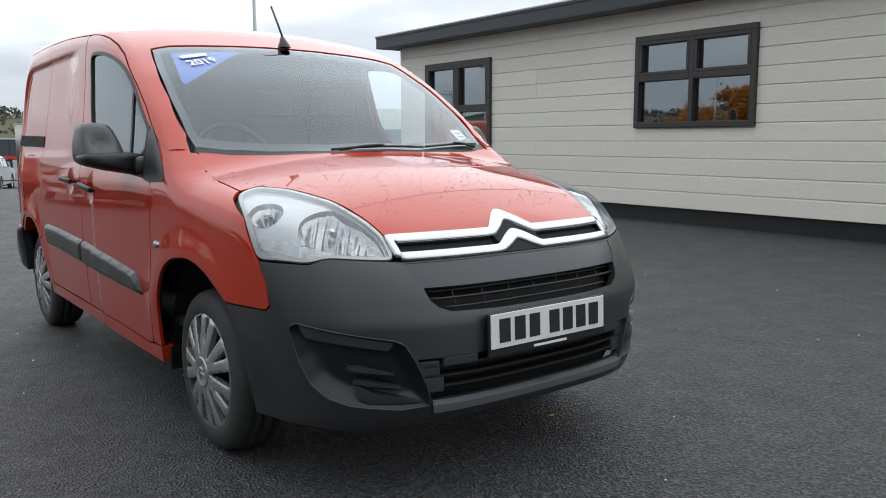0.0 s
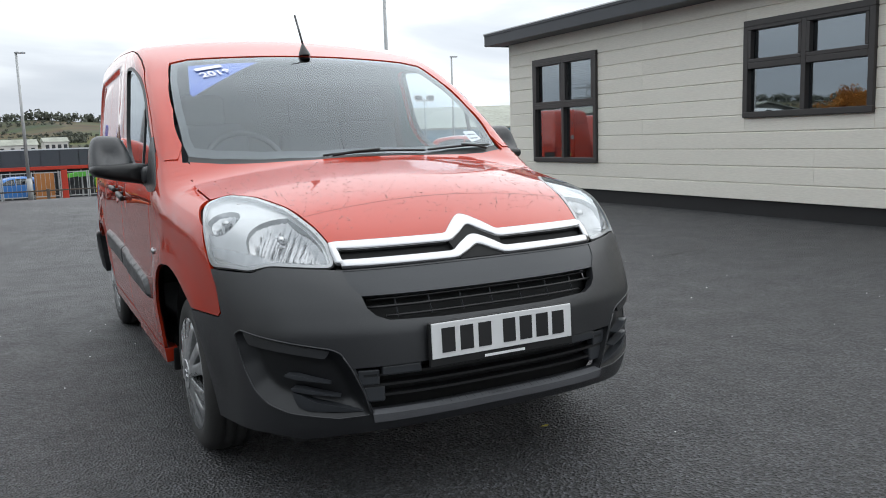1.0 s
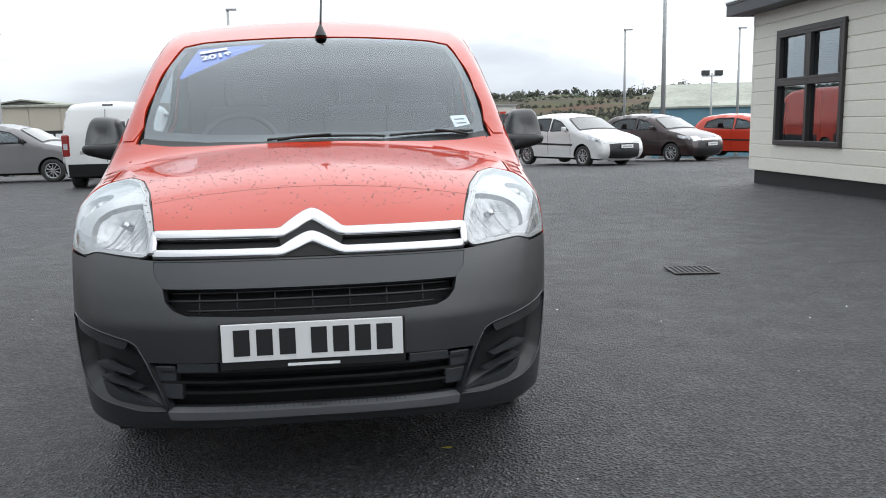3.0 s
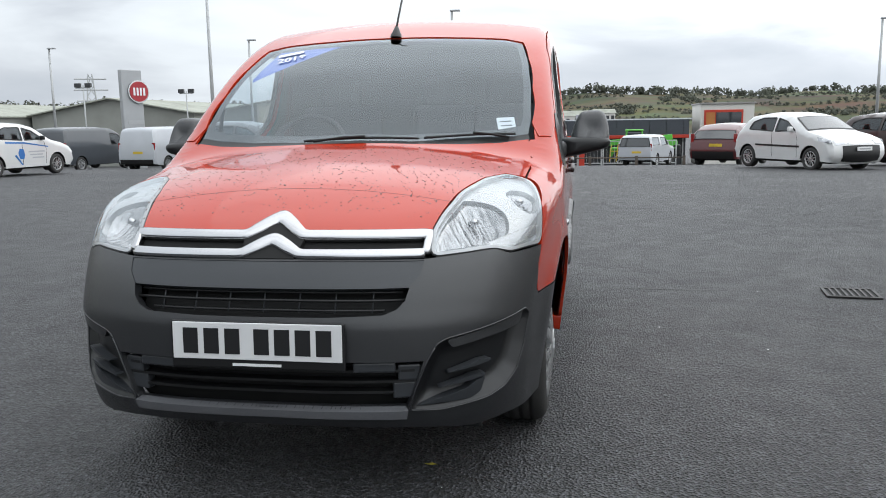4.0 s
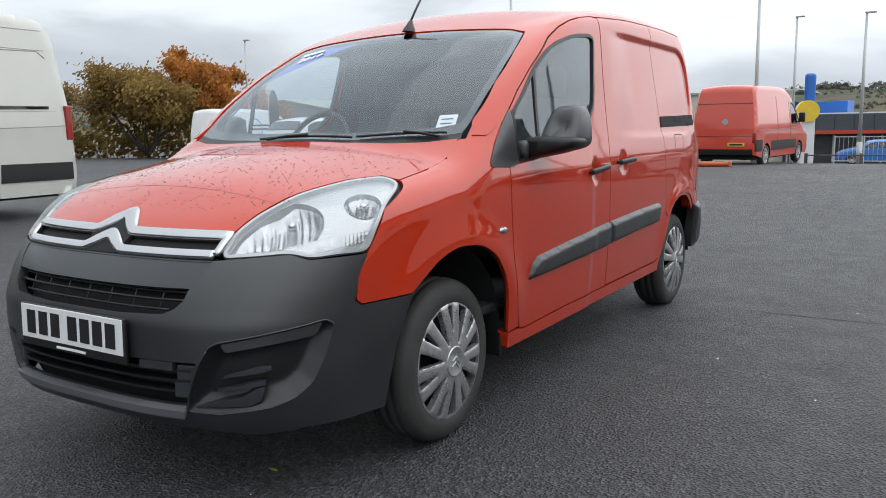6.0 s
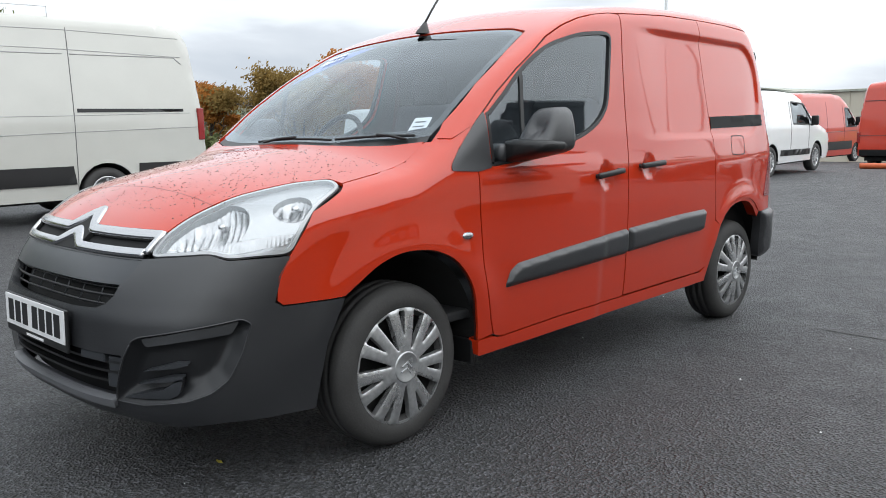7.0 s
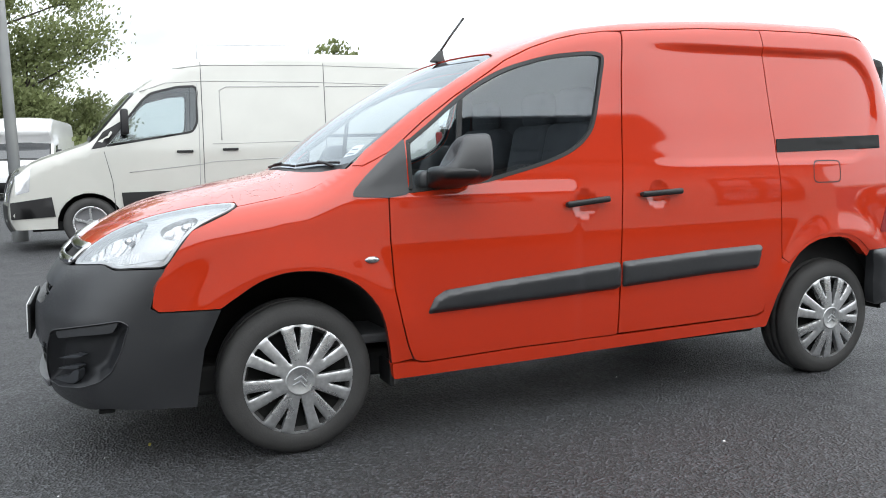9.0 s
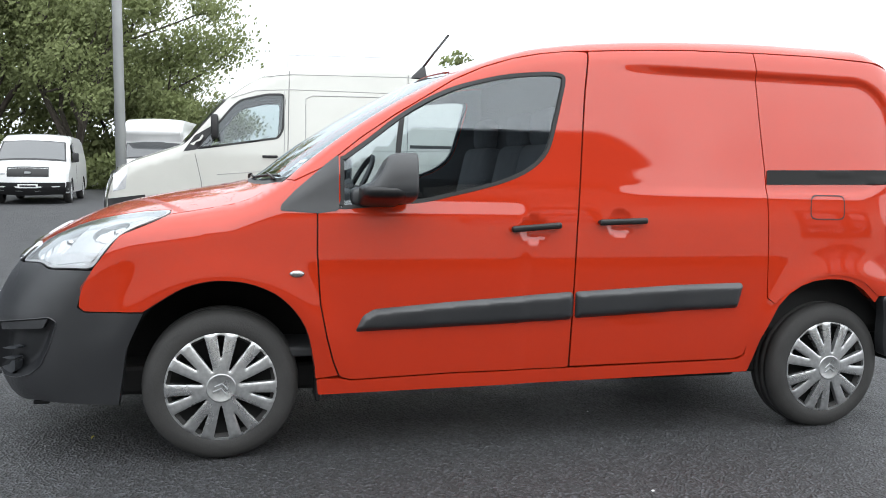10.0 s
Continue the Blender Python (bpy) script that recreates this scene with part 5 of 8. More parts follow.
    part("fascia", box((0.03, CABIN_Y1 - CABIN_Y0 + 0.36, 0.215), (FACE_X - over, (CABIN_Y0 + CABIN_Y1) / 2 + 0.16, 2.950), 0.004), ANTHRACITE, roof, "dark blue-grey fascia board")
    part("fascia", box((7.6, 0.03, 0.215), (FACE_X + 3.42, CABIN_Y1 + 0.34, 2.950), 0.004), ANTHRACITE, roof)
    part("soffit", box((over - 0.02, CABIN_Y1 - CABIN_Y0 + 0.3, 0.02), (FACE_X - over / 2 + 0.002, (CABIN_Y0 + CABIN_Y1) / 2 + 0.16, 2.853)), ANTHRACITE, roof)
    part("roof_edge", box((0.07, CABIN_Y1 - CABIN_Y0 + 0.40, 0.022), (FACE_X - over, (CABIN_Y0 + CABIN_Y1) / 2 + 0.16, 3.070), 0.004), WHITE_METAL, roof, "pale metal roof edge")
    part("roof_sheet", box((7.7, CABIN_Y1 - CABIN_Y0 + 0.36, 0.05), (FACE_X + 3.45, (CABIN_Y0 + CABIN_Y1) / 2 + 0.16, 3.05)), ANTHRACITE, roof)
    for number, (y0, y1, z0, z1) in enumerate(WINDOWS):
        win = tagged(new("window_%d" % (number + 1), None), "dark-framed four-pane cabin window", "window", kind="structure")
        t, mid_y = 0.075, (y0 + y1) / 2
        mid_z = z0 + (z1 - z0) * 0.535
        bars = [((y0 + y1) / 2, z1 - t / 2, y1 - y0, t), ((y0 + y1) / 2, z0 + t / 2, y1 - y0, t), (y0 + t / 2, (z0 + z1) / 2, t, z1 - z0 - 2 * t), (y1 - t / 2, (z0 + z1) / 2, t, z1 - z0 - 2 * t),
                (mid_y, (z0 + z1) / 2, t * 0.9, z1 - z0 - 2 * t)]
        for y, z, w, h in bars:
            part("window_frame", box((0.10, w, h), (FACE_X - 0.012, y, z), 0.006), BROWN_FRAME, win)
        for a, b in ((y0 + t, mid_y - t * 0.45), (mid_y + t * 0.45, y1 - t)):
            part("transom", box((0.098, b - a, 0.075), (FACE_X - 0.012, (a + b) / 2, mid_z), 0.006), BROWN_FRAME, win)
            # opening lights above with a frame of their own, fixed panes below
            for y, z, w, h in (((a + b) / 2, z1 - t - 0.024, b - a, 0.048), ((a + b) / 2, mid_z + 0.0375 + 0.024, b - a, 0.048), (a + 0.024, (mid_z + z1 - t) / 2 + 0.02, 0.048, z1 - t - mid_z - 0.14), (b - 0.024, (mid_z + z1 - t) / 2 + 0.02, 0.048, z1 - t - mid_z - 0.14)):
                part("sash", box((0.07, w, h), (FACE_X - 0.028, y, z), 0.006), BROWN_FRAME, win)
            for lo, hi in ((z0 + t, mid_z - 0.0375), (mid_z + 0.0375, z1 - t)):
                p = part("pane", box((0.006, b - a, hi - lo), (FACE_X + 0.012, (a + b) / 2, (lo + hi) / 2)), ROOM_GLASS, win)
                p.visible_shadow = False
    blind = tagged(new("window_blind", None), "half-lowered pale slatted blind behind the window", "blind")
    for k in range(24):
        part("slat", box((0.022, 1.60, 0.002), (0, 0, 0), m=Matrix.Translation((FACE_X + 0.20, 8.555, 2.36 - 0.034 * k)) @ Matrix.Rotation(radians(35), 4, "Y")), BLIND, blind)
    cur = bmesh.new()
    verts, faces = [], []
    for i in range(41):
        y = 8.72 + 0.30 * i / 40
        verts += [(FACE_X + 0.30 + 0.025 * math.sin(i * 1.1), y, 0.55), (FACE_X + 0.30 + 0.02 * math.sin(i * 1.1 + 0.3), y, 1.72)]
    faces = [(2 * i, 2 * i + 2, 2 * i + 3, 2 * i + 1) for i in range(40)]
    cur.free()
    tagged(mesh_object("display_banner", verts, faces, RED_CLOTH), "dark red cloth banner inside the cabin", "banner")
    tagged(part("desk", box((0.6, 1.5, 0.05), (FACE_X + 0.62, 3.5, 1.16), 0.01), GREY_WALL, None), "grey desk behind the window", "desk")
    papers = tagged(part("box_file", box((0.10, 0.30, 0.13), (FACE_X + 0.42, 3.36, 1.25), 0.01), BLUE_STICKER, None), "blue box file on the desk", "file")
    tagged(part("paper_stack", box((0.12, 0.16, 0.06), (FACE_X + 0.42, 3.10, 1.215), 0.008), PLATE_WHITE, None), "white papers on the desk", "paper")


WHITE_METAL = shader("pale_metal", (0.62, 0.63, 0.65), 0.4, 0.0, 0.06, 3.0)
build_cabin()


# ---- yard details ----
IRON = shader("cast_iron", (0.035, 0.033, 0.032), 0.5, 0.5, 0.25, 9.0, fleck=0.3, bump=0.001)


def build_drain(x, y):
    z = float(ground_height(x, y))
    drain = tagged(new("drain_grate", None), "rectangular iron gully grate set in the asphalt", "drain")
    # flat near-black sheet stands in for the darkness below the bars
    part("pit_shade", box((0.34, 0.30, 0.004), (0, 0, 0.001)), DARK, drain)
    for yy in (-0.14, 0.14):
        part("rim", box((0.34, 0.022, 0.012), (0, yy, 0.004), 0.003), IRON, drain)
    for xx in (-0.16, 0.16):
        part("rim", box((0.022, 0.258, 0.012), (xx, 0, 0.004), 0.003), IRON, drain)
    for k in range(7):
        part("grate_bar", box((0.016, 0.25, 0.010), (-0.117 + 0.039 * k, 0, 0.005), 0.002), IRON, drain)
    drain.matrix_basis = pose(x, y, z + 0.006, 0, 0, -6)


build_drain(2.72, 2.69)


def fallen_barrier(x, y):
    """A post of a plastic barrier, lying on the asphalt."""
    bar = tagged(new("barrier_post", None), "orange plastic barrier post lying on the asphalt", "barrier")
    part("post", rod((-0.45, 0, 0.075), (0.36, 0, 0.075), 0.075, 0.070, 16), BARRIER_ORANGE, bar, smooth=False)
    part("foot", box((0.07, 0.26, 0.16), (0.40, 0, 0.08), 0.02), BARRIER_ORANGE, bar)
    bar.matrix_basis = pose(x, y, float(ground_height(x, y)), 0, 0, 8)


BARRIER_ORANGE = shader("orange_barrier_plastic", (0.50, 0.10, 0.03), 0.5, 0.0, 0.1, 4.0)
fallen_barrier(-3.6, 20.75)
LEAF_GREEN = shader("fallen_leaf", (0.42, 0.36, 0.05), 0.6, 0.0, 0.2, 30.0)


def bits_on_ground():
    """A yellow leaf and scattered pale chips on the asphalt."""
    rng = random.Random(5)
    spots = [(0.404, -0.536, 0.030)] + [(rng.uniform(-3, 4), rng.uniform(-2.6, 3), rng.uniform(0.004, 0.009)) for _ in range(60)]
    for i, (x, y, r) in enumerate(spots[:1]):
        v = [(0, 0, 0.006), (0.012, 0.006, 0.004), (0.03, 0.004, 0.008), (0.046, 0, 0.004), (0.028, -0.007, 0.003), (0.01, -0.006, 0.005)]
        leaf = mesh_object("leaf", v, [(0, 1, 5), (1, 2, 4, 5), (2, 3, 4)], LEAF_GREEN, None)
        leaf.location = (x, y, float(ground_height(x, y)))
        tagged(leaf, "small curled yellow-green leaf on the asphalt", "leaf")
    verts, faces = [], []
    for x, y, r in spots[1:]:
        z = float(ground_height(x, y)) + 0.001
        s = len(verts)
        a0 = rng.uniform(0, 6)
        verts += [(x + r * math.cos(a0 + k * 1.57) * rng.uniform(0.5, 1), y + r * math.sin(a0 + k * 1.57) * rng.uniform(0.5, 1), z) for k in range(4)] + [(x, y, z + r * 0.7)]
        faces += [(s + k, s + (k + 1) % 4, s + 4) for k in range(4)]
    tagged(mesh_object("grit", verts, faces, PLATE_WHITE), "scattered pale stone chips", "grit", kind="stuff")
    # the joint between two spreads of asphalt
    pts = [(x, 2.74 + 0.03 * math.sin(x * 1.3) + 0.01 * math.sin(x * 7), 0) for x in np.linspace(0.95, 7.0, 60)]
    verts, faces = [], []
    for x, y, _ in pts:
        z = float(ground_height(x, y))
        w = 0.006 + 0.004 * math.sin(x * 5)
        verts += [(x, y - w, z + 0.0035), (x, y + w, z + 0.0035)]
    faces = [(2 * i, 2 * i + 2, 2 * i + 3, 2 * i + 1) for i in range(len(pts) - 1)]
    tagged(mesh_object("asphalt_joint", verts, faces, JOINT), "sealed joint between two lanes of asphalt", "joint", kind="structure")


JOINT = shader("joint_sealant", (0.05, 0.05, 0.05), 0.6, 0.0, 0.4, 4.0)
bits_on_ground()


# ---- other vehicles ----
def paint(name, colour, rough=0.3, coat=0.8):
    return shader(name, colour, rough, 0.0, 0.05, 1.5, coat=coat, fleck=0.02)


WHITE_PAINT = paint("white_van_paint", (0.68, 0.68, 0.675))
CREAM_PAINT = paint("creamy_white_paint", (0.48, 0.477, 0.44))
RED_PAINT2 = paint("red_van_paint", (0.50, 0.045, 0.022))
CRIMSON_PAINT = paint("crimson_paint", (0.085, 0.008, 0.010))
RED_CAR_PAINT = paint("bright_red_car_paint", (0.55, 0.04, 0.015))
BROWN_PAINT = paint("dark_brown_paint", (0.030, 0.014, 0.014))
GREY_PAINT = paint("slate_grey_paint", (0.055, 0.062, 0.072))
SILVER_PAINT = paint("silver_paint", (0.45, 0.47, 0.50), 0.35)
MID_GREY_PAINT = paint("mid_grey_paint", (0.20, 0.195, 0.20))
BLUE_PAINT = paint("blue_car_paint", (0.03, 0.17, 0.48))
CAR_GLASS = pane_shader("car_glass", (0.30, 0.34, 0.35))
YELLOW_PLATE = shader("yellow_plate", (0.60, 0.42, 0.04), 0.4)
STEEL = shader("steel_wheel", (0.30, 0.30, 0.31), 0.45, 0.5, 0.1, 9.0)


def smooth_line(points, radius=0.06, steps=3):
    """Round the inner corners of an open line."""
    p = [np.array(q, float) for q in points]
    out = [p[0]]
    for a, b, c in zip(p, p[1:], p[2:]):
        la, lc = np.hypot(*(a - b)), np.hypot(*(c - b))
        s, e = b + (a - b) * min(radius / la, 0.45), b + (c - b) * min(radius / lc, 0.45)
        out += [(1 - t) ** 2 * s + 2 * t * (1 - t) * b + t * t * e for t in np.linspace(0, 1, steps)]
    return np.array(out + [p[-1]])


class Shell:
    """The body of a parked vehicle: a side outline (along from the nose, up) swept across its width, drawn in towards the roof, with soft edges."""

    def __init__(self, thing, outline, width, draw, belt, top, edge=0.07, crown=0.05):
        self.thing, self.width, self.draw, self.belt, self.top, self.edge, self.crown = thing, width / 2, draw, belt, top, edge, crown
        self.outline = np.array(outline)

    def half(self, z):
        t = np.clip((z - self.belt) / (self.top - self.belt), 0, 1)
        u = np.clip((0.55 - z) / 0.4, 0, 1)
        return self.width - self.draw * t ** 1.25 - 0.03 * u

    def side_x(self, q, lift=0.0):
        d = np.minimum(edge_distance(q, [self.outline]), self.edge)
        d = np.where(within(q, self.outline), d, 0)
        r = self.edge
        return self.half(q[:, 1]) - r + np.sqrt(np.maximum(r * r - (r - d) ** 2, 0)) + lift

    def side(self, name, outline, material, holes=(), lift=0.0, step=0.1, depth=0.0, label="", sides=(1, -1), parent=None):
        q, f, loops, _ = cut_sheet(np.array(outline, float), [np.array(h, float) for h in holes], step)
        x = self.side_x(q, lift)
        made = []
        for s in sides:
            verts = [(s * a, y, z) for a, (y, z) in zip(x, q)]
            a, b, c = (np.array(verts)[f[:, k]] for k in range(3))
            up = np.cross(b - a, c - a)[:, 0].mean() * s > 0
            faces = [tuple(t) if up else tuple(t[::-1]) for t in f]
            if depth:
                for loop in loops:
                    n0, m = len(verts), len(loop)
                    verts += [verts[i] for i in loop] + [(verts[i][0] - s * depth, verts[i][1], verts[i][2]) for i in loop]
                    faces += [(n0 + i, n0 + (i + 1) % m, n0 + m + (i + 1) % m, n0 + m + i) for i in range(m)]
            made.append(mesh_object(name, verts, faces, material, parent or self.thing, label))
        return made

    def across(self, name, line, material, x0=None, x1=None, lift=0.0, label="", cells=12, parent=None, inset=0.0):
        """A strip over the body that follows a stretch of the outline, from x0 to x1."""
        line = np.array(line, float)
        d = np.gradient(line, axis=0)
        n = np.stack([-d[:, 1], d[:, 0]], 1) / np.maximum(np.hypot(*d.T), 1e-9)[:, None]
        verts = []
        for (y, z), (ny, nz) in zip(line, n):
            w = float(self.half(np.array([z]))[0]) - self.edge - inset
            a, b = (-w if x0 is None else x0), (w if x1 is None else x1)
            for t in np.linspace(0, 1, cells + 1):
                x = a + (b - a) * t
                c = self.crown * float(np.interp(ny, [-0.9, -0.6, 0.55, 0.95], [2.6, 1.0, 1.0, 0.35])) * (1 - (x / (w + inset)) ** 2) + lift
                verts.append((x, y + ny * c, z + nz * c))
        k = cells + 1
        faces = [(i * k + j, i * k + j + 1, (i + 1) * k + j + 1, (i + 1) * k + j) for i in range(len(line) - 1) for j in range(cells)]
        return mesh_object(name, verts, faces, material, parent or self.thing, label)

    def seam(self, line, material=None, radius=0.006):
        q = [np.array(p, float) for p in line]
        fine = []
        for a, b in zip(q, q[1:]):
            n = max(1, int(np.hypot(*(b - a)) / 0.15))
            fine += [a + (b - a) * i / n for i in range(n)]
        fine.append(q[-1])
        fine = np.array(fine)
        x = self.side_x(fine)
        for s in (1, -1):
            v, f = tube([(s * a, y, z) for a, (y, z) in zip(x, fine)], radius, 5)
            # tubes draw panel gaps and, in grey, the shade along pressed lines
            mesh_object("gap_or_shade_line", v, f, material or DARK, self.thing)


def arch(y, z, r, steps=12):
    """Points over a wheel arch, from front foot to rear foot."""
    return [(y - r * math.cos(a), z + r * math.sin(a)) for a in np.linspace(-0.12, math.pi + 0.12, steps)]


def far_wheel(parent, at, side, r, spokes=9, metal=None, steel=False):
    hub = new("wheel", None)
    hub.parent = parent
    hub.matrix_local = Matrix.Translation(at) @ Matrix.Rotation(0 if side > 0 else math.pi, 4, "Z")
    w = 0.2
    v, f = lathe([(-w, r * 0.62), (-w, r * 0.9), (-w + 0.03, r), (-0.03, r), (0, r * 0.93), (0, r * 0.72), (-0.015, r * 0.66), (-0.05, r * 0.62)], 36)
    mesh_object("tyre", v, f, RUBBER, hub)
    v, f = lathe([(-0.06, r * 0.66), (-0.08, r * 0.58), (-0.085, 0.0)], 28)
    mesh_object("rim", v, f, DARK if not steel else STEEL, hub)
    v, f = lathe([(-0.02, r * 0.67), (-0.008, r * 0.66), (-0.012, r * 0.60), (-0.05, r * 0.57)], 32)
    mesh_object("rim_ring", v, f, metal or WHEEL_SILVER, hub)
    bm = bmesh.new()
    for k in range(spokes):
        a = k * math.tau / spokes
        box((0.02, r * 0.095, r * 0.52), (-0.022, 0, r * 0.36), 0.004, 1, m=Matrix.Rotation(a, 4, "X"), bm=bm)
    rod((-0.05, 0, 0), (0.0, 0, 0), r * 0.17, r * 0.14, 16, bm)
    part("spokes", bm, metal or WHEEL_SILVER, hub)
    return hub


def vehicle(name, label, category, body, width, wheels, radius, coat, belt, draw, windows, screen, rear, place, heading, lower=None, group="", spokes=9, steel=False, edge=0.07, crown=0.05, glass=None, front=(), back=(), seams=(), extra=None, bands=(), mirror=None, roofing=None):
    """A parked vehicle. body: outline from the nose's foot over the roof to the tail's foot; screen, rear: stretches of it that are glazed;
    front, back: (low, high, x0, x1, material, part name) patches across nose and tail, by height; bands: (outline, material, lift, name) on the flanks."""
    thing = tagged(new(name, None), label, category, group)
    over = smooth_line(body, 0.10)
    top = over[:, 1].max()
    foot = [tuple(over[-1])]
    for y in sorted(wheels, reverse=True):
        foot += arch(y, radius, radius * 1.19)[::-1]
    foot += [tuple(over[0])]
    outline = list(map(tuple, over)) + foot[1:-1]
    sh = Shell(thing, outline, width, draw, belt, top, edge, crown)
    sh.outline = np.array(list(map(tuple, over)) + [(over[-1][0], -1.0), (over[0][0], -1.0)])
    sh.side("body_side", outline, coat, [w for w in windows], 0.0, 0.09, 0.05)
    sh.across("body_over", over, coat)
    for w in windows:
        sh.side("side_window", grown(w, 0.004), glass or CAR_GLASS, (), -0.012, 0.2)
        sh.side("window_rim", grown(w, 0.012), BLACK_PLASTIC, [grown(w, -0.018)], 0.003, 0.2)
    for stretch, what in ((screen, "windscreen"), (rear, "rear_window")):
        if stretch:
            lo, hi = stretch
            line = np.array([p for p in over if lo[0] <= p[0] <= hi[0] and min(lo[1], hi[1]) - 1e-6 <= p[1] <= max(lo[1], hi[1]) + 1e-6])
            line = np.vstack([[lo], line[(np.hypot(*(line - lo).T) > 0.03) & (np.hypot(*(line - hi).T) > 0.03)], [hi]]) if len(line) else np.array([lo, hi])
            sh.across(what, line, BLACK_PLASTIC, lift=0.014, inset=0.015)
            t = np.linspace(0.07, 0.95, 8)
            d = np.concatenate([[0], np.cumsum(np.hypot(*np.diff(line, axis=0).T))])
            inner = np.stack([np.interp(t * d[-1], d, line[:, 0]), np.interp(t * d[-1], d, line[:, 1])], 1)
            sh.across("glass", inner, SKY_GLASS, lift=0.018, inset=0.06)
    for patches, ends in ((front, 0), (back, 1)):
        for lo, hi, x0, x1, material, what in patches:
            half_way = np.argmax(over[:, 1])
            run = over[:half_way + 1] if ends == 0 else over[half_way:][::-1]
            zs = np.linspace(lo, hi, 5)
            line = np.stack([np.interp(zs, run[:, 1], run[:, 0]), zs], 1)
            if ends:
                line = line[::-1]
            for s in ((1, -1) if x0 > 0 else (1,)):
                a, b = (x0, x1) if s > 0 else (-x1, -x0)
                sh.across(what, line, material, a, b, 0.010, cells=4)
    for out, material, lift, what in bands:
        sh.side(what, out, material, (), lift, 0.12, 0.02)
    for s in seams:
        sh.seam(s)
    for y in wheels:
        for s in (1, -1):
            far_wheel(thing, (s * (width / 2 - 0.02), y, radius), s, radius, spokes, steel=steel)
            v, f = [], []
            for i in range(13):
                a = math.pi * i / 12
                for x, r in ((width / 2 - 0.01, radius * 1.17), (width / 2 - 0.32, radius * 1.15), (width / 2 - 0.33, 0.02)):
                    v.append((s * x, y - r * math.cos(a), radius + r * math.sin(a)))
            f = [(3 * i + k, 3 * i + k + 1, 3 * i + 4 + k, 3 * i + 3 + k) for i in range(12) for k in range(2)]
            mesh_object("arch_liner", v, f, DARK, thing)
    length = over[:, 0].max()
    part("underbody", box((width - 0.30, length - 0.5, 0.12), (0, length / 2, max(over[0][1], 0.22) + 0.02)), DARK, thing)
    part("cabin_floor", box((width - 0.32, length * 0.6, 0.05), (0, length * 0.5, belt - 0.22)), DARK, thing)
    if mirror:
        y, z, sx, sz = mirror
        for s in (1, -1):
            w = float(sh.half(np.array([z]))[0])
            bm = box((sx, 0.10, sz), (s * (w + sx * 0.62), y, z + sz * 0.2), 0.03, 3)
            bm = box((sx * 0.5, 0.06, 0.05), (s * (w + 0.02), y - 0.02, z - sz * 0.25), 0.01, 1, bm=bm)
            part("door_mirror", bm, roofing or BLACK_PLASTIC, thing, smooth=True)
    if extra:
        extra(thing, sh)
    x, y = place
    z = float(ground_height(x, y))
    thing.matrix_basis = pose(x, y, z, 0, 0, heading) @ Matrix.Translation((0, -length / 2, 0))
    return thing


SKY_GLASS = shader("glazing_dark", (0.022, 0.026, 0.030), 0.04, 0.0, 0.05, 2.0, coat=1.0, specular=0.8)
HEAD_LENS = shader("headlamp_lens", (0.55, 0.56, 0.58), 0.08, 0.4, 0.25, 14.0, coat=1.0)


# tall white van beside the red one (nose towards -y)
def tall_van_extra(thing, sh):
    for y in (0.62 + 1.87, 2.38 + 1.87):
        sh.seam([(y - 0.02, 0.40), (y, 1.2), (y + 0.03, 2.2), (y + 0.04, 2.52)], SEAM_GREY, radius=0.006)
    sh.seam([(1.30, 0.42), (1.28, 0.9), (1.20, 1.30)], SEAM_GREY, radius=0.005)
    # grey tubes stand in for the shade along the pressed lines
    sh.seam([(2.42, 0.78), (2.45, 1.57), (2.46, 2.23)], SHADE_LINE, 0.006)
    sh.seam([(1.70, 2.10), (2.05, 2.22), (2.55, 2.25), (4.2, 2.24), (5.85, 2.20)], SHADE_LINE, 0.006)
    sh.seam([(2.15, 2.42), (2.55, 2.47), (4.2, 2.49), (5.85, 2.46)], SHADE_LINE, 0.006)
    sh.seam([(1.5, 1.01), (2.45, 1.09), (2.6, 1.12), (4.25, 1.17), (6.0, 1.21)], SHADE_LINE, 0.006)
    sh.seam([(2.62, 1.37), (4.25, 1.385), (5.9, 1.41)], SHADE_LINE, 0.005)
    sh.seam([(2.75, 1.42), (2.76, 2.12), (2.86, 2.17), (4.20, 2.18)], SHADE_LINE, 0.008)
    sh.seam([(4.30, 2.18), (5.75, 2.19), (5.85, 2.10)], SHADE_LINE, 0.008)
    sh.side("door_track", [(4.30, 1.425), (5.80, 1.43), (5.80, 1.47), (4.30, 1.475)], BLACK_PLASTIC, (), 0.006, 0.2, 0.01)
    for y, z in ((2.24, 1.275), (2.86, 1.29)):
        x = float(sh.side_x(np.array([(y, z)]))[0])
        for s in (1, -1):
            part("door_handle", box((0.03, 0.22, 0.035), (s * (x + 0.015), y, z), 0.01, 2), BLACK_PLASTIC, thing)
    for s in (1, -1):
        x = float(sh.side_x(np.array([(6.02, 1.2)]))[0])
        part("tail_lamp", box((0.05, 0.10, 0.46), (s * (x - 0.01), 6.06, 1.25), 0.015, 2), LENS_RED, thing)
    for y0, y1, h in ((2.50, 4.10, 0.0),):
        v, f = tube([(0.80, y0, 2.56), (0.80, y0, 2.76), (0.80, y1, 2.78), (0.80, y1, 2.58)], 0.008, 6)
        mesh_object("roof_rail", v, f, WHITE_METAL, thing, "thin grey roof rack rail")


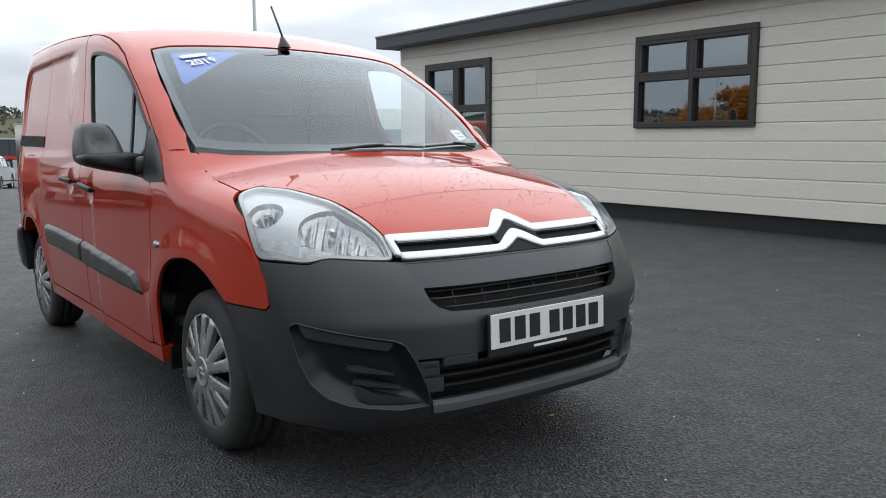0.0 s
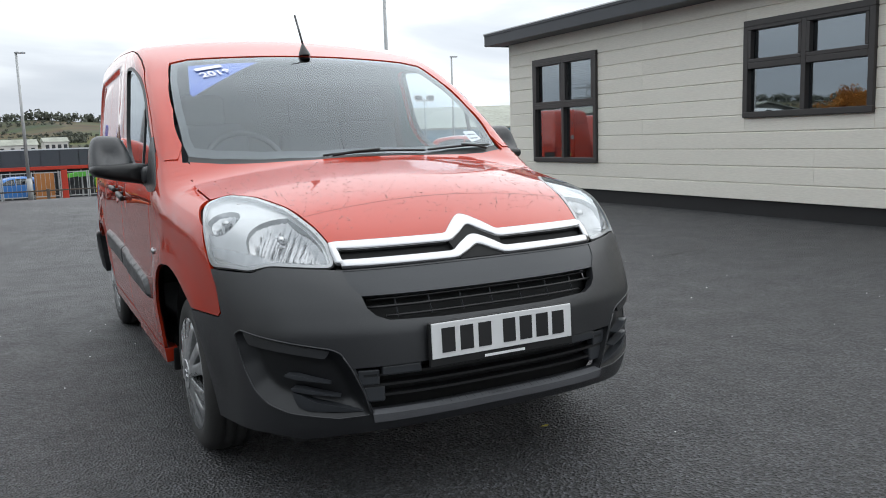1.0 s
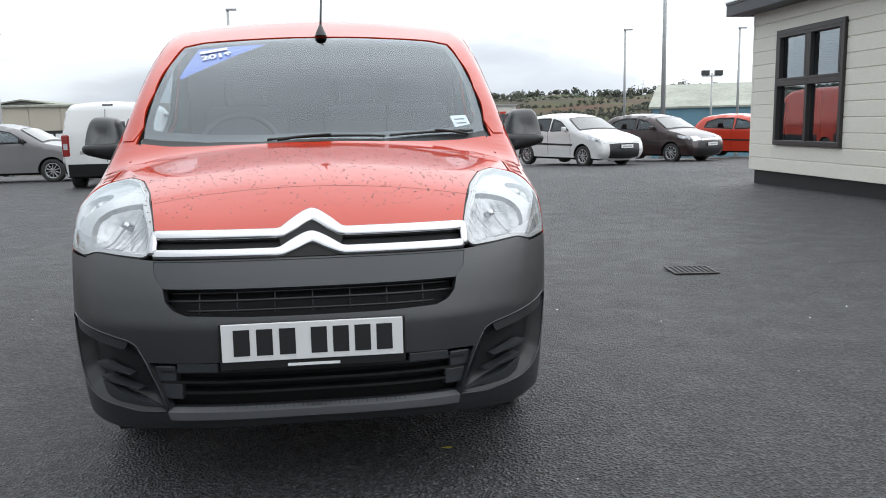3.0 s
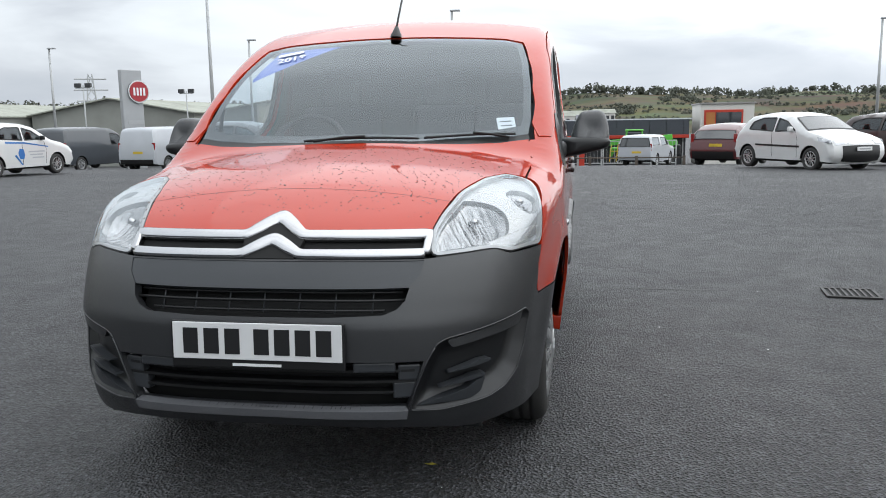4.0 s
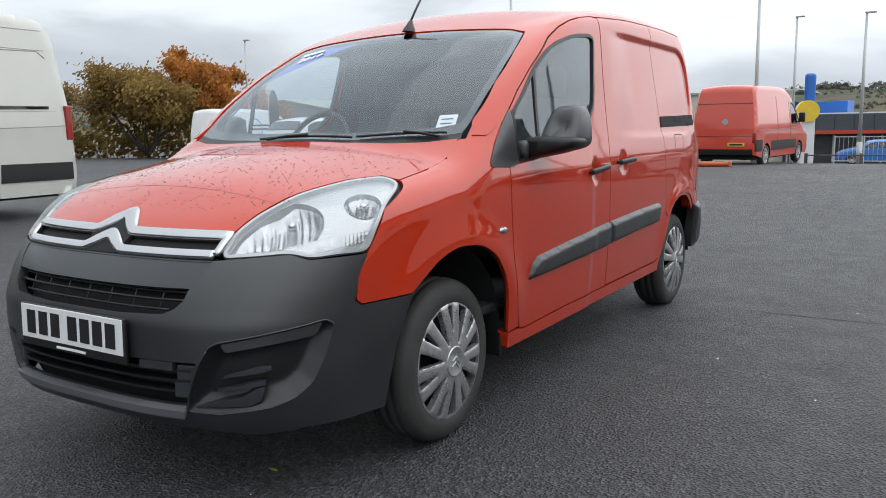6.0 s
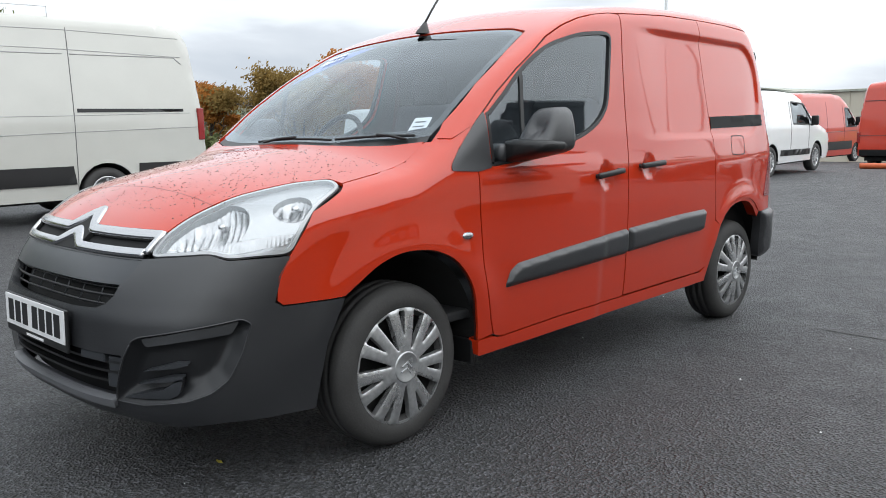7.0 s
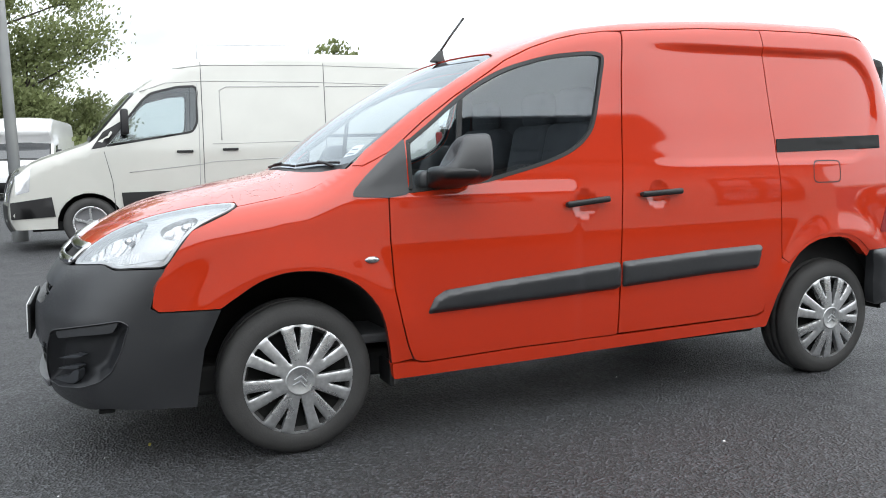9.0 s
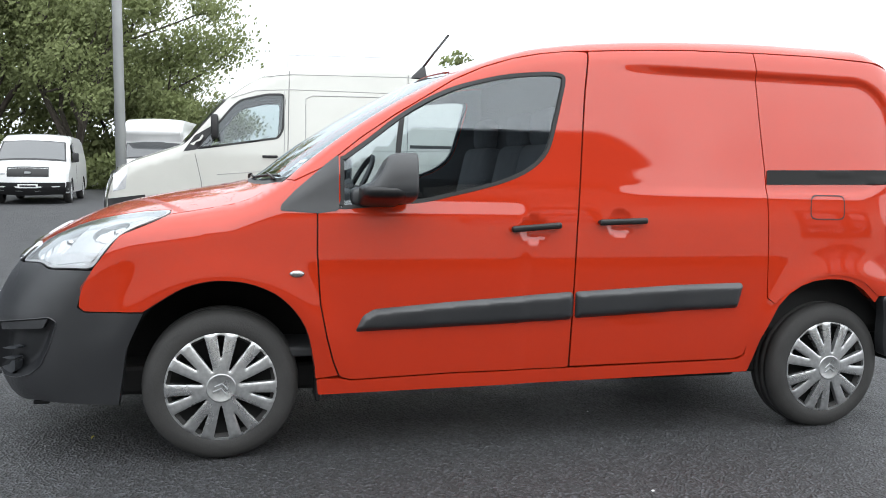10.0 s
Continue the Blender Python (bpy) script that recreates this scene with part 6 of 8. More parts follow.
SEAM_GREY = shader("van_panel_gap", (0.10, 0.10, 0.098), 0.6)
# shade of pressings, put into a grey darker than the paint
SHADE_LINE = shader("pressing_shade", (0.34, 0.34, 0.33), 0.5)
vehicle("white_van", "tall creamy white panel van with black side mouldings", "van",
        [(0.06, 0.30), (0.0, 0.42), (0.02, 0.72), (0.12, 1.02), (0.30, 1.16), (1.05, 1.42), (1.62, 2.06), (1.90, 2.28), (2.30, 2.50), (2.75, 2.60), (3.4, 2.66), (5.5, 2.66), (5.90, 2.60), (6.02, 2.40), (6.12, 1.40), (6.16, 0.55), (6.12, 0.30)],
        2.02, (0.97, 4.63), 0.345, CREAM_PAINT, 1.25, 0.17,
        [rounded([(1.22, 1.37), (1.26, 1.42), (1.72, 1.98), (1.84, 2.08), (2.20, 2.17), (2.44, 2.18), (2.46, 2.10), (2.43, 1.66), (2.36, 1.54)], 0.05)],
        ((1.02, 1.43), (1.64, 2.07)), None, (-9.02, 1.21), 0, steel=True, spokes=5, glass=pane_shader("van_cab_glass", (0.62, 0.68, 0.68)),
        front=((0.30, 0.62, -0.85, 0.85, BLACK_PLASTIC, "bumper"), (0.70, 0.98, -0.55, 0.55, BLACK_PLASTIC, "grille"), (0.66, 1.06, 0.62, 0.90, HEAD_LENS, "headlamp")),
        bands=(([(0.02, 0.44), (0.02, 0.66), (0.52, 0.72), (0.55, 0.46)], BLACK_PLASTIC, 0.012, "bumper_corner"),
               ([(1.40, 0.49), (1.38, 0.74), (4.18, 0.73), (4.21, 0.49)], BLACK_PLASTIC, 0.016, "side_moulding"),
               ([(5.06, 0.49), (5.08, 0.73), (6.06, 0.72), (6.06, 0.49)], BLACK_PLASTIC, 0.016, "side_moulding"),
               ([(1.04, 1.33), (1.22, 1.36), (1.50, 1.74), (1.20, 1.56)], BLACK_PLASTIC, 0.004, "mirror_sail"),
               ([(0.10, 0.76), (0.10, 1.0), (0.30, 1.12), (0.26, 0.80)], HEAD_LENS, 0.006, "headlamp_corner")),
        seams=(), extra=tall_van_extra, mirror=(1.48, 1.62, 0.20, 0.34), edge=0.06, crown=0.06)


# small white van, tail towards the red one
def small_van_extra(thing, sh):
    sh.seam([(2.62, 0.45), (2.60, 1.0), (2.62, 1.62)])
    sh.seam([(1.50, 0.45), (1.46, 1.0), (1.55, 1.55)])
    v, f = tube([(0.0, 4.446, 0.60), (0.0, 4.420, 1.2), (0.0, 4.318, 1.70)], 0.007, 5)
    mesh_object("door_gap", v, f, SEAM_GREY, thing)
    part("door_handle", box((0.16, 0.03, 0.04), (0.14, 4.436, 1.03), 0.01), BLACK_PLASTIC, thing)
    # raised grey block stands in for the recess and its shade
    part("number_plate_recess", box((0.42, 0.015, 0.07), (0.33, 4.438, 0.80), 0.01), SHADE_LINE, thing)
    part("roof_lamp", box((0.22, 0.03, 0.03), (-0.05, 4.275, 1.79), 0.01), BLACK_PLASTIC, thing)
    for s in (1, -1):
        lamp = part("tail_lamp", box((0.155, 0.10, 0.46), (s * 0.822, 4.392, 0.95), 0.03, 2), LENS_RED, thing)
        part("reversing_lens", box((0.09, 0.02, 0.13), (s * 0.822, 4.437, 0.93), 0.008, 2), HEAD_LENS, lamp)
    part("badge", box((0.10, 0.015, 0.09), (-0.42, 4.432, 1.02), 0.02, 2), LAMP_GREY, thing)


SMALL_VAN = dict(body=[(0.10, 0.28), (0.0, 0.45), (0.05, 0.85), (0.35, 1.02), (0.95, 1.15), (1.75, 1.70), (2.1, 1.80), (2.9, 1.84), (4.0, 1.82), (4.28, 1.76), (4.40, 1.2), (4.43, 0.6), (4.40, 0.30)],
                 width=1.84, wheels=(0.90, 3.69), radius=0.33, belt=1.0, draw=0.14)
vehicle("small_white_van", "white compact van with black bumper, rear doors towards the yard", "van", SMALL_VAN["body"], 1.84, (0.90, 3.69), 0.33, WHITE_PAINT, 1.0, 0.14,
        [rounded([(1.15, 1.10), (1.72, 1.58), (2.52, 1.62), (2.50, 1.12)], 0.06)], ((0.97, 1.165), (1.73, 1.685)), None, (-5.12, 16.8), 181.5,
        back=((0.30, 0.56, -0.80, 0.80, BLACK_PLASTIC, "bumper"),), front=((0.30, 0.55, -0.75, 0.75, BLACK_PLASTIC, "bumper"), (0.78, 0.92, 0.45, 0.80, HEAD_LENS, "headlamp")),
        bands=(([(3.98, 0.36), (3.98, 0.60), (4.41, 0.60), (4.41, 0.36)], BLACK_PLASTIC, 0.012, "bumper_corner"), ([(1.4, 0.42), (1.4, 0.55), (3.2, 0.57), (3.2, 0.44)], BLACK_PLASTIC, 0.012, "side_moulding"), ([(2.75, 1.18), (2.75, 1.60), (3.95, 1.58), (3.98, 1.16)], WHITE_PAINT, 0.004, "pressed_panel")),
        extra=small_van_extra, steel=True, mirror=(1.35, 1.15, 0.16, 0.22))


# two red delivery vans
def big_van_extra(thing, sh):
    sh.seam([(2.05, 0.5), (2.05, 1.2), (2.12, 2.1)])
    sh.seam([(3.35, 0.5), (3.35, 1.2), (3.38, 2.2)])
    sh.seam([(0.9, 1.17), (5.3, 1.12)], CRIMSON_PAINT, 0.012)
    v, f = tube([(-0.85, 5.360, 1.98), (0.85, 5.360, 1.98)], 0.012, 5)
    mesh_object("door_gap", v, f, CRIMSON_PAINT, thing)
    v, f = tube([(-0.92, 5.443, 0.98), (0.92, 5.443, 0.98)], 0.010, 5)
    mesh_object("door_gap", v, f, CRIMSON_PAINT, thing)
    part("badge", rod((-0.05, 5.40, 1.42), (-0.05, 5.43, 1.42), 0.09, sides=20), LAMP_GREY, thing)
    part("number_plate", box((0.52, 0.02, 0.11), (-0.42, 5.462, 0.72), 0.004), YELLOW_PLATE, thing)
    part("plate_bar", box((0.40, 0.004, 0.05), (-0.42, 5.474, 0.72)), INK, thing)
    for s in (1, -1):
        part("tail_lamp", box((0.10, 0.10, 0.32), (s * 0.95, 5.40, 0.92), 0.02), LENS_RED, thing)


for place, heading in (((-3.8, 26.3), 173.5), ((-8.5, 29.2), 174)):
    vehicle("red_delivery_van", "tall red delivery van, tail towards the yard", "van",
            [(0.10, 0.28), (0.0, 0.45), (0.05, 0.95), (0.70, 1.30), (1.65, 2.15), (2.1, 2.42), (2.8, 2.50), (5.1, 2.50), (5.30, 2.40), (5.42, 1.2), (5.45, 0.55), (5.42, 0.40)], 2.03, (0.95, 4.40), 0.34, RED_PAINT2, 1.2, 0.16,
            [rounded([(0.95, 1.32), (1.62, 1.98), (1.95, 2.02), (1.95, 1.30)], 0.06)], ((0.72, 1.32), (1.63, 2.13)), None, place, heading, group="red delivery vans",
            back=((0.40, 0.58, -0.92, 0.92, BLACK_PLASTIC, "bumper"),), front=((0.30, 0.6, -0.85, 0.85, BLACK_PLASTIC, "bumper"),), extra=big_van_extra, steel=True, mirror=(1.15, 1.45, 0.2, 0.32),
            bands=(([(1.4, 0.50), (1.4, 0.80), (3.95, 0.80), (3.95, 0.50)], BLACK_PLASTIC, 0.014, "side_moulding"), ([(4.85, 0.50), (4.85, 0.86), (5.42, 0.86), (5.42, 0.50)], BLACK_PLASTIC, 0.014, "side_moulding")))

# cars in the row behind
HATCH = [(0.12, 0.24), (0.0, 0.38), (0.03, 0.64), (0.15, 0.80), (0.55, 0.93), (0.98, 1.01), (1.60, 1.385), (2.05, 1.485), (2.75, 1.50), (3.38, 1.43), (3.66, 1.12), (3.86, 0.88), (3.95, 0.58), (3.90, 0.26)]
HATCH_SCREEN, HATCH_REAR = ((1.00, 1.022), (1.585, 1.376)), ((3.41, 1.40), (3.645, 1.135))
HATCH_WINDOWS = [rounded([(1.36, 1.04), (1.76, 1.29), (2.14, 1.385), (2.17, 1.02)], 0.035), rounded([(2.24, 1.02), (2.225, 1.395), (2.80, 1.39), (3.18, 1.28), (3.28, 1.08)], 0.045)]


def hatchback_extra(dark_grille):
    def make(thing, sh):
        sh.seam([(1.30, 0.34), (1.28, 0.8), (1.36, 1.02)])
        sh.seam([(2.28, 0.34), (2.28, 1.02)])
        part("number_plate", box((0.46, 0.02, 0.10), (0, -0.145, 0.58), 0.004), PLATE_WHITE, thing)
        part("plate_bar", box((0.34, 0.004, 0.035), (0, -0.157, 0.58)), LAMP_GREY, thing)
        for s in (1, -1):
            part("tail_lamp", box((0.14, 0.16, 0.18), (s * 0.68, 3.78, 0.92), 0.03), LENS_RED, thing)
    return make


for label, place, heading, coat in (("white hatchback with a black grille", (6.85, 20.8), 27, WHITE_PAINT), ("dark brown hatchback with a chrome-edged grille", (10.1, 22.6), 31, BROWN_PAINT), ("bright red hatchback in the far row", (14.0, 24.0), 42, RED_CAR_PAINT)):
    vehicle("hatchback", label, "car", HATCH, 1.72, (0.80, 3.31), 0.305, coat, 0.98, 0.17, HATCH_WINDOWS, HATCH_SCREEN, HATCH_REAR, place, heading, group="cars in the far row",
            front=((0.30, 0.64, -0.58, 0.58, BLACK_PLASTIC, "grille"), (0.66, 0.80, 0.42, 0.74, HEAD_LENS, "headlamp"), (0.64, 0.70, -0.40, 0.40, CHROME, "grille_bar")),
            bands=(([(1.2, 0.60), (1.2, 0.65), (2.95, 0.68), (2.95, 0.63)], BLACK_PLASTIC, 0.010, "side_moulding"), ([(0.10, 0.72), (0.13, 0.80), (0.55, 0.88), (0.50, 0.78)], HEAD_LENS, 0.006, "headlamp_corner")),
            extra=hatchback_extra(True), spokes=10, mirror=(1.48, 1.06, 0.14, 0.13), roofing=coat)


def tail_plate(y, z, lamps=True):
    def make(thing, sh):
        part("number_plate", box((0.50, 0.02, 0.11), (-0.1, y, z), 0.004), YELLOW_PLATE, thing)
        for s in (1, -1) if lamps else ():
            part("tail_lamp", box((0.14, 0.10, 0.36), (s * (sh.width - 0.10), y - 0.10, z + 0.26), 0.02), LENS_RED, thing)
    return make


SUV = [(0.12, 0.30), (0.0, 0.5), (0.05, 0.95), (0.95, 1.12), (1.75, 1.55), (2.4, 1.64), (3.5, 1.60), (4.05, 1.40), (4.35, 1.05), (4.45, 0.6), (4.38, 0.34)]
SUV_WINDOWS = [rounded([(1.35, 1.14), (1.85, 1.46), (2.3, 1.53), (2.32, 1.12)], 0.05), rounded([(2.40, 1.12), (2.40, 1.54), (3.4, 1.50), (3.9, 1.20)], 0.06)]
vehicle("red_suv", "dark red family car seen from behind", "car", SUV, 1.86, (0.88, 3.55), 0.35, CRIMSON_PAINT, 1.05, 0.18, SUV_WINDOWS, ((0.98, 1.14), (1.73, 1.54)), ((4.06, 1.39), (4.34, 1.06)), (6.65, 31.2), 152, extra=tail_plate(4.415, 0.85),
        back=((0.34, 0.62, -0.8, 0.8, BLACK_PLASTIC, "bumper"),), mirror=(1.45, 1.15, 0.16, 0.15))
vehicle("silver_pickup", "silver pickup with a hard rear canopy", "car", [(0.12, 0.40), (0.0, 0.6), (0.05, 1.0), (1.2, 1.12), (1.9, 1.62), (2.4, 1.70), (4.8, 1.70), (5.1, 1.60), (5.2, 1.1), (5.22, 0.6), (5.15, 0.45)], 1.80, (0.95, 3.95), 0.36, SILVER_PAINT, 1.1, 0.14,
        [rounded([(1.5, 1.15), (2.0, 1.56), (3.1, 1.60), (3.1, 1.15)], 0.05), rounded([(3.5, 1.2), (3.5, 1.60), (4.9, 1.60), (5.0, 1.2)], 0.05)], ((1.22, 1.13), (1.88, 1.61)), ((5.10, 1.59), (5.195, 1.12)), (4.1, 42.5), 162, extra=tail_plate(5.225, 0.85))
vehicle("blue_car", "bright blue hatchback beyond the rail", "car", HATCH, 1.72, (0.80, 3.31), 0.305, BLUE_PAINT, 0.98, 0.17, HATCH_WINDOWS, HATCH_SCREEN, HATCH_REAR, (-2.6, 54.0), -80)


# parked vans across the yard, tails towards it
PANEL_VAN = [(0.10, 0.30), (0.0, 0.5), (0.05, 0.95), (0.55, 1.15), (1.35, 1.75), (1.8, 1.92), (2.5, 1.96), (4.6, 1.94), (4.85, 1.84), (4.95, 1.2), (4.98, 0.6), (4.95, 0.36)]
PANEL_WINDOWS = [rounded([(0.85, 1.18), (1.40, 1.66), (1.95, 1.70), (1.95, 1.16)], 0.06)]
for label, place, heading, coat in (("slate grey panel van", (-22.4, 31.6), 174, GREY_PAINT), ("silver-grey panel van", (-18.6, 32.4), 174, SILVER_PAINT), ("white panel van", (-14.6, 33.0), 174, WHITE_PAINT)):
    vehicle("panel_van", label + ", tail towards the yard", "van", PANEL_VAN, 1.95, (0.95, 4.0), 0.33, coat, 1.1, 0.14, PANEL_WINDOWS, ((0.58, 1.17), (1.33, 1.73)), None, place, heading, group="vans across the yard",
            back=((0.36, 0.56, -0.85, 0.85, BLACK_PLASTIC, "bumper"),), extra=tail_plate(4.995, 0.86), steel=True, mirror=(1.05, 1.25, 0.18, 0.26))


# white electric hatchback with blue lettering
def livery_extra(thing, sh):
    hatchback_extra(True)(thing, sh)
    sh.side("blue_sweep", [(2.95, 0.98), (2.2, 0.96), (1.2, 0.84), (1.2, 0.87), (2.2, 1.01), (2.95, 1.04)], BLUE_PAINT, (), 0.006, 0.15)
    sh.side("blue_emblem", [(2.25, 0.50), (2.42, 0.52), (2.47, 0.70), (2.40, 0.82), (2.25, 0.80), (2.20, 0.64)], BLUE_PAINT, (), 0.007, 0.1)
    sh.side("blue_emblem", [(2.28, 0.34), (2.34, 0.34), (2.62, 0.62), (2.55, 0.64)], BLUE_PAINT, (), 0.007, 0.1)
    for k, (a, b) in enumerate(((1.35, 2.05), (1.45, 2.0), (1.4, 1.9))):
        sh.side("lettering_bar", [(a, 0.70 - 0.09 * k), (b, 0.70 - 0.09 * k), (b, 0.74 - 0.09 * k), (a, 0.74 - 0.09 * k)], SILVER_PAINT, (), 0.007, 0.2)
    part("tail_stripe", box((1.2, 0.05, 0.22), (0, 3.905, 0.86), 0.02), YELLOW_PLATE, thing)
    part("tail_stripe", box((1.25, 0.05, 0.10), (0, 3.925, 0.68), 0.02), LENS_RED, thing)


vehicle("electric_hatchback", "white hatchback with blue and yellow livery", "car", [(a, b * 1.04) for a, b in HATCH], 1.73, (0.80, 3.35), 0.31, WHITE_PAINT, 1.0, 0.17, [np.array(w) * np.array([1, 1.04]) for w in HATCH_WINDOWS], ((1.00, 1.063), (1.585, 1.431)), ((3.41, 1.456), (3.645, 1.18)), (-16.5, 18.8), 177,
        extra=livery_extra, spokes=10, mirror=(1.48, 1.1, 0.14, 0.13))


def logo_van_extra(thing, sh):
    tail_plate(5.455, 0.8)(thing, sh)
    ring = np.array([(3.3 + 0.45 * math.cos(a), 1.45 + 0.45 * math.sin(a)) for a in np.linspace(0, math.tau, 28, endpoint=False)])
    sh.side("logo_ring", ring, BLUE_PAINT, [(ring - [3.3, 1.45]) * 0.86 + [3.3, 1.45]], 0.006, 0.15)
    for k in range(2):
        sh.side("lettering_bar", [(2.4, 1.36 + 0.17 * k), (3.7, 1.36 + 0.17 * k), (3.7, 1.44 + 0.17 * k), (2.4, 1.44 + 0.17 * k)], INK, (), 0.008, 0.3)


vehicle("lettered_van", "white van with a round blue emblem and dark lettering", "van",
        [(0.10, 0.28), (0.0, 0.45), (0.05, 0.95), (0.70, 1.30), (1.55, 2.0), (2.0, 2.24), (2.8, 2.30), (5.1, 2.30), (5.30, 2.22), (5.42, 1.2), (5.45, 0.55), (5.42, 0.40)], 2.03, (0.95, 4.40), 0.34, WHITE_PAINT, 1.2, 0.16,
        [rounded([(0.95, 1.32), (1.55, 1.86), (1.95, 1.90), (1.95, 1.30)], 0.06)], ((0.72, 1.32), (1.53, 1.98)), None, (-26.2, 24.9), 180, extra=logo_van_extra, steel=True)


def medium_van_extra(thing, sh):
    part("number_plate", box((0.50, 0.02, 0.11), (0, -0.155, 0.50), 0.004), PLATE_WHITE, thing)
    part("plate_bar", box((0.40, 0.004, 0.05), (0, -0.167, 0.50)), INK, thing)
    part("badge", box((0.16, 0.02, 0.06), (0, -0.13, 0.87), 0.02), LAMP_GREY, thing)
    sh.seam([(2.1, 0.5), (2.05, 1.0), (2.1, 1.75)])


vehicle("front_facing_van", "white medium van with a black grille, nose towards the yard", "van", PANEL_VAN, 1.99, (0.95, 4.0), 0.34, WHITE_PAINT, 1.1, 0.14, PANEL_WINDOWS, ((0.58, 1.17), (1.33, 1.73)), None, (-22.7, -6.1), 95,
        front=((0.30, 0.60, -0.92, 0.92, BLACK_PLASTIC, "bumper"), (0.74, 0.98, -0.52, 0.52, BLACK_PLASTIC, "grille"), (0.80, 1.04, 0.56, 0.90, HEAD_LENS, "headlamp")), extra=medium_van_extra, mirror=(1.05, 1.25, 0.18, 0.26),
        bands=(([(0.02, 0.34), (0.02, 0.62), (0.50, 0.62), (0.52, 0.36)], BLACK_PLASTIC, 0.012, "bumper_corner"),))


def camper_extra(thing, sh):
    part("roof_window", box((1.0, 0.05, 0.34), (0, 0, 0), 0.03, m=Matrix.Translation((0, 0.86, 2.56)) @ Matrix.Rotation(radians(-35), 4, "X")), SKY_GLASS, thing)
    for s in (1, -1):
        part("cheek_panel", box((0.42, 0.05, 0.34), (0, 0, 0), 0.03, m=Matrix.Translation((s * 0.80, 0.88, 2.54)) @ Matrix.Rotation(radians(-35), 4, "X")), SILVER_PAINT, thing)


vehicle("motorhome", "white motorhome with an overcab roof window", "motorhome", [(0.10, 0.28), (0.0, 0.45), (0.05, 0.95), (0.55, 1.28), (1.05, 1.95), (0.62, 2.32), (0.95, 2.72), (1.4, 2.82), (6.3, 2.85), (6.5, 2.6), (6.55, 0.6), (6.5, 0.40)], 2.2, (0.95, 4.6), 0.34, WHITE_PAINT, 1.3, 0.05,
        [rounded([(1.15, 1.32), (1.5, 1.85), (1.9, 1.88), (1.9, 1.30)], 0.06)], ((0.57, 1.31), (1.03, 1.93)), None, (-30.6, -3.3), 85, extra=camper_extra,
        front=((0.30, 0.6, -0.85, 0.85, BLACK_PLASTIC, "bumper"), (0.80, 1.0, 0.5, 0.9, HEAD_LENS, "headlamp")), mirror=(1.15, 1.5, 0.2, 0.3))

# grey car half hidden beyond the small van
vehicle("grey_hatchback", "mid-grey hatchback parked side-on behind the van", "car", HATCH, 1.72, (0.80, 3.31), 0.305, MID_GREY_PAINT, 0.98, 0.17, HATCH_WINDOWS, HATCH_SCREEN, HATCH_REAR, (-8.85, 19.6), 90,
        spokes=10, mirror=(1.48, 1.06, 0.14, 0.13))


# ---- lamp columns, signs and rails ----
GALV = shader("galvanised_steel", (0.42, 0.43, 0.43), 0.5, 0.2, 0.1, 2.0)
TIMBER = shader("weathered_timber", (0.10, 0.085, 0.07), 0.85, 0.0, 0.3, 6.0)


def lamp_column(x, y, top, head=True, base=0.075, tip=0.045, twin=False):
    z = float(ground_height(x, y))
    col = tagged(new("lamp_column", None), "tall slim grey steel lighting column", "lamp post", "lighting columns")
    bm = rod((0, 0, 0), (0, 0, 0.9), base * 1.35, sides=14)
    bm = rod((0, 0, 0.9), (0, 0, top - z), base, tip, 14, bm)
    part("column", bm, GALV, col, smooth=True)
    if head:
        part("lantern", box((0.42, 0.16, 0.07), (0.14, 0, top - z - 0.02), 0.02), LAMP_GREY, col)
    if twin:
        for s in (-1, 1):
            part("floodlight", box((0.5, 0.25, 0.32), (s * 0.45, 0, top - z), 0.03), GREY_PLASTIC, col)
        part("cross_arm", box((1.3, 0.08, 0.08), (0, 0, top - z - 0.2), 0.01), GALV, col)
    col.matrix_basis = pose(x, y, z)


lamp_column(-1.4, 34.6, 5.15)
lamp_column(-4.65, 30.6, 5.75, base=0.09)
lamp_column(-5.07, 41.0, 5.9)
lamp_column(13.4, 35.6, 5.36)
lamp_column(14.9, 34.4, 9.5, False, 0.12, 0.07)
lamp_column(19.9, 37.0, 5.55)
lamp_column(-25.2, 33.4, 5.15)
lamp_column(-31.0, 29.5, 5.8)
lamp_column(-16.7, 33.3, 8.0, False, 0.10, 0.06)
lamp_column(-15.2, 34.4, 5.3)
lamp_column(-10.0, -1.95, 9.0, False, 0.085, 0.06)
lamp_column(23.5, 48.0, 3.9, twin=True, head=False)
lamp_column(-38.0, 55.0, 4.6, twin=True, head=False)
lamp_column(-33.0, 62.0, 4.3, twin=True, head=False)


# the rail stands beyond the parked cars only where the yard is open
def short_rail(x0, x1, y):
    rail = tagged(new("knee_rail", None), "low timber knee rail along the yard's edge", "fence")
    n = int((x1 - x0) / 1.5)
    for k in range(n + 1):
        x = x0 + (x1 - x0) * k / n
        part("post", box((0.11, 0.11, 0.40), (x, y, float(ground_height(x, y)) + 0.17), 0.01), TIMBER, rail)
    part("rail", box((x1 - x0, 0.04, 0.05), ((x0 + x1) / 2, y, float(ground_height(x0, y)) + 0.30), 0.01), TIMBER, rail)


short_rail(-2.6, 4.6, 29.5)
SIGN_GREY = shader("sign_grey", (0.36, 0.37, 0.38), 0.5, 0.0, 0.05, 2.0)
SIGN_RED = shader("sign_red", (0.36, 0.02, 0.03), 0.4)
SIGN_BLUE = shader("sign_blue", (0.012, 0.11, 0.42), 0.45, 0.0, 0.06, 1.0)
SIGN_YELLOW = shader("sign_yellow", (0.62, 0.44, 0.03), 0.45)


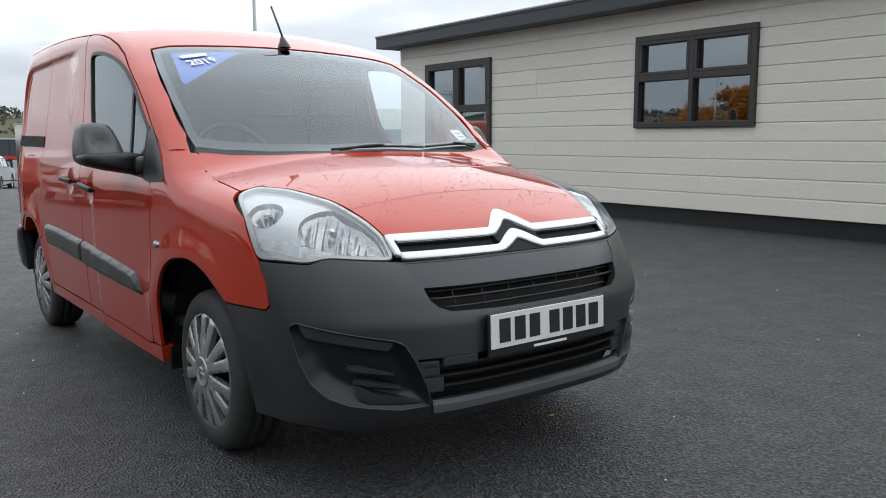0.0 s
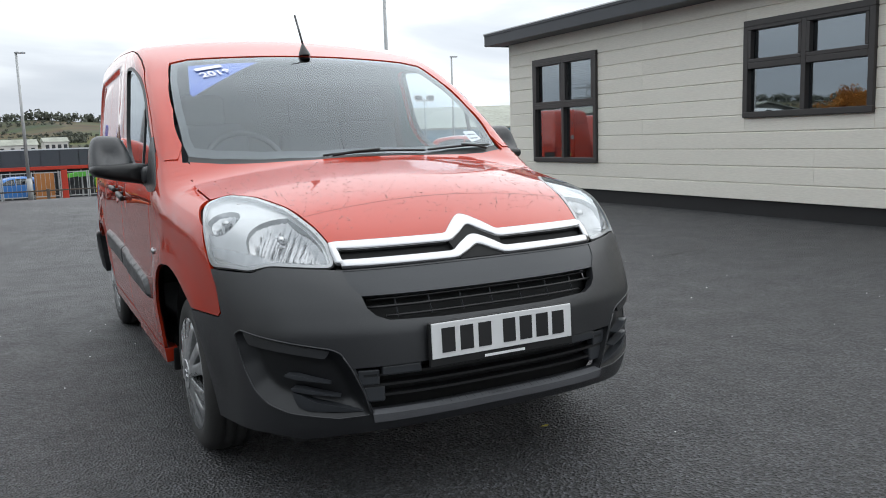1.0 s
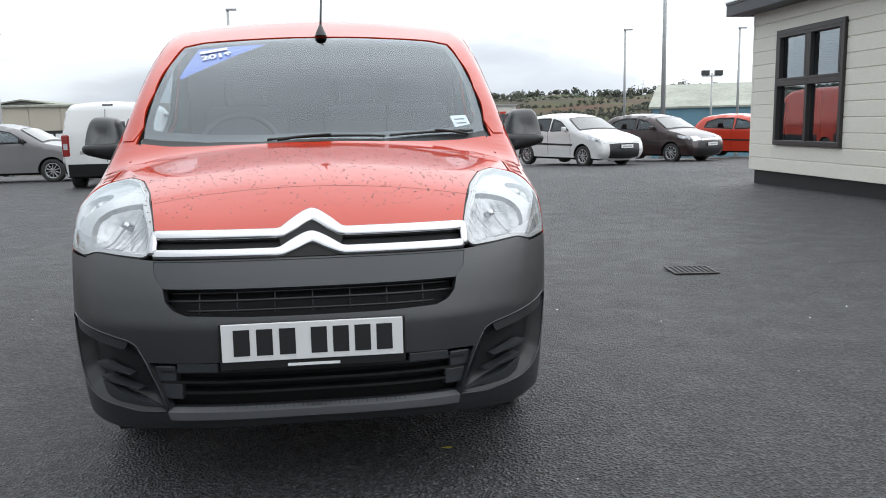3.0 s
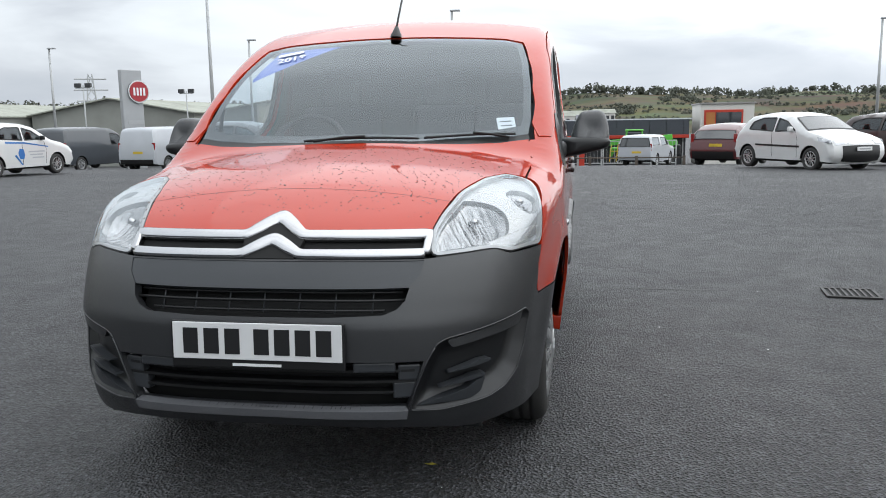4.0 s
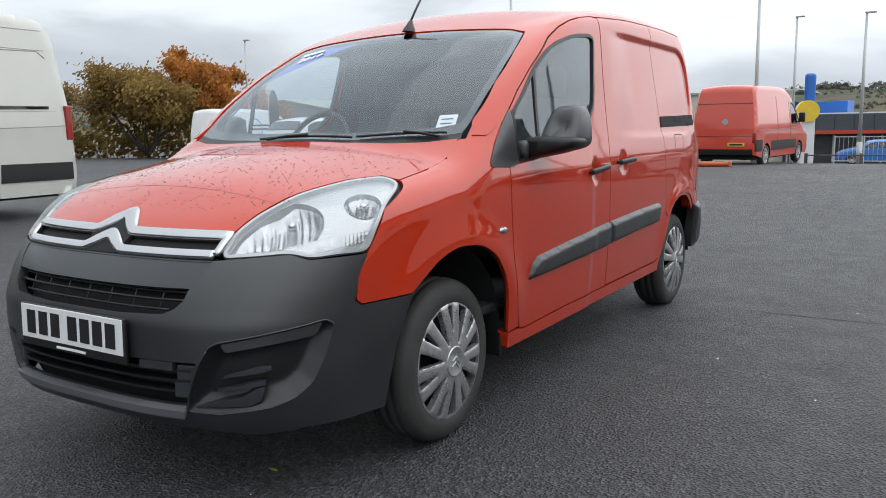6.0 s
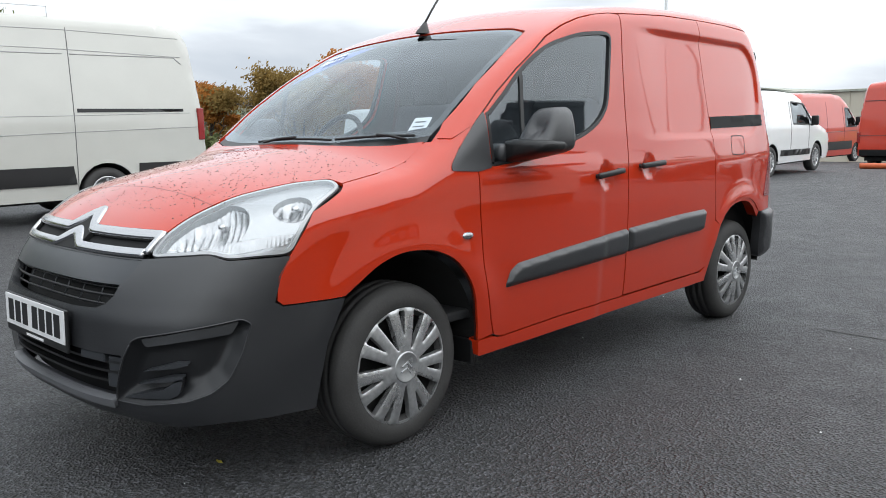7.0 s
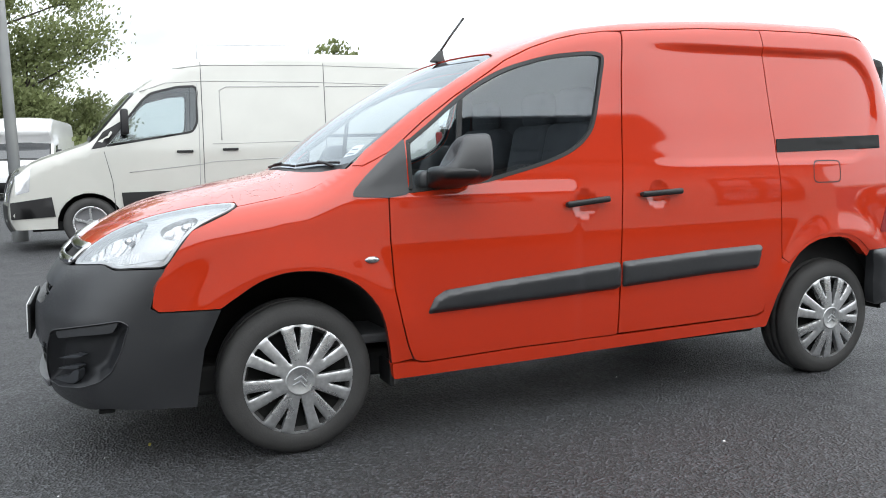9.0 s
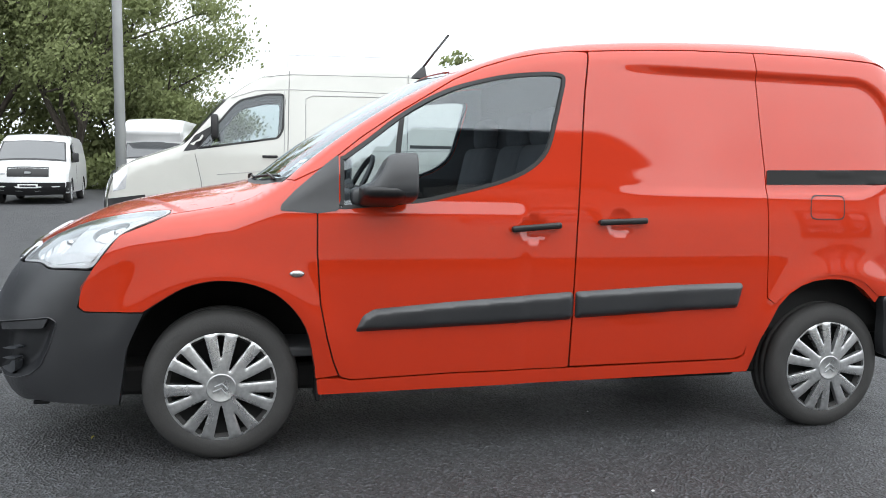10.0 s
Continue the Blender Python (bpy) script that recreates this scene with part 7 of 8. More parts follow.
def totem_sign():
    sign = tagged(new("totem_sign", None), "grey totem sign with a round red emblem", "sign")
    part("board", box((1.15, 0.30, 5.1), (0, 0, 2.55), 0.05, 3), SIGN_GREY, sign)
    part("emblem_ring", rod((0.30, -0.12, 4.0), (0.30, -0.26, 4.0), 0.58, sides=36), CHROME, sign)
    part("emblem", rod((0.30, -0.24, 4.0), (0.30, -0.285, 4.0), 0.51, sides=36), SIGN_RED, sign)
    for k in range(4):
        part("emblem_bar", box((0.10, 0.02, 0.40), (0.03 + 0.18 * k, -0.295, 4.0)), WHITE_INK, sign)
    part("lettering_bar", box((0.9, 0.02, 0.18), (0.1, -0.155, 2.45)), LAMP_GREY, sign)
    sign.matrix_basis = pose(-22.3, 35.6, float(ground_height(-22.3, 35.6)), 0, 0, 60)


totem_sign()


def arch_sign():
    sign = tagged(new("roadside_sign", None), "tall blue and yellow roadside sign on a white board", "sign")
    part("board", box((0.55, 0.20, 1.75), (0, 0, 0.87), 0.03), WHITE_METAL, sign)
    part("yellow_drum", rod((-0.02, -0.22, 2.05), (-0.02, 0.22, 2.05), 0.42, sides=28), SIGN_YELLOW, sign)
    part("blue_mast", box((0.40, 0.30, 1.5), (0.05, 0, 2.75), 0.12, 4), SIGN_BLUE, sign)
    sign.matrix_basis = pose(-3.05, 32.3, float(ground_height(-3, 32.3)), 0, 0, 20)


arch_sign()

# ---- buildings beyond the yard ----
DARK_CLAD = shader("dark_grey_sheeting", (0.050, 0.056, 0.068), 0.5, 0.0, 0.08, 0.5, fleck=0.05, fleck_scale=9)
STRIPE_RED = shader("red_band", (0.46, 0.035, 0.015), 0.5)
# near-black with the shade below the fascia put into it
SHOP_DARK = shader("shadowed_shopfront", (0.035, 0.036, 0.040), 0.35, 0.0, 0.3, 0.7)
PALE_WALL = shader("pale_render", (0.62, 0.60, 0.56), 0.8, 0.0, 0.06, 0.6, fleck=0.04)
SHED_BLUE = shader("light_blue_sheeting", (0.13, 0.26, 0.33), 0.5, 0.0, 0.08, 0.3)
SHED_ROOF = shader("mossy_fibre_roof", (0.33, 0.34, 0.29), 0.85, 0.0, 0.22, 0.35, fleck=0.15, fleck_scale=3)
SHED_GABLE = shader("weathered_gable_sheeting", (0.27, 0.275, 0.25), 0.8, 0.0, 0.15, 0.4)
BEIGE_SHEET = shader("beige_sheeting", (0.48, 0.44, 0.36), 0.55, 0.0, 0.06, 0.4)
BOARD_ORANGE = shader("orange_board", (0.42, 0.17, 0.05), 0.8, 0.0, 0.1, 2.0)
FRAME_GREEN = shader("green_frame", (0.10, 0.42, 0.05), 0.5)


def ribbed_wall(bm, x0, x1, y, z0, z1, pitch=0.9, depth=0.05):
    """One sheet with narrow grooves at every pitch, closed behind."""
    line, x = [], x0
    while x < x1 - 0.01:
        b = min(x + pitch, x1)
        line += [(x, y - 0.1), (b - 0.06, y - 0.1), (b - 0.06, y - 0.1 + depth), (b, y - 0.1 + depth)]
        x = b
    line += [(x1, y + 0.1), (x0, y + 0.1)]
    low, high = [bm.verts.new((a, b, z0)) for a, b in line], [bm.verts.new((a, b, z1)) for a, b in line]
    for i in range(len(line)):
        j = (i + 1) % len(line)
        bm.faces.new((low[i], low[j], high[j], high[i]))
    bm.faces.new(low[::-1])
    bm.faces.new(high)
    return bm


def showroom():
    """Long low showroom: dark fascia with a red line over a shopfront coloured dark for its shade, and a pale tower
    with a red-framed window.
    """
    y, ground_z = 59.0, -2.2
    shop = tagged(new("showroom", None), "long dark grey showroom with a red band", "building")
    part("wall", ribbed_wall(bmesh.new(), -9.0, 8.2, y, -0.20, 1.18, 1.2), DARK_CLAD, shop, "dark grey sheeted fascia")
    part("roof", box((17.6, 14, 0.10), (-0.4, y + 7, 1.22)), WHITE_METAL, shop, "thin pale roof edge")
    part("red_band", box((17.2, 0.30, 0.24), (-0.4, y - 0.03, -0.06), 0.02), STRIPE_RED, shop)
    part("shopfront", box((17.0, 0.2, 2.3), (-0.4, y + 1.2, -1.32)), SHOP_DARK, shop)
    for k in range(12):
        part("mullion", box((0.10, 0.12, 2.1), (-8.6 + 1.5 * k, y + 1.02, -1.30)), GALV, shop)
    tower = tagged(new("entrance_tower", None), "pale rendered entrance tower with a red-framed window", "building")
    part("wall", box((3.7, 5.0, 4.4), (10.78, y + 2.0, 0.0), 0.02), PALE_WALL, tower)
    part("roof", box((3.9, 5.2, 0.12), (10.78, y + 2.0, 2.26), 0.02), GREY_WALL, tower)
    win = part("window", box((2.70, 0.12, 1.30), (10.52, y - 0.52, 1.15), 0.01), STRIPE_RED, tower, "red-framed showroom window")
    part("glass", box((1.75, 0.06, 0.98), (10.87, y - 0.575, 1.13)), SKY_GLASS, win)
    part("board", box((0.62, 0.06, 0.98), (9.62, y - 0.575, 1.13)), BOARD_ORANGE, win)


showroom()


def builders_yard():
    """Steel fence panels, boards and a notice post before the showroom."""
    z = -1.75
    fence = tagged(new("site_fence", None), "row of galvanised site fence panels", "fence")
    for k in range(7):
        x = -4.5 + 1.6 * k
        for dx in (0, 1.5):
            part("post", rod((x + dx, 52.0, z - 0.2), (x + dx, 52.0, z + 1.6), 0.04, sides=8), GALV, fence)
        for zz in (0.1, 1.55):
            part("rail", box((1.5, 0.05, 0.06), (x + 0.75, 52.0, z + zz)), GALV, fence)
        for j in range(5):
            part("wire", box((0.02, 0.02, 1.45), (x + 0.25 + 0.25 * j, 52.0, z + 0.82)), GALV, fence)
    tagged(part("board_stack", box((1.1, 0.1, 1.9), (-0.6, 53.0, z + 0.6), 0.02), BOARD_ORANGE, None), "orange-brown boards leaning by the fence", "board")
    tagged(part("notice_post", box((0.35, 0.15, 2.0), (0.5, 51.4, z + 0.7), 0.03), STRIPE_RED, None), "red and white notice post", "sign")


builders_yard()


def telehandler(x, y):
    """A green telescopic handler: chassis on four tractor wheels, offset cab, long boom with a fork carriage, yellow step rails."""
    machine = tagged(new("telehandler", None), "bright green telescopic handler standing behind the fence", "machine")
    part("chassis", box((4.3, 1.7, 0.55), (0.2, 0, 0.95), 0.08, 3), FRAME_GREEN, machine)
    part("engine_cover", box((1.9, 0.8, 0.62), (1.55, -0.45, 1.45), 0.12, 3), FRAME_GREEN, machine)
    part("counterweight", box((0.5, 1.9, 0.8), (2.45, 0, 1.05), 0.12, 3), BLACK_PLASTIC, machine)
    cab = part("cab_glass", box((1.15, 0.85, 1.05), (-0.35, -0.45, 1.85), 0.10, 3), SKY_GLASS, machine, "dark tinted cab glass")
    for dx in (-0.58, 0.58):
        for dy in (-0.43, 0.43):
            part("cab_post", rod((-0.35 + dx * (1.15 if dx < 0 else 1), -0.45 + dy, 1.2), (-0.35 + dx * 0.86, -0.45 + dy, 2.42), 0.05, sides=8), FRAME_GREEN, cab)
    part("cab_roof", box((1.2, 0.98, 0.10), (-0.35, -0.45, 2.44), 0.04, 2), FRAME_GREEN, cab)
    boom = part("boom", box((5.2, 0.34, 0.36), (0, 0, 0), 0.03, 2, m=Matrix.Translation((-0.35, 0.30, 1.72)) @ Matrix.Rotation(radians(-5), 4, "Y")), FRAME_GREEN, machine, "long green telescopic boom")
    part("boom_tip", box((0.9, 0.26, 0.28), (0, 0, 0), 0.03, 2, m=Matrix.Translation((-3.25, 0.30, 1.46)) @ Matrix.Rotation(radians(-9), 4, "Y")), FRAME_GREEN, boom)
    part("fork_carriage", box((0.12, 1.2, 0.9), (-3.72, 0.2, 1.0), 0.03), BLACK_PLASTIC, boom)
    for dy in (-0.3, 0.5):
        part("fork", box((1.0, 0.12, 0.06), (-4.2, dy, 0.58), 0.02), BLACK_PLASTIC, boom)
    for wx in (-1.25, 1.75):
        for wy in (-0.95, 0.95):
            far_wheel(machine, (wx, wy, 0.56), 1, 0.56, 8).matrix_local = Matrix.Translation((wx, wy, 0.56)) @ Matrix.Rotation(math.copysign(math.pi / 2, wy), 4, "Z")
        part("mudguard", box((1.2, 1.95, 0.08), (wx, 0, 1.22), 0.03, 2), FRAME_GREEN, machine)
    for k in range(3):
        part("step_rail", rod((-2.0 + 0.45 * k, -1.0, 0.35), (-2.0 + 0.45 * k + 0.12, -1.0, 1.5), 0.035, sides=6), YELLOW_PLATE, machine)
    for k in range(2):
        part("step", box((1.0, 0.10, 0.05), (-1.5, -1.0, 0.55 + 0.5 * k), 0.01), YELLOW_PLATE, machine)
    machine.matrix_basis = pose(x, y, float(ground_height(x, y)), 0, 0, 0)


telehandler(4.35, 54.3)


def feather_flag(x, y):
    """A dark sail flag on a bent pole."""
    flag = tagged(new("feather_flag", None), "dark feather flag on a thin pole", "flag")
    v, f = tube([(0, 0, 0), (0, 0, 2.0), (0.03, 0, 2.6), (0.12, 0, 2.85), (0.25, 0, 2.9)], 0.018, 6)
    mesh_object("pole", v, f, GALV, flag)
    edge = [(0.02, 0.95), (0.02, 2.0), (0.05, 2.6), (0.13, 2.83), (0.25, 2.88), (0.36, 2.6), (0.44, 2.1), (0.40, 1.7), (0.22, 1.2)]
    k = len(edge)
    verts = [(a, 0.03 * math.sin(b * 5 + a * 6) + t, b) for t in (-0.004, 0.004) for a, b in edge]
    mesh_object("sail", verts, [tuple(range(k)), tuple(range(k, 2 * k))[::-1]] + [(i, k + i, k + (i + 1) % k, (i + 1) % k) for i in range(k)], INK, flag, smooth=False)
    flag.matrix_basis = pose(x, y, float(ground_height(x, y)), 0, 0, 40)


feather_flag(-21.9, 21.9)


def hillside_house(x, y, long, deep, eave, ridge, base):
    """A pale rendered farm building below the hill."""
    house = tagged(new("farm_building", None), "long pale rendered building at the foot of the hill", "building")
    part("wall", box((long, deep, eave - base), (0, 0, (eave + base) / 2)), PALE_WALL, house)
    verts = [(a, b, c) for a in (-long / 2 - 0.3, long / 2 + 0.3) for b, c in ((-deep / 2 - 0.3, eave), (0, ridge), (deep / 2 + 0.3, eave))]
    mesh_object("roof", verts, [(0, 3, 4, 1), (1, 4, 5, 2), (0, 1, 2), (3, 5, 4), (0, 2, 5, 3)], SHED_ROOF, house, smooth=False)
    for k in range(4):
        part("window", box((0.9, 0.1, 1.1), (-long / 2 + long * (k + 0.5) / 4, -deep / 2 - 0.03, eave - 1.3), 0.02), SHOP_DARK, house)
    house.matrix_basis = pose(x, y, 0, 0, 0, 8)


hillside_house(-4.2, 236.0, 9.5, 6.0, 2.7, 4.2, -3.5)
hillside_house(5.2, 243.0, 6.0, 5.0, 3.4, 4.6, -3.5)


def shed(name, label, x0, x1, y, ridge, eave, ground_z, wall, roof, deep=16.0, bays=1):
    """A shed or a row of sheds with pitched roofs, gables towards the yard."""
    ob = tagged(new(name, None), label, "building")
    step = (x1 - x0) / bays
    for k in range(bays):
        a, b = x0 + step * k, x0 + step * (k + 1)
        m = (a + b) / 2
        verts = [(a, y, ground_z), (b, y, ground_z), (b, y, eave), (m, y, ridge), (a, y, eave)]
        verts += [(x, y + deep, z) for x, _, z in verts]
        faces = [(0, 1, 2, 3, 4), (9, 8, 7, 6, 5), (1, 6, 7, 2), (0, 4, 9, 5)]
        mesh_object("wall", verts, faces, wall, ob, smooth=False)
        t = 0.12
        for p, q in (((a - 0.3, eave - 0.05), (m, ridge)), ((m, ridge), (b + 0.3, eave - 0.05))):
            verts = [(p[0], y - 0.5, p[1]), (q[0], y - 0.5, q[1]), (q[0], y + deep, q[1]), (p[0], y + deep, p[1])]
            verts += [(u, v, w + t) for u, v, w in verts]
            faces = [(4, 5, 6, 7), (3, 2, 1, 0), (0, 1, 5, 4), (1, 2, 6, 5), (2, 3, 7, 6), (3, 0, 4, 7)]
            mesh_object("roof", verts, faces, roof, ob, smooth=False)
    return ob


def long_shed(name, label, x0, x1, y, eave, ridge, ground_z, wall, roof, deep=20.0, heading=0.0):
    """A shed seen along its eaves: ribbed wall and a roof slope that rises behind."""
    ob = tagged(new(name, None), label, "building")
    part("wall", ribbed_wall(bmesh.new(), 0, x1 - x0, 0, ground_z, eave, 2.2, 0.06), wall, ob)
    w = x1 - x0
    verts = [(-0.3, -0.3, eave), (w + 0.3, -0.3, eave), (w + 0.3, deep / 2, ridge), (-0.3, deep / 2, ridge), (w + 0.3, deep, eave), (-0.3, deep, eave), (-0.3, -0.3, eave - 0.15), (w + 0.3, -0.3, eave - 0.15)]
    mesh_object("roof", verts, [(0, 1, 2, 3), (3, 2, 4, 5), (6, 7, 1, 0), (0, 3, 5), (1, 4, 2)], roof, ob, smooth=False)
    ob.matrix_basis = pose(x0, y, 0, 0, 0, heading)
    return ob


long_shed("blue_shed", "long light blue industrial shed with a pale roof", 25.0, 75.0, 62.5, 1.95, 4.2, -3.0, SHED_BLUE, SHED_ROOF, 26, -24)
for x, y, r, e in ((-72, 66, 4.0, 2.5), (-54, 70, 4.1, 2.6), (-38, 74, 3.8, 2.5)):
    shed("grey_shed", "low grey industrial shed with a mossy pitched roof", x, x + 17.5, y, r, e, -3.0, SHED_GABLE, SHED_ROOF, 30)
beige = long_shed("beige_shed", "beige sheeted retail shed", -26.0, -8.5, 60.5, 3.0, 3.3, -3.0, BEIGE_SHEET, SHED_ROOF, 18, 3)
part("sign_board", box((4.2, 0.12, 1.1), (5.0, -0.2, 0.55), 0.02), INK, beige, "black shop sign with pale bars")
for k, w in enumerate((0.5, 0.6, 0.55, 0.6, 0.5)):
    part("sign_bar", box((w, 0.03, 0.62), (3.55 + 0.72 * k, -0.28, 0.55)), WHITE_INK if k < 3 else SIGN_YELLOW, beige)
part("red_plinth", box((17.4, 0.1, 0.5), (8.75, -0.14, -1.3)), STRIPE_RED, beige)
blue_shop = tagged(new("blue_canopy", None), "bright blue shop canopy beyond the road", "building")
part("canopy", box((11.0, 4.0, 1.25), (-11.0, 68.0, 1.55), 0.05), SIGN_BLUE, blue_shop)
part("wall", box((10.5, 3.6, 4.0), (-11.0, 68.3, -1.1)), SHOP_DARK, blue_shop)


# unseen wall added behind the camera; it darkens reflections on the van's front
wall = tagged(new("added_dark_wall", None), "unseen dark grey sheeted wall, added to dim the van front", "wall", kind="structure")
part("wall_core", ribbed_wall(bmesh.new(), -27.0, -1.5, -11.5, -0.1, 5.4, 1.0), DARK_CLAD, wall)


# ---- hills and trees ----
HILL = bpy.data.materials.new("hill_fields")
HILL.use_nodes = True
ht = HILL.node_tree
hb = ht.nodes["Principled BSDF"]
hb.inputs["Roughness"].default_value = 1.0
hb.inputs["Specular IOR Level"].default_value = 0.1
hco = ht.nodes.new("ShaderNodeTexCoord")
hv = ht.nodes.new("ShaderNodeTexVoronoi")
hv.inputs["Scale"].default_value = 0.016
hn = ht.nodes.new("ShaderNodeTexNoise")
hn.inputs["Scale"].default_value, hn.inputs["Detail"].default_value = 0.05, 8
hsep = ht.nodes.new("ShaderNodeSeparateColor")
hr = ht.nodes.new("ShaderNodeValToRGB")
hr.color_ramp.elements[0].color, hr.color_ramp.elements[1].color = (0.115, 0.125, 0.082, 1), (0.185, 0.20, 0.125, 1)
hr.color_ramp.elements.new(0.5).color = (0.155, 0.125, 0.085, 1)
hm = ht.nodes.new("ShaderNodeMixRGB")
hm.blend_type = "MULTIPLY"
hm.inputs[0].default_value = 0.7
for a, b in ((hco.outputs["Object"], hv.inputs["Vector"]), (hco.outputs["Object"], hn.inputs["Vector"]), (hv.outputs["Color"], hsep.inputs[0]), (hsep.outputs[0], hr.inputs[0]), (hr.outputs[0], hm.inputs[1]), (hn.outputs["Color"], hm.inputs[2]), (hm.outputs[0], hb.inputs["Base Color"])):
    ht.links.new(a, b)


def ridge_height(a):
    """Height of the skyline by bearing (degrees right of straight ahead)."""
    return 13.5 + 2.5 * math.sin(a * 0.09 + 0.7) + 1.6 * math.sin(a * 0.23 + 2.0) + 0.7 * math.sin(a * 0.61)


HILL_RINGS = [(240, -3.0), (300, 0.10), (360, 0.35), (430, 0.72), (500, 1.0), (600, 1.05), (800, 0.6)]


def hill_point(b, k):
    """A place on the hillside by bearing and by ring, whole or between two."""
    def at(i):
        r, share = HILL_RINGS[i]
        w = r * (1 + 0.04 * math.sin(b * 0.17 + i))
        z = -3.0 if i == 0 else -3 + (ridge_height(b) + 3) * share + 1.2 * math.sin(b * 0.8 + i * 2.1) * share
        return Vector((w * math.sin(radians(b)), w * math.cos(radians(b)), z))
    i = min(int(k), len(HILL_RINGS) - 2)
    return at(i).lerp(at(i + 1), k - i)


def hills():
    bearings = np.arange(-120, 121, 1.0)
    n = len(HILL_RINGS)
    verts = [hill_point(b, k) for b in bearings for k in range(n)]
    faces = [(i * n + k, i * n + k + 1, (i + 1) * n + k + 1, (i + 1) * n + k) for i in range(len(bearings) - 1) for k in range(n - 1)]
    tagged(mesh_object("hillside", verts, faces, HILL), "distant green and brown farmland hillside", "hill", kind="structure")


hills()
# foliage lifted towards grey: distance haze is put into the colour
FAR_TREES = shader("hazed_tree_foliage", (0.115, 0.122, 0.100), 1.0, 0.0, 0.35, 0.2, specular=0.1)
LEAVES = leafy(shader("green_leaves", (0.20, 0.23, 0.10), 0.7, 0.0, 0.35, 0.6, specular=0.3))
LEAVES_OLIVE = leafy(shader("olive_leaves", (0.25, 0.165, 0.05), 0.7, 0.0, 0.35, 0.8, specular=0.3))
LEAVES_RUST = leafy(shader("rust_leaves", (0.40, 0.165, 0.035), 0.75, 0.0, 0.35, 0.7, specular=0.3))
BARK = shader("bark", (0.055, 0.045, 0.036), 0.9, 0.0, 0.3, 6.0, bump=0.01, bump_scale=14)


def far_woods():
    """Tree clumps along the ridge and hedges on the slope: heaps of small ragged tufts."""
    rng = random.Random(11)
    verts, faces = [], []

    def tuft(x, y, z, size):
        """A rounded, ragged crown that stands on the ground."""
        lumps = [(rng.gauss(0, 0.26) * size, rng.gauss(0, 0.26) * size, rng.uniform(0.12, 0.55) * size, rng.uniform(0.24, 0.40) * size) for _ in range(4)]
        for _ in range(84):
            dx, dy, dz, r = lumps[rng.randrange(4)]
            way = Vector((rng.gauss(0, 1), rng.gauss(0, 1), rng.gauss(0, 0.8))).normalized()
            c = Vector((x + dx, y + dy, max(z + dz, z)) ) + way * r * rng.uniform(0.45, 1.0)
            u = way.orthogonal().normalized() * size * rng.uniform(0.07, 0.13)
            v = way.cross(u).normalized() * size * rng.uniform(0.06, 0.12)
            s = len(verts)
            verts.extend([c - u - v * 0.3, c + v, c + u + v * 0.2, c - v])
            faces.append((s, s + 1, s + 2, s + 3))

    def plant(b, k, size):
        p = hill_point(b, k)
        tuft(p.x, p.y, p.z - 0.12 * size, size)
    b = -100.0
    while b < 75:      # an almost unbroken belt along the ridge
        belt = 0.5 + 0.5 * math.sin(b * 0.55) * math.sin(b * 0.21 + 1.0)
        if rng.random() < 0.92:
            plant(b, rng.uniform(3.9, 4.1), rng.uniform(4.5, 6.5) + 5.0 * belt * rng.random())
        b += rng.uniform(0.20, 0.50)
    for row in range(9):      # hedgerows along and across the slope
        k0, b = 1.5 + 0.27 * row, -62.0 + rng.uniform(0, 5)
        while b < 66:
            run = rng.uniform(3, 12)
            for k in range(int(run / 0.5)):
                plant(b + 0.5 * k, k0 + 0.1 * math.sin(b + k * 0.3), rng.uniform(1.8, 3.2))
            b += run + rng.uniform(3, 9)
    for _ in range(22):       # copses
        b, k0 = rng.uniform(-40, 66), rng.uniform(1.3, 3.4)
        for _ in range(16):
            plant(b + rng.gauss(0, 1.4), k0 + rng.gauss(0, 0.18), rng.uniform(3.0, 5.5))
    tagged(mesh_object("far_woods", verts, faces, FAR_TREES, smooth=False), "dark tree clumps and hedges on the far hillside", "trees", kind="stuff")


far_woods()


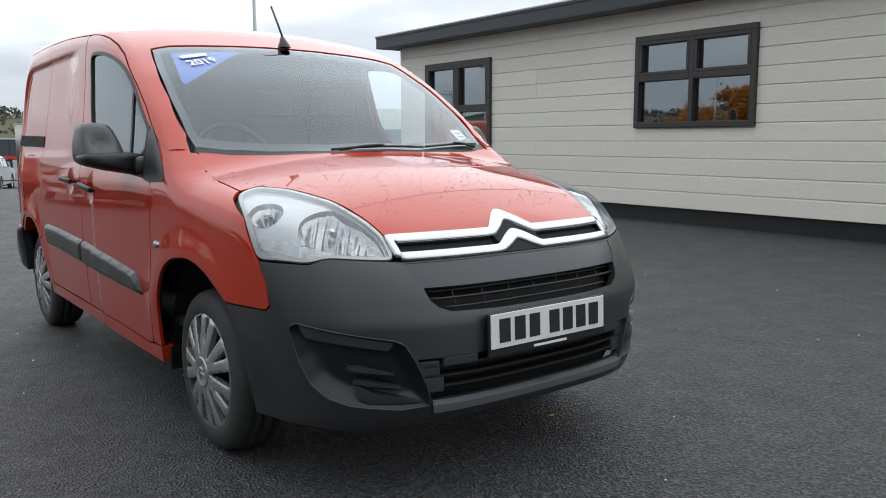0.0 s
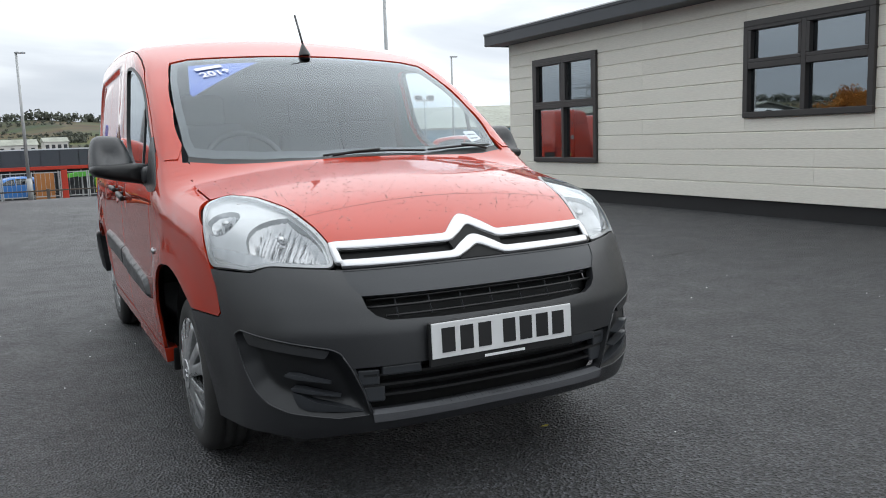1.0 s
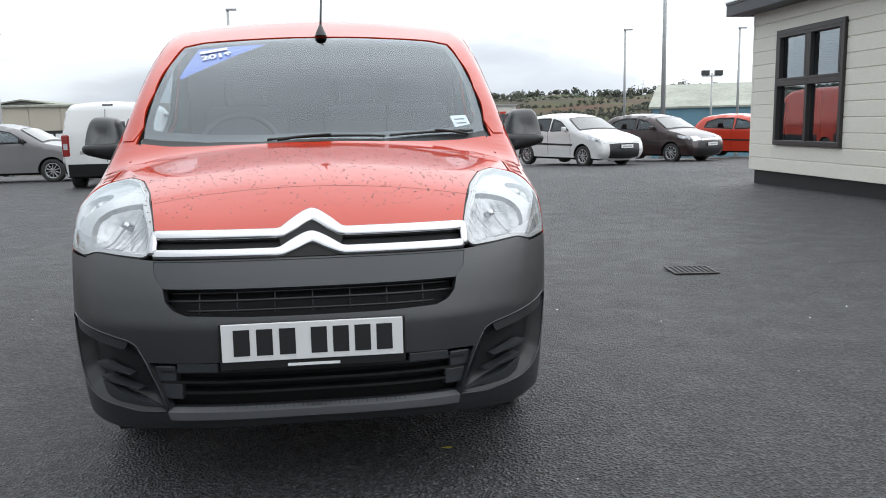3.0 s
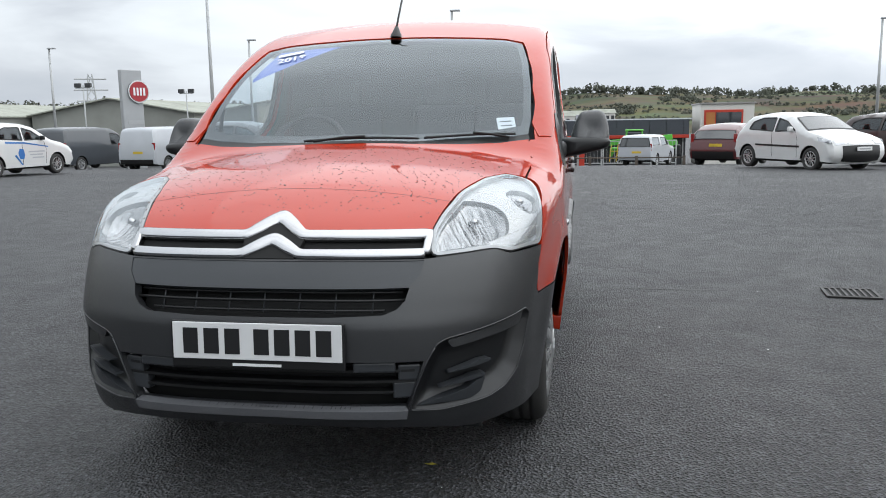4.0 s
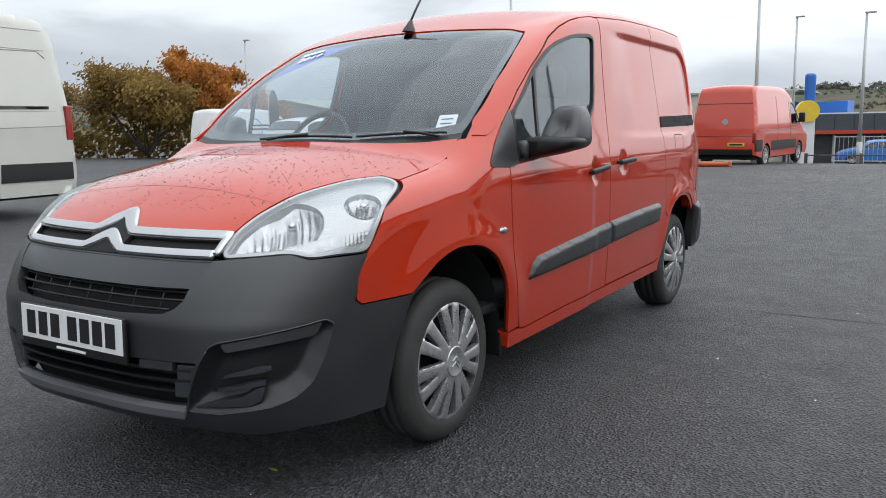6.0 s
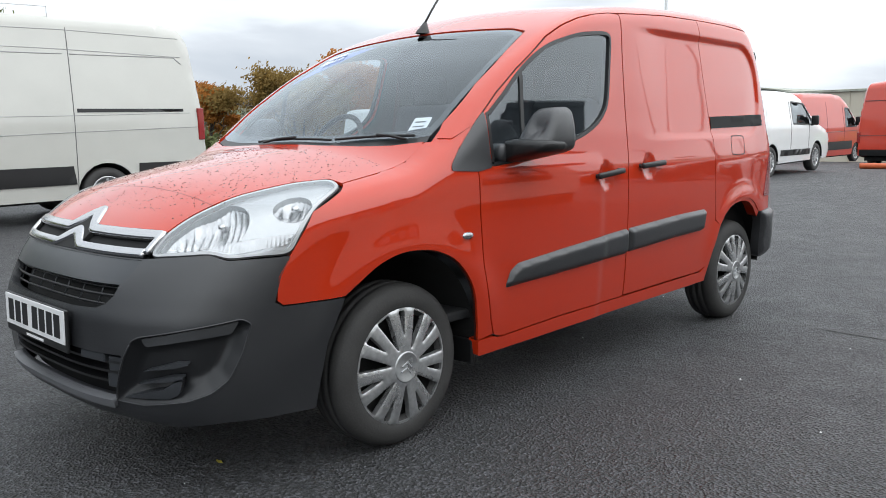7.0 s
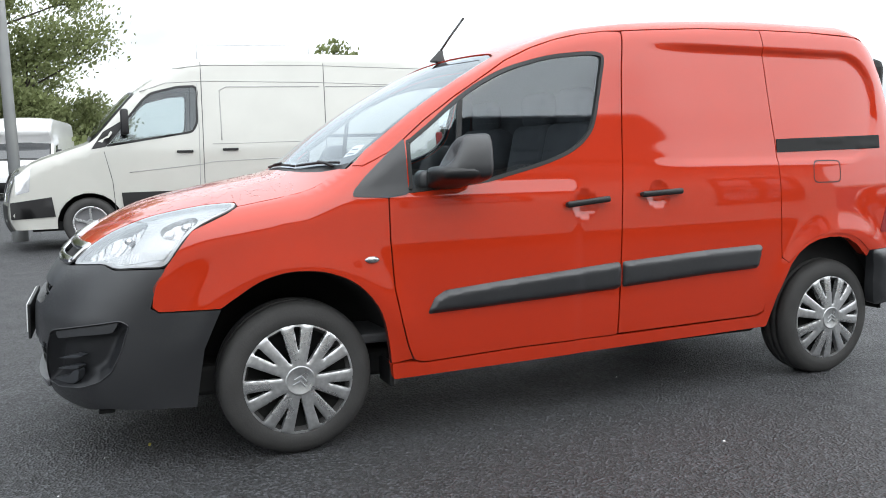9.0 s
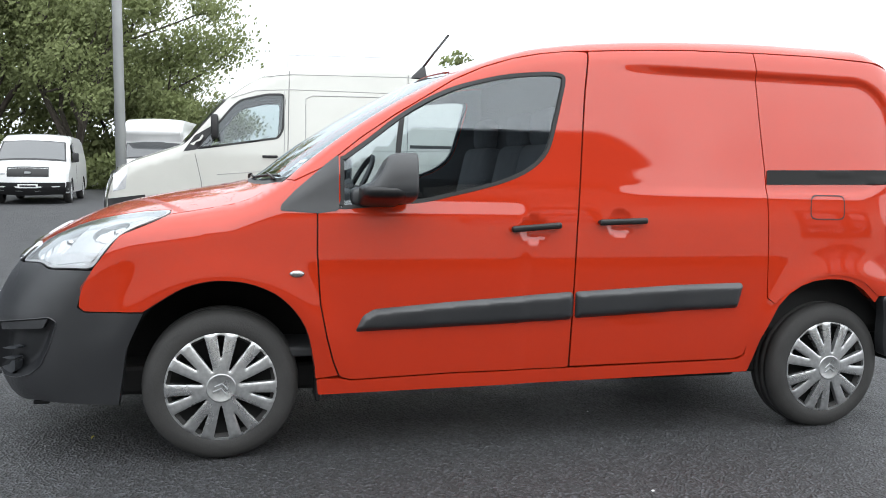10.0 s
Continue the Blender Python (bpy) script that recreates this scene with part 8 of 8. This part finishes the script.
def tree(x, y, height, spread, seed, leaves, label, leaf=0.24, count=5000, low=0.18, bare=0.25):
    """A broad tree: a forked trunk, limbs that divide twice, and thousands of leaf sprays in uneven clumps with gaps."""
    rng = random.Random(seed)
    z = float(ground_height(x, y))
    ob = tagged(new("tree", None), label, "tree")
    verts, faces, tips = [], [], []

    def limb(a, b, r0, r1):
        mid = (Vector(a) + Vector(b)) / 2 + Vector((rng.gauss(0, 0.06), rng.gauss(0, 0.06), rng.gauss(0, 0.04))) * (Vector(b) - Vector(a)).length
        s = len(verts)
        pts = [Vector(a), mid, Vector(b)]
        for i, p in enumerate(pts):
            r = r0 + (r1 - r0) * i / 2
            d = (pts[min(i + 1, 2)] - pts[max(i - 1, 0)]).normalized()
            u = d.orthogonal().normalized()
            v = d.cross(u)
            verts.extend([p + (u * math.cos(k * math.tau / 6) + v * math.sin(k * math.tau / 6)) * r for k in range(6)])
        for i in range(2):
            faces.extend([(s + i * 6 + k, s + i * 6 + (k + 1) % 6, s + i * 6 + 6 + (k + 1) % 6, s + i * 6 + 6 + k) for k in range(6)])
    fork = Vector((rng.gauss(0, 0.2), rng.gauss(0, 0.2), height * low))
    limb((0, 0, -0.2), fork, height * 0.03, height * 0.022)
    for i in range(7):
        a = i * math.tau / 7 + rng.uniform(-0.3, 0.3)
        out = spread * rng.uniform(0.35, 0.75)
        e = fork + Vector((out * math.cos(a), out * math.sin(a), height * rng.uniform(0.22, 0.55)))
        limb(fork, e, height * 0.014, height * 0.007)
        for j in range(4):
            g = e + Vector((rng.gauss(0, spread * 0.28), rng.gauss(0, spread * 0.28), height * rng.uniform(0.02, 0.26)))
            limb(e, g, height * 0.006, height * 0.003)
            tips.append(g)
            for k in range(3):
                h = g + Vector((rng.gauss(0, spread * 0.16), rng.gauss(0, spread * 0.16), height * rng.uniform(-0.06, 0.13)))
                limb(g, h, height * 0.0028, height * 0.0012)
                tips.append(h)
    mesh_object("trunk", verts, faces, BARK, ob)
    lv, lf = [], []
    for n in range(count):
        t = tips[rng.randrange(len(tips))]
        if (hash_of(t) % 100) / 100 < bare * 0.5:
            continue
        r = spread * 0.135
        c = t + Vector((rng.gauss(0, r), rng.gauss(0, r), rng.gauss(0, r * 0.75)))
        if c.z < height * low * 0.55:
            continue
        s = len(lv)
        d = Vector((rng.gauss(0, 1), rng.gauss(0, 1), rng.gauss(0, 0.7))).normalized()
        u = d.orthogonal().normalized() * leaf * rng.uniform(0.5, 1.1)
        v = d.cross(u).normalized() * leaf * rng.uniform(0.3, 0.7)
        lv += [c - u, c + v * 0.9 - u * 0.2, c + u, c - v * 0.8 + u * 0.1]
        lf.append((s, s + 1, s + 2, s + 3))
    crown = mesh_object("crown", lv, lf, leaves, ob, smooth=False)
    ob.matrix_basis = pose(x, y, z)
    return ob


def hash_of(v):
    return int(abs(v.x * 7919 + v.y * 104729 + v.z * 1299709))


GREEN_TREE, RUST_TREE = "broad green tree turning olive", "autumn tree with rust-orange leaves"
tree(-36.0, -8.0, 10.3, 3.6, 1, LEAVES, GREEN_TREE, 0.125, 40000, 0.14, 0.5)
tree(-37.5, -12.0, 12.5, 5.4, 2, LEAVES, GREEN_TREE, 0.13, 44000, 0.14, 0.55)
tree(-35.5, -18.5, 12.0, 5.0, 3, LEAVES, GREEN_TREE, 0.15, 12000, 0.14, 0.55)
tree(-40.0, -25.0, 12.0, 5.5, 4, LEAVES_OLIVE, GREEN_TREE, 0.30, 8000)
tree(-42.0, -7.0, 9.0, 4.6, 14, LEAVES, GREEN_TREE, 0.15, 26000, 0.06)
tree(-39.0, -3.2, 5.6, 2.6, 16, LEAVES, GREEN_TREE, 0.13, 20000, 0.08)
tree(-43.0, -15.0, 9.0, 5.0, 15, LEAVES, GREEN_TREE, 0.2, 10000, 0.08)
tree(-43.0, 12.6, 6.5, 1.4, 5, LEAVES, "slender half-bare green tree", 0.22, 2500, 0.3, 0.5)
tree(-33.4, 24.8, 5.5, 2.6, 6, LEAVES_OLIVE, "autumn tree with yellow-brown leaves", 0.12, 36000, 0.04, 0.05)
tree(-31.8, 27.0, 5.8, 1.8, 7, LEAVES_RUST, RUST_TREE, 0.13, 16000, 0.10, 0.05)
tree(-35.4, 19.4, 3.9, 1.2, 8, LEAVES_RUST, RUST_TREE, 0.13, 9000, 0.10, 0.05)
tree(-36.0, 34.4, 4.4, 2.2, 9, LEAVES_RUST, RUST_TREE, 0.12, 12000, 0.10, 0.1)


def hedge(x0, y0, x1, y1, high, seed, leaves=LEAVES, label="unkempt green hedge along the yard", thick=260):
    rng = random.Random(seed)
    verts, faces = [], []
    n = int(math.hypot(x1 - x0, y1 - y0) * thick)
    for _ in range(n):
        t = rng.random()
        c = Vector((x0 + (x1 - x0) * t + rng.gauss(0, 0.5), y0 + (y1 - y0) * t + rng.gauss(0, 0.5), rng.random() ** 0.8 * high * (0.75 + 0.25 * math.sin(t * 23))))
        c.z += float(ground_height(c.x, c.y))
        d = Vector((rng.gauss(0, 1), rng.gauss(0, 1), rng.gauss(0, 1))).normalized()
        u = d.orthogonal().normalized() * rng.uniform(0.10, 0.22)
        v = d.cross(u).normalized() * rng.uniform(0.06, 0.14)
        s = len(verts)
        verts += [c - u, c + v, c + u, c - v]
        faces.append((s, s + 1, s + 2, s + 3))
    tagged(mesh_object("hedge", verts, faces, leaves, smooth=False), label, "hedge", kind="stuff")


hedge(-34.5, -30, -34.0, 0.5, 2.4, 3)
hedge(-36.5, 4, -35.0, 20, 1.6, 4)
hedge(-40.5, -20, -39.5, -2.5, 4.8, 6, LEAVES, "tall green scrub below the trees", 700)
hedge(-37.0, 21.0, -32.5, 28.5, 2.3, 5, LEAVES_OLIVE, "tangled brown undergrowth below the autumn trees")


def pylon(x, y, high):
    ob = tagged(new("pylon", None), "distant lattice power pylon", "pylon")
    bm = bmesh.new()
    z = float(ground_height(x, y))
    for sx in (-1, 1):
        for sy in (-1, 1):
            rod((sx * 1.7, sy * 1.7, 0), (sx * 0.35, sy * 0.35, high), 0.16, 0.10, 5, bm)
    for k in range(7):
        a, b = 1.7 - 1.35 * k / 7, 1.7 - 1.35 * (k + 1) / 7
        for s in (-1, 1):
            rod((s * a, -a, high * k / 7), (-s * b, -b, high * (k + 1) / 7), 0.07, sides=4, bm=bm)
    part("lattice", bm, GALV, ob)
    for f, w in ((0.66, 2.6), (0.80, 3.0), (0.94, 2.8)):
        part("cross_arm", rod((-w, 0, high * f), (w, 0, high * f), 0.14, sides=5), GALV, ob)
    ob.matrix_basis = pose(x, y, z, 0, 0, 35)


pylon(-92.0, 138.0, 14.5)
for b in (21.5, 23.0, 20.2):
    mill = tagged(new("wind_turbine", None), "tiny white wind turbine on the skyline", "turbine", "turbines on the hill")
    part("mast", rod((0, 0, 0), (0, 0, 7.0), 0.22, 0.14, 8), WHITE_METAL, mill)
    for k in range(3):
        a = k * math.tau / 3 + b
        part("blade", rod((0, -0.3, 7.0), (3.0 * math.cos(a), -0.3, 7.0 + 3.0 * math.sin(a)), 0.16, 0.05, 5), WHITE_METAL, mill)
    mill.matrix_basis = pose(505 * math.sin(radians(b)), 505 * math.cos(radians(b)), ridge_height(b) - 1.5)
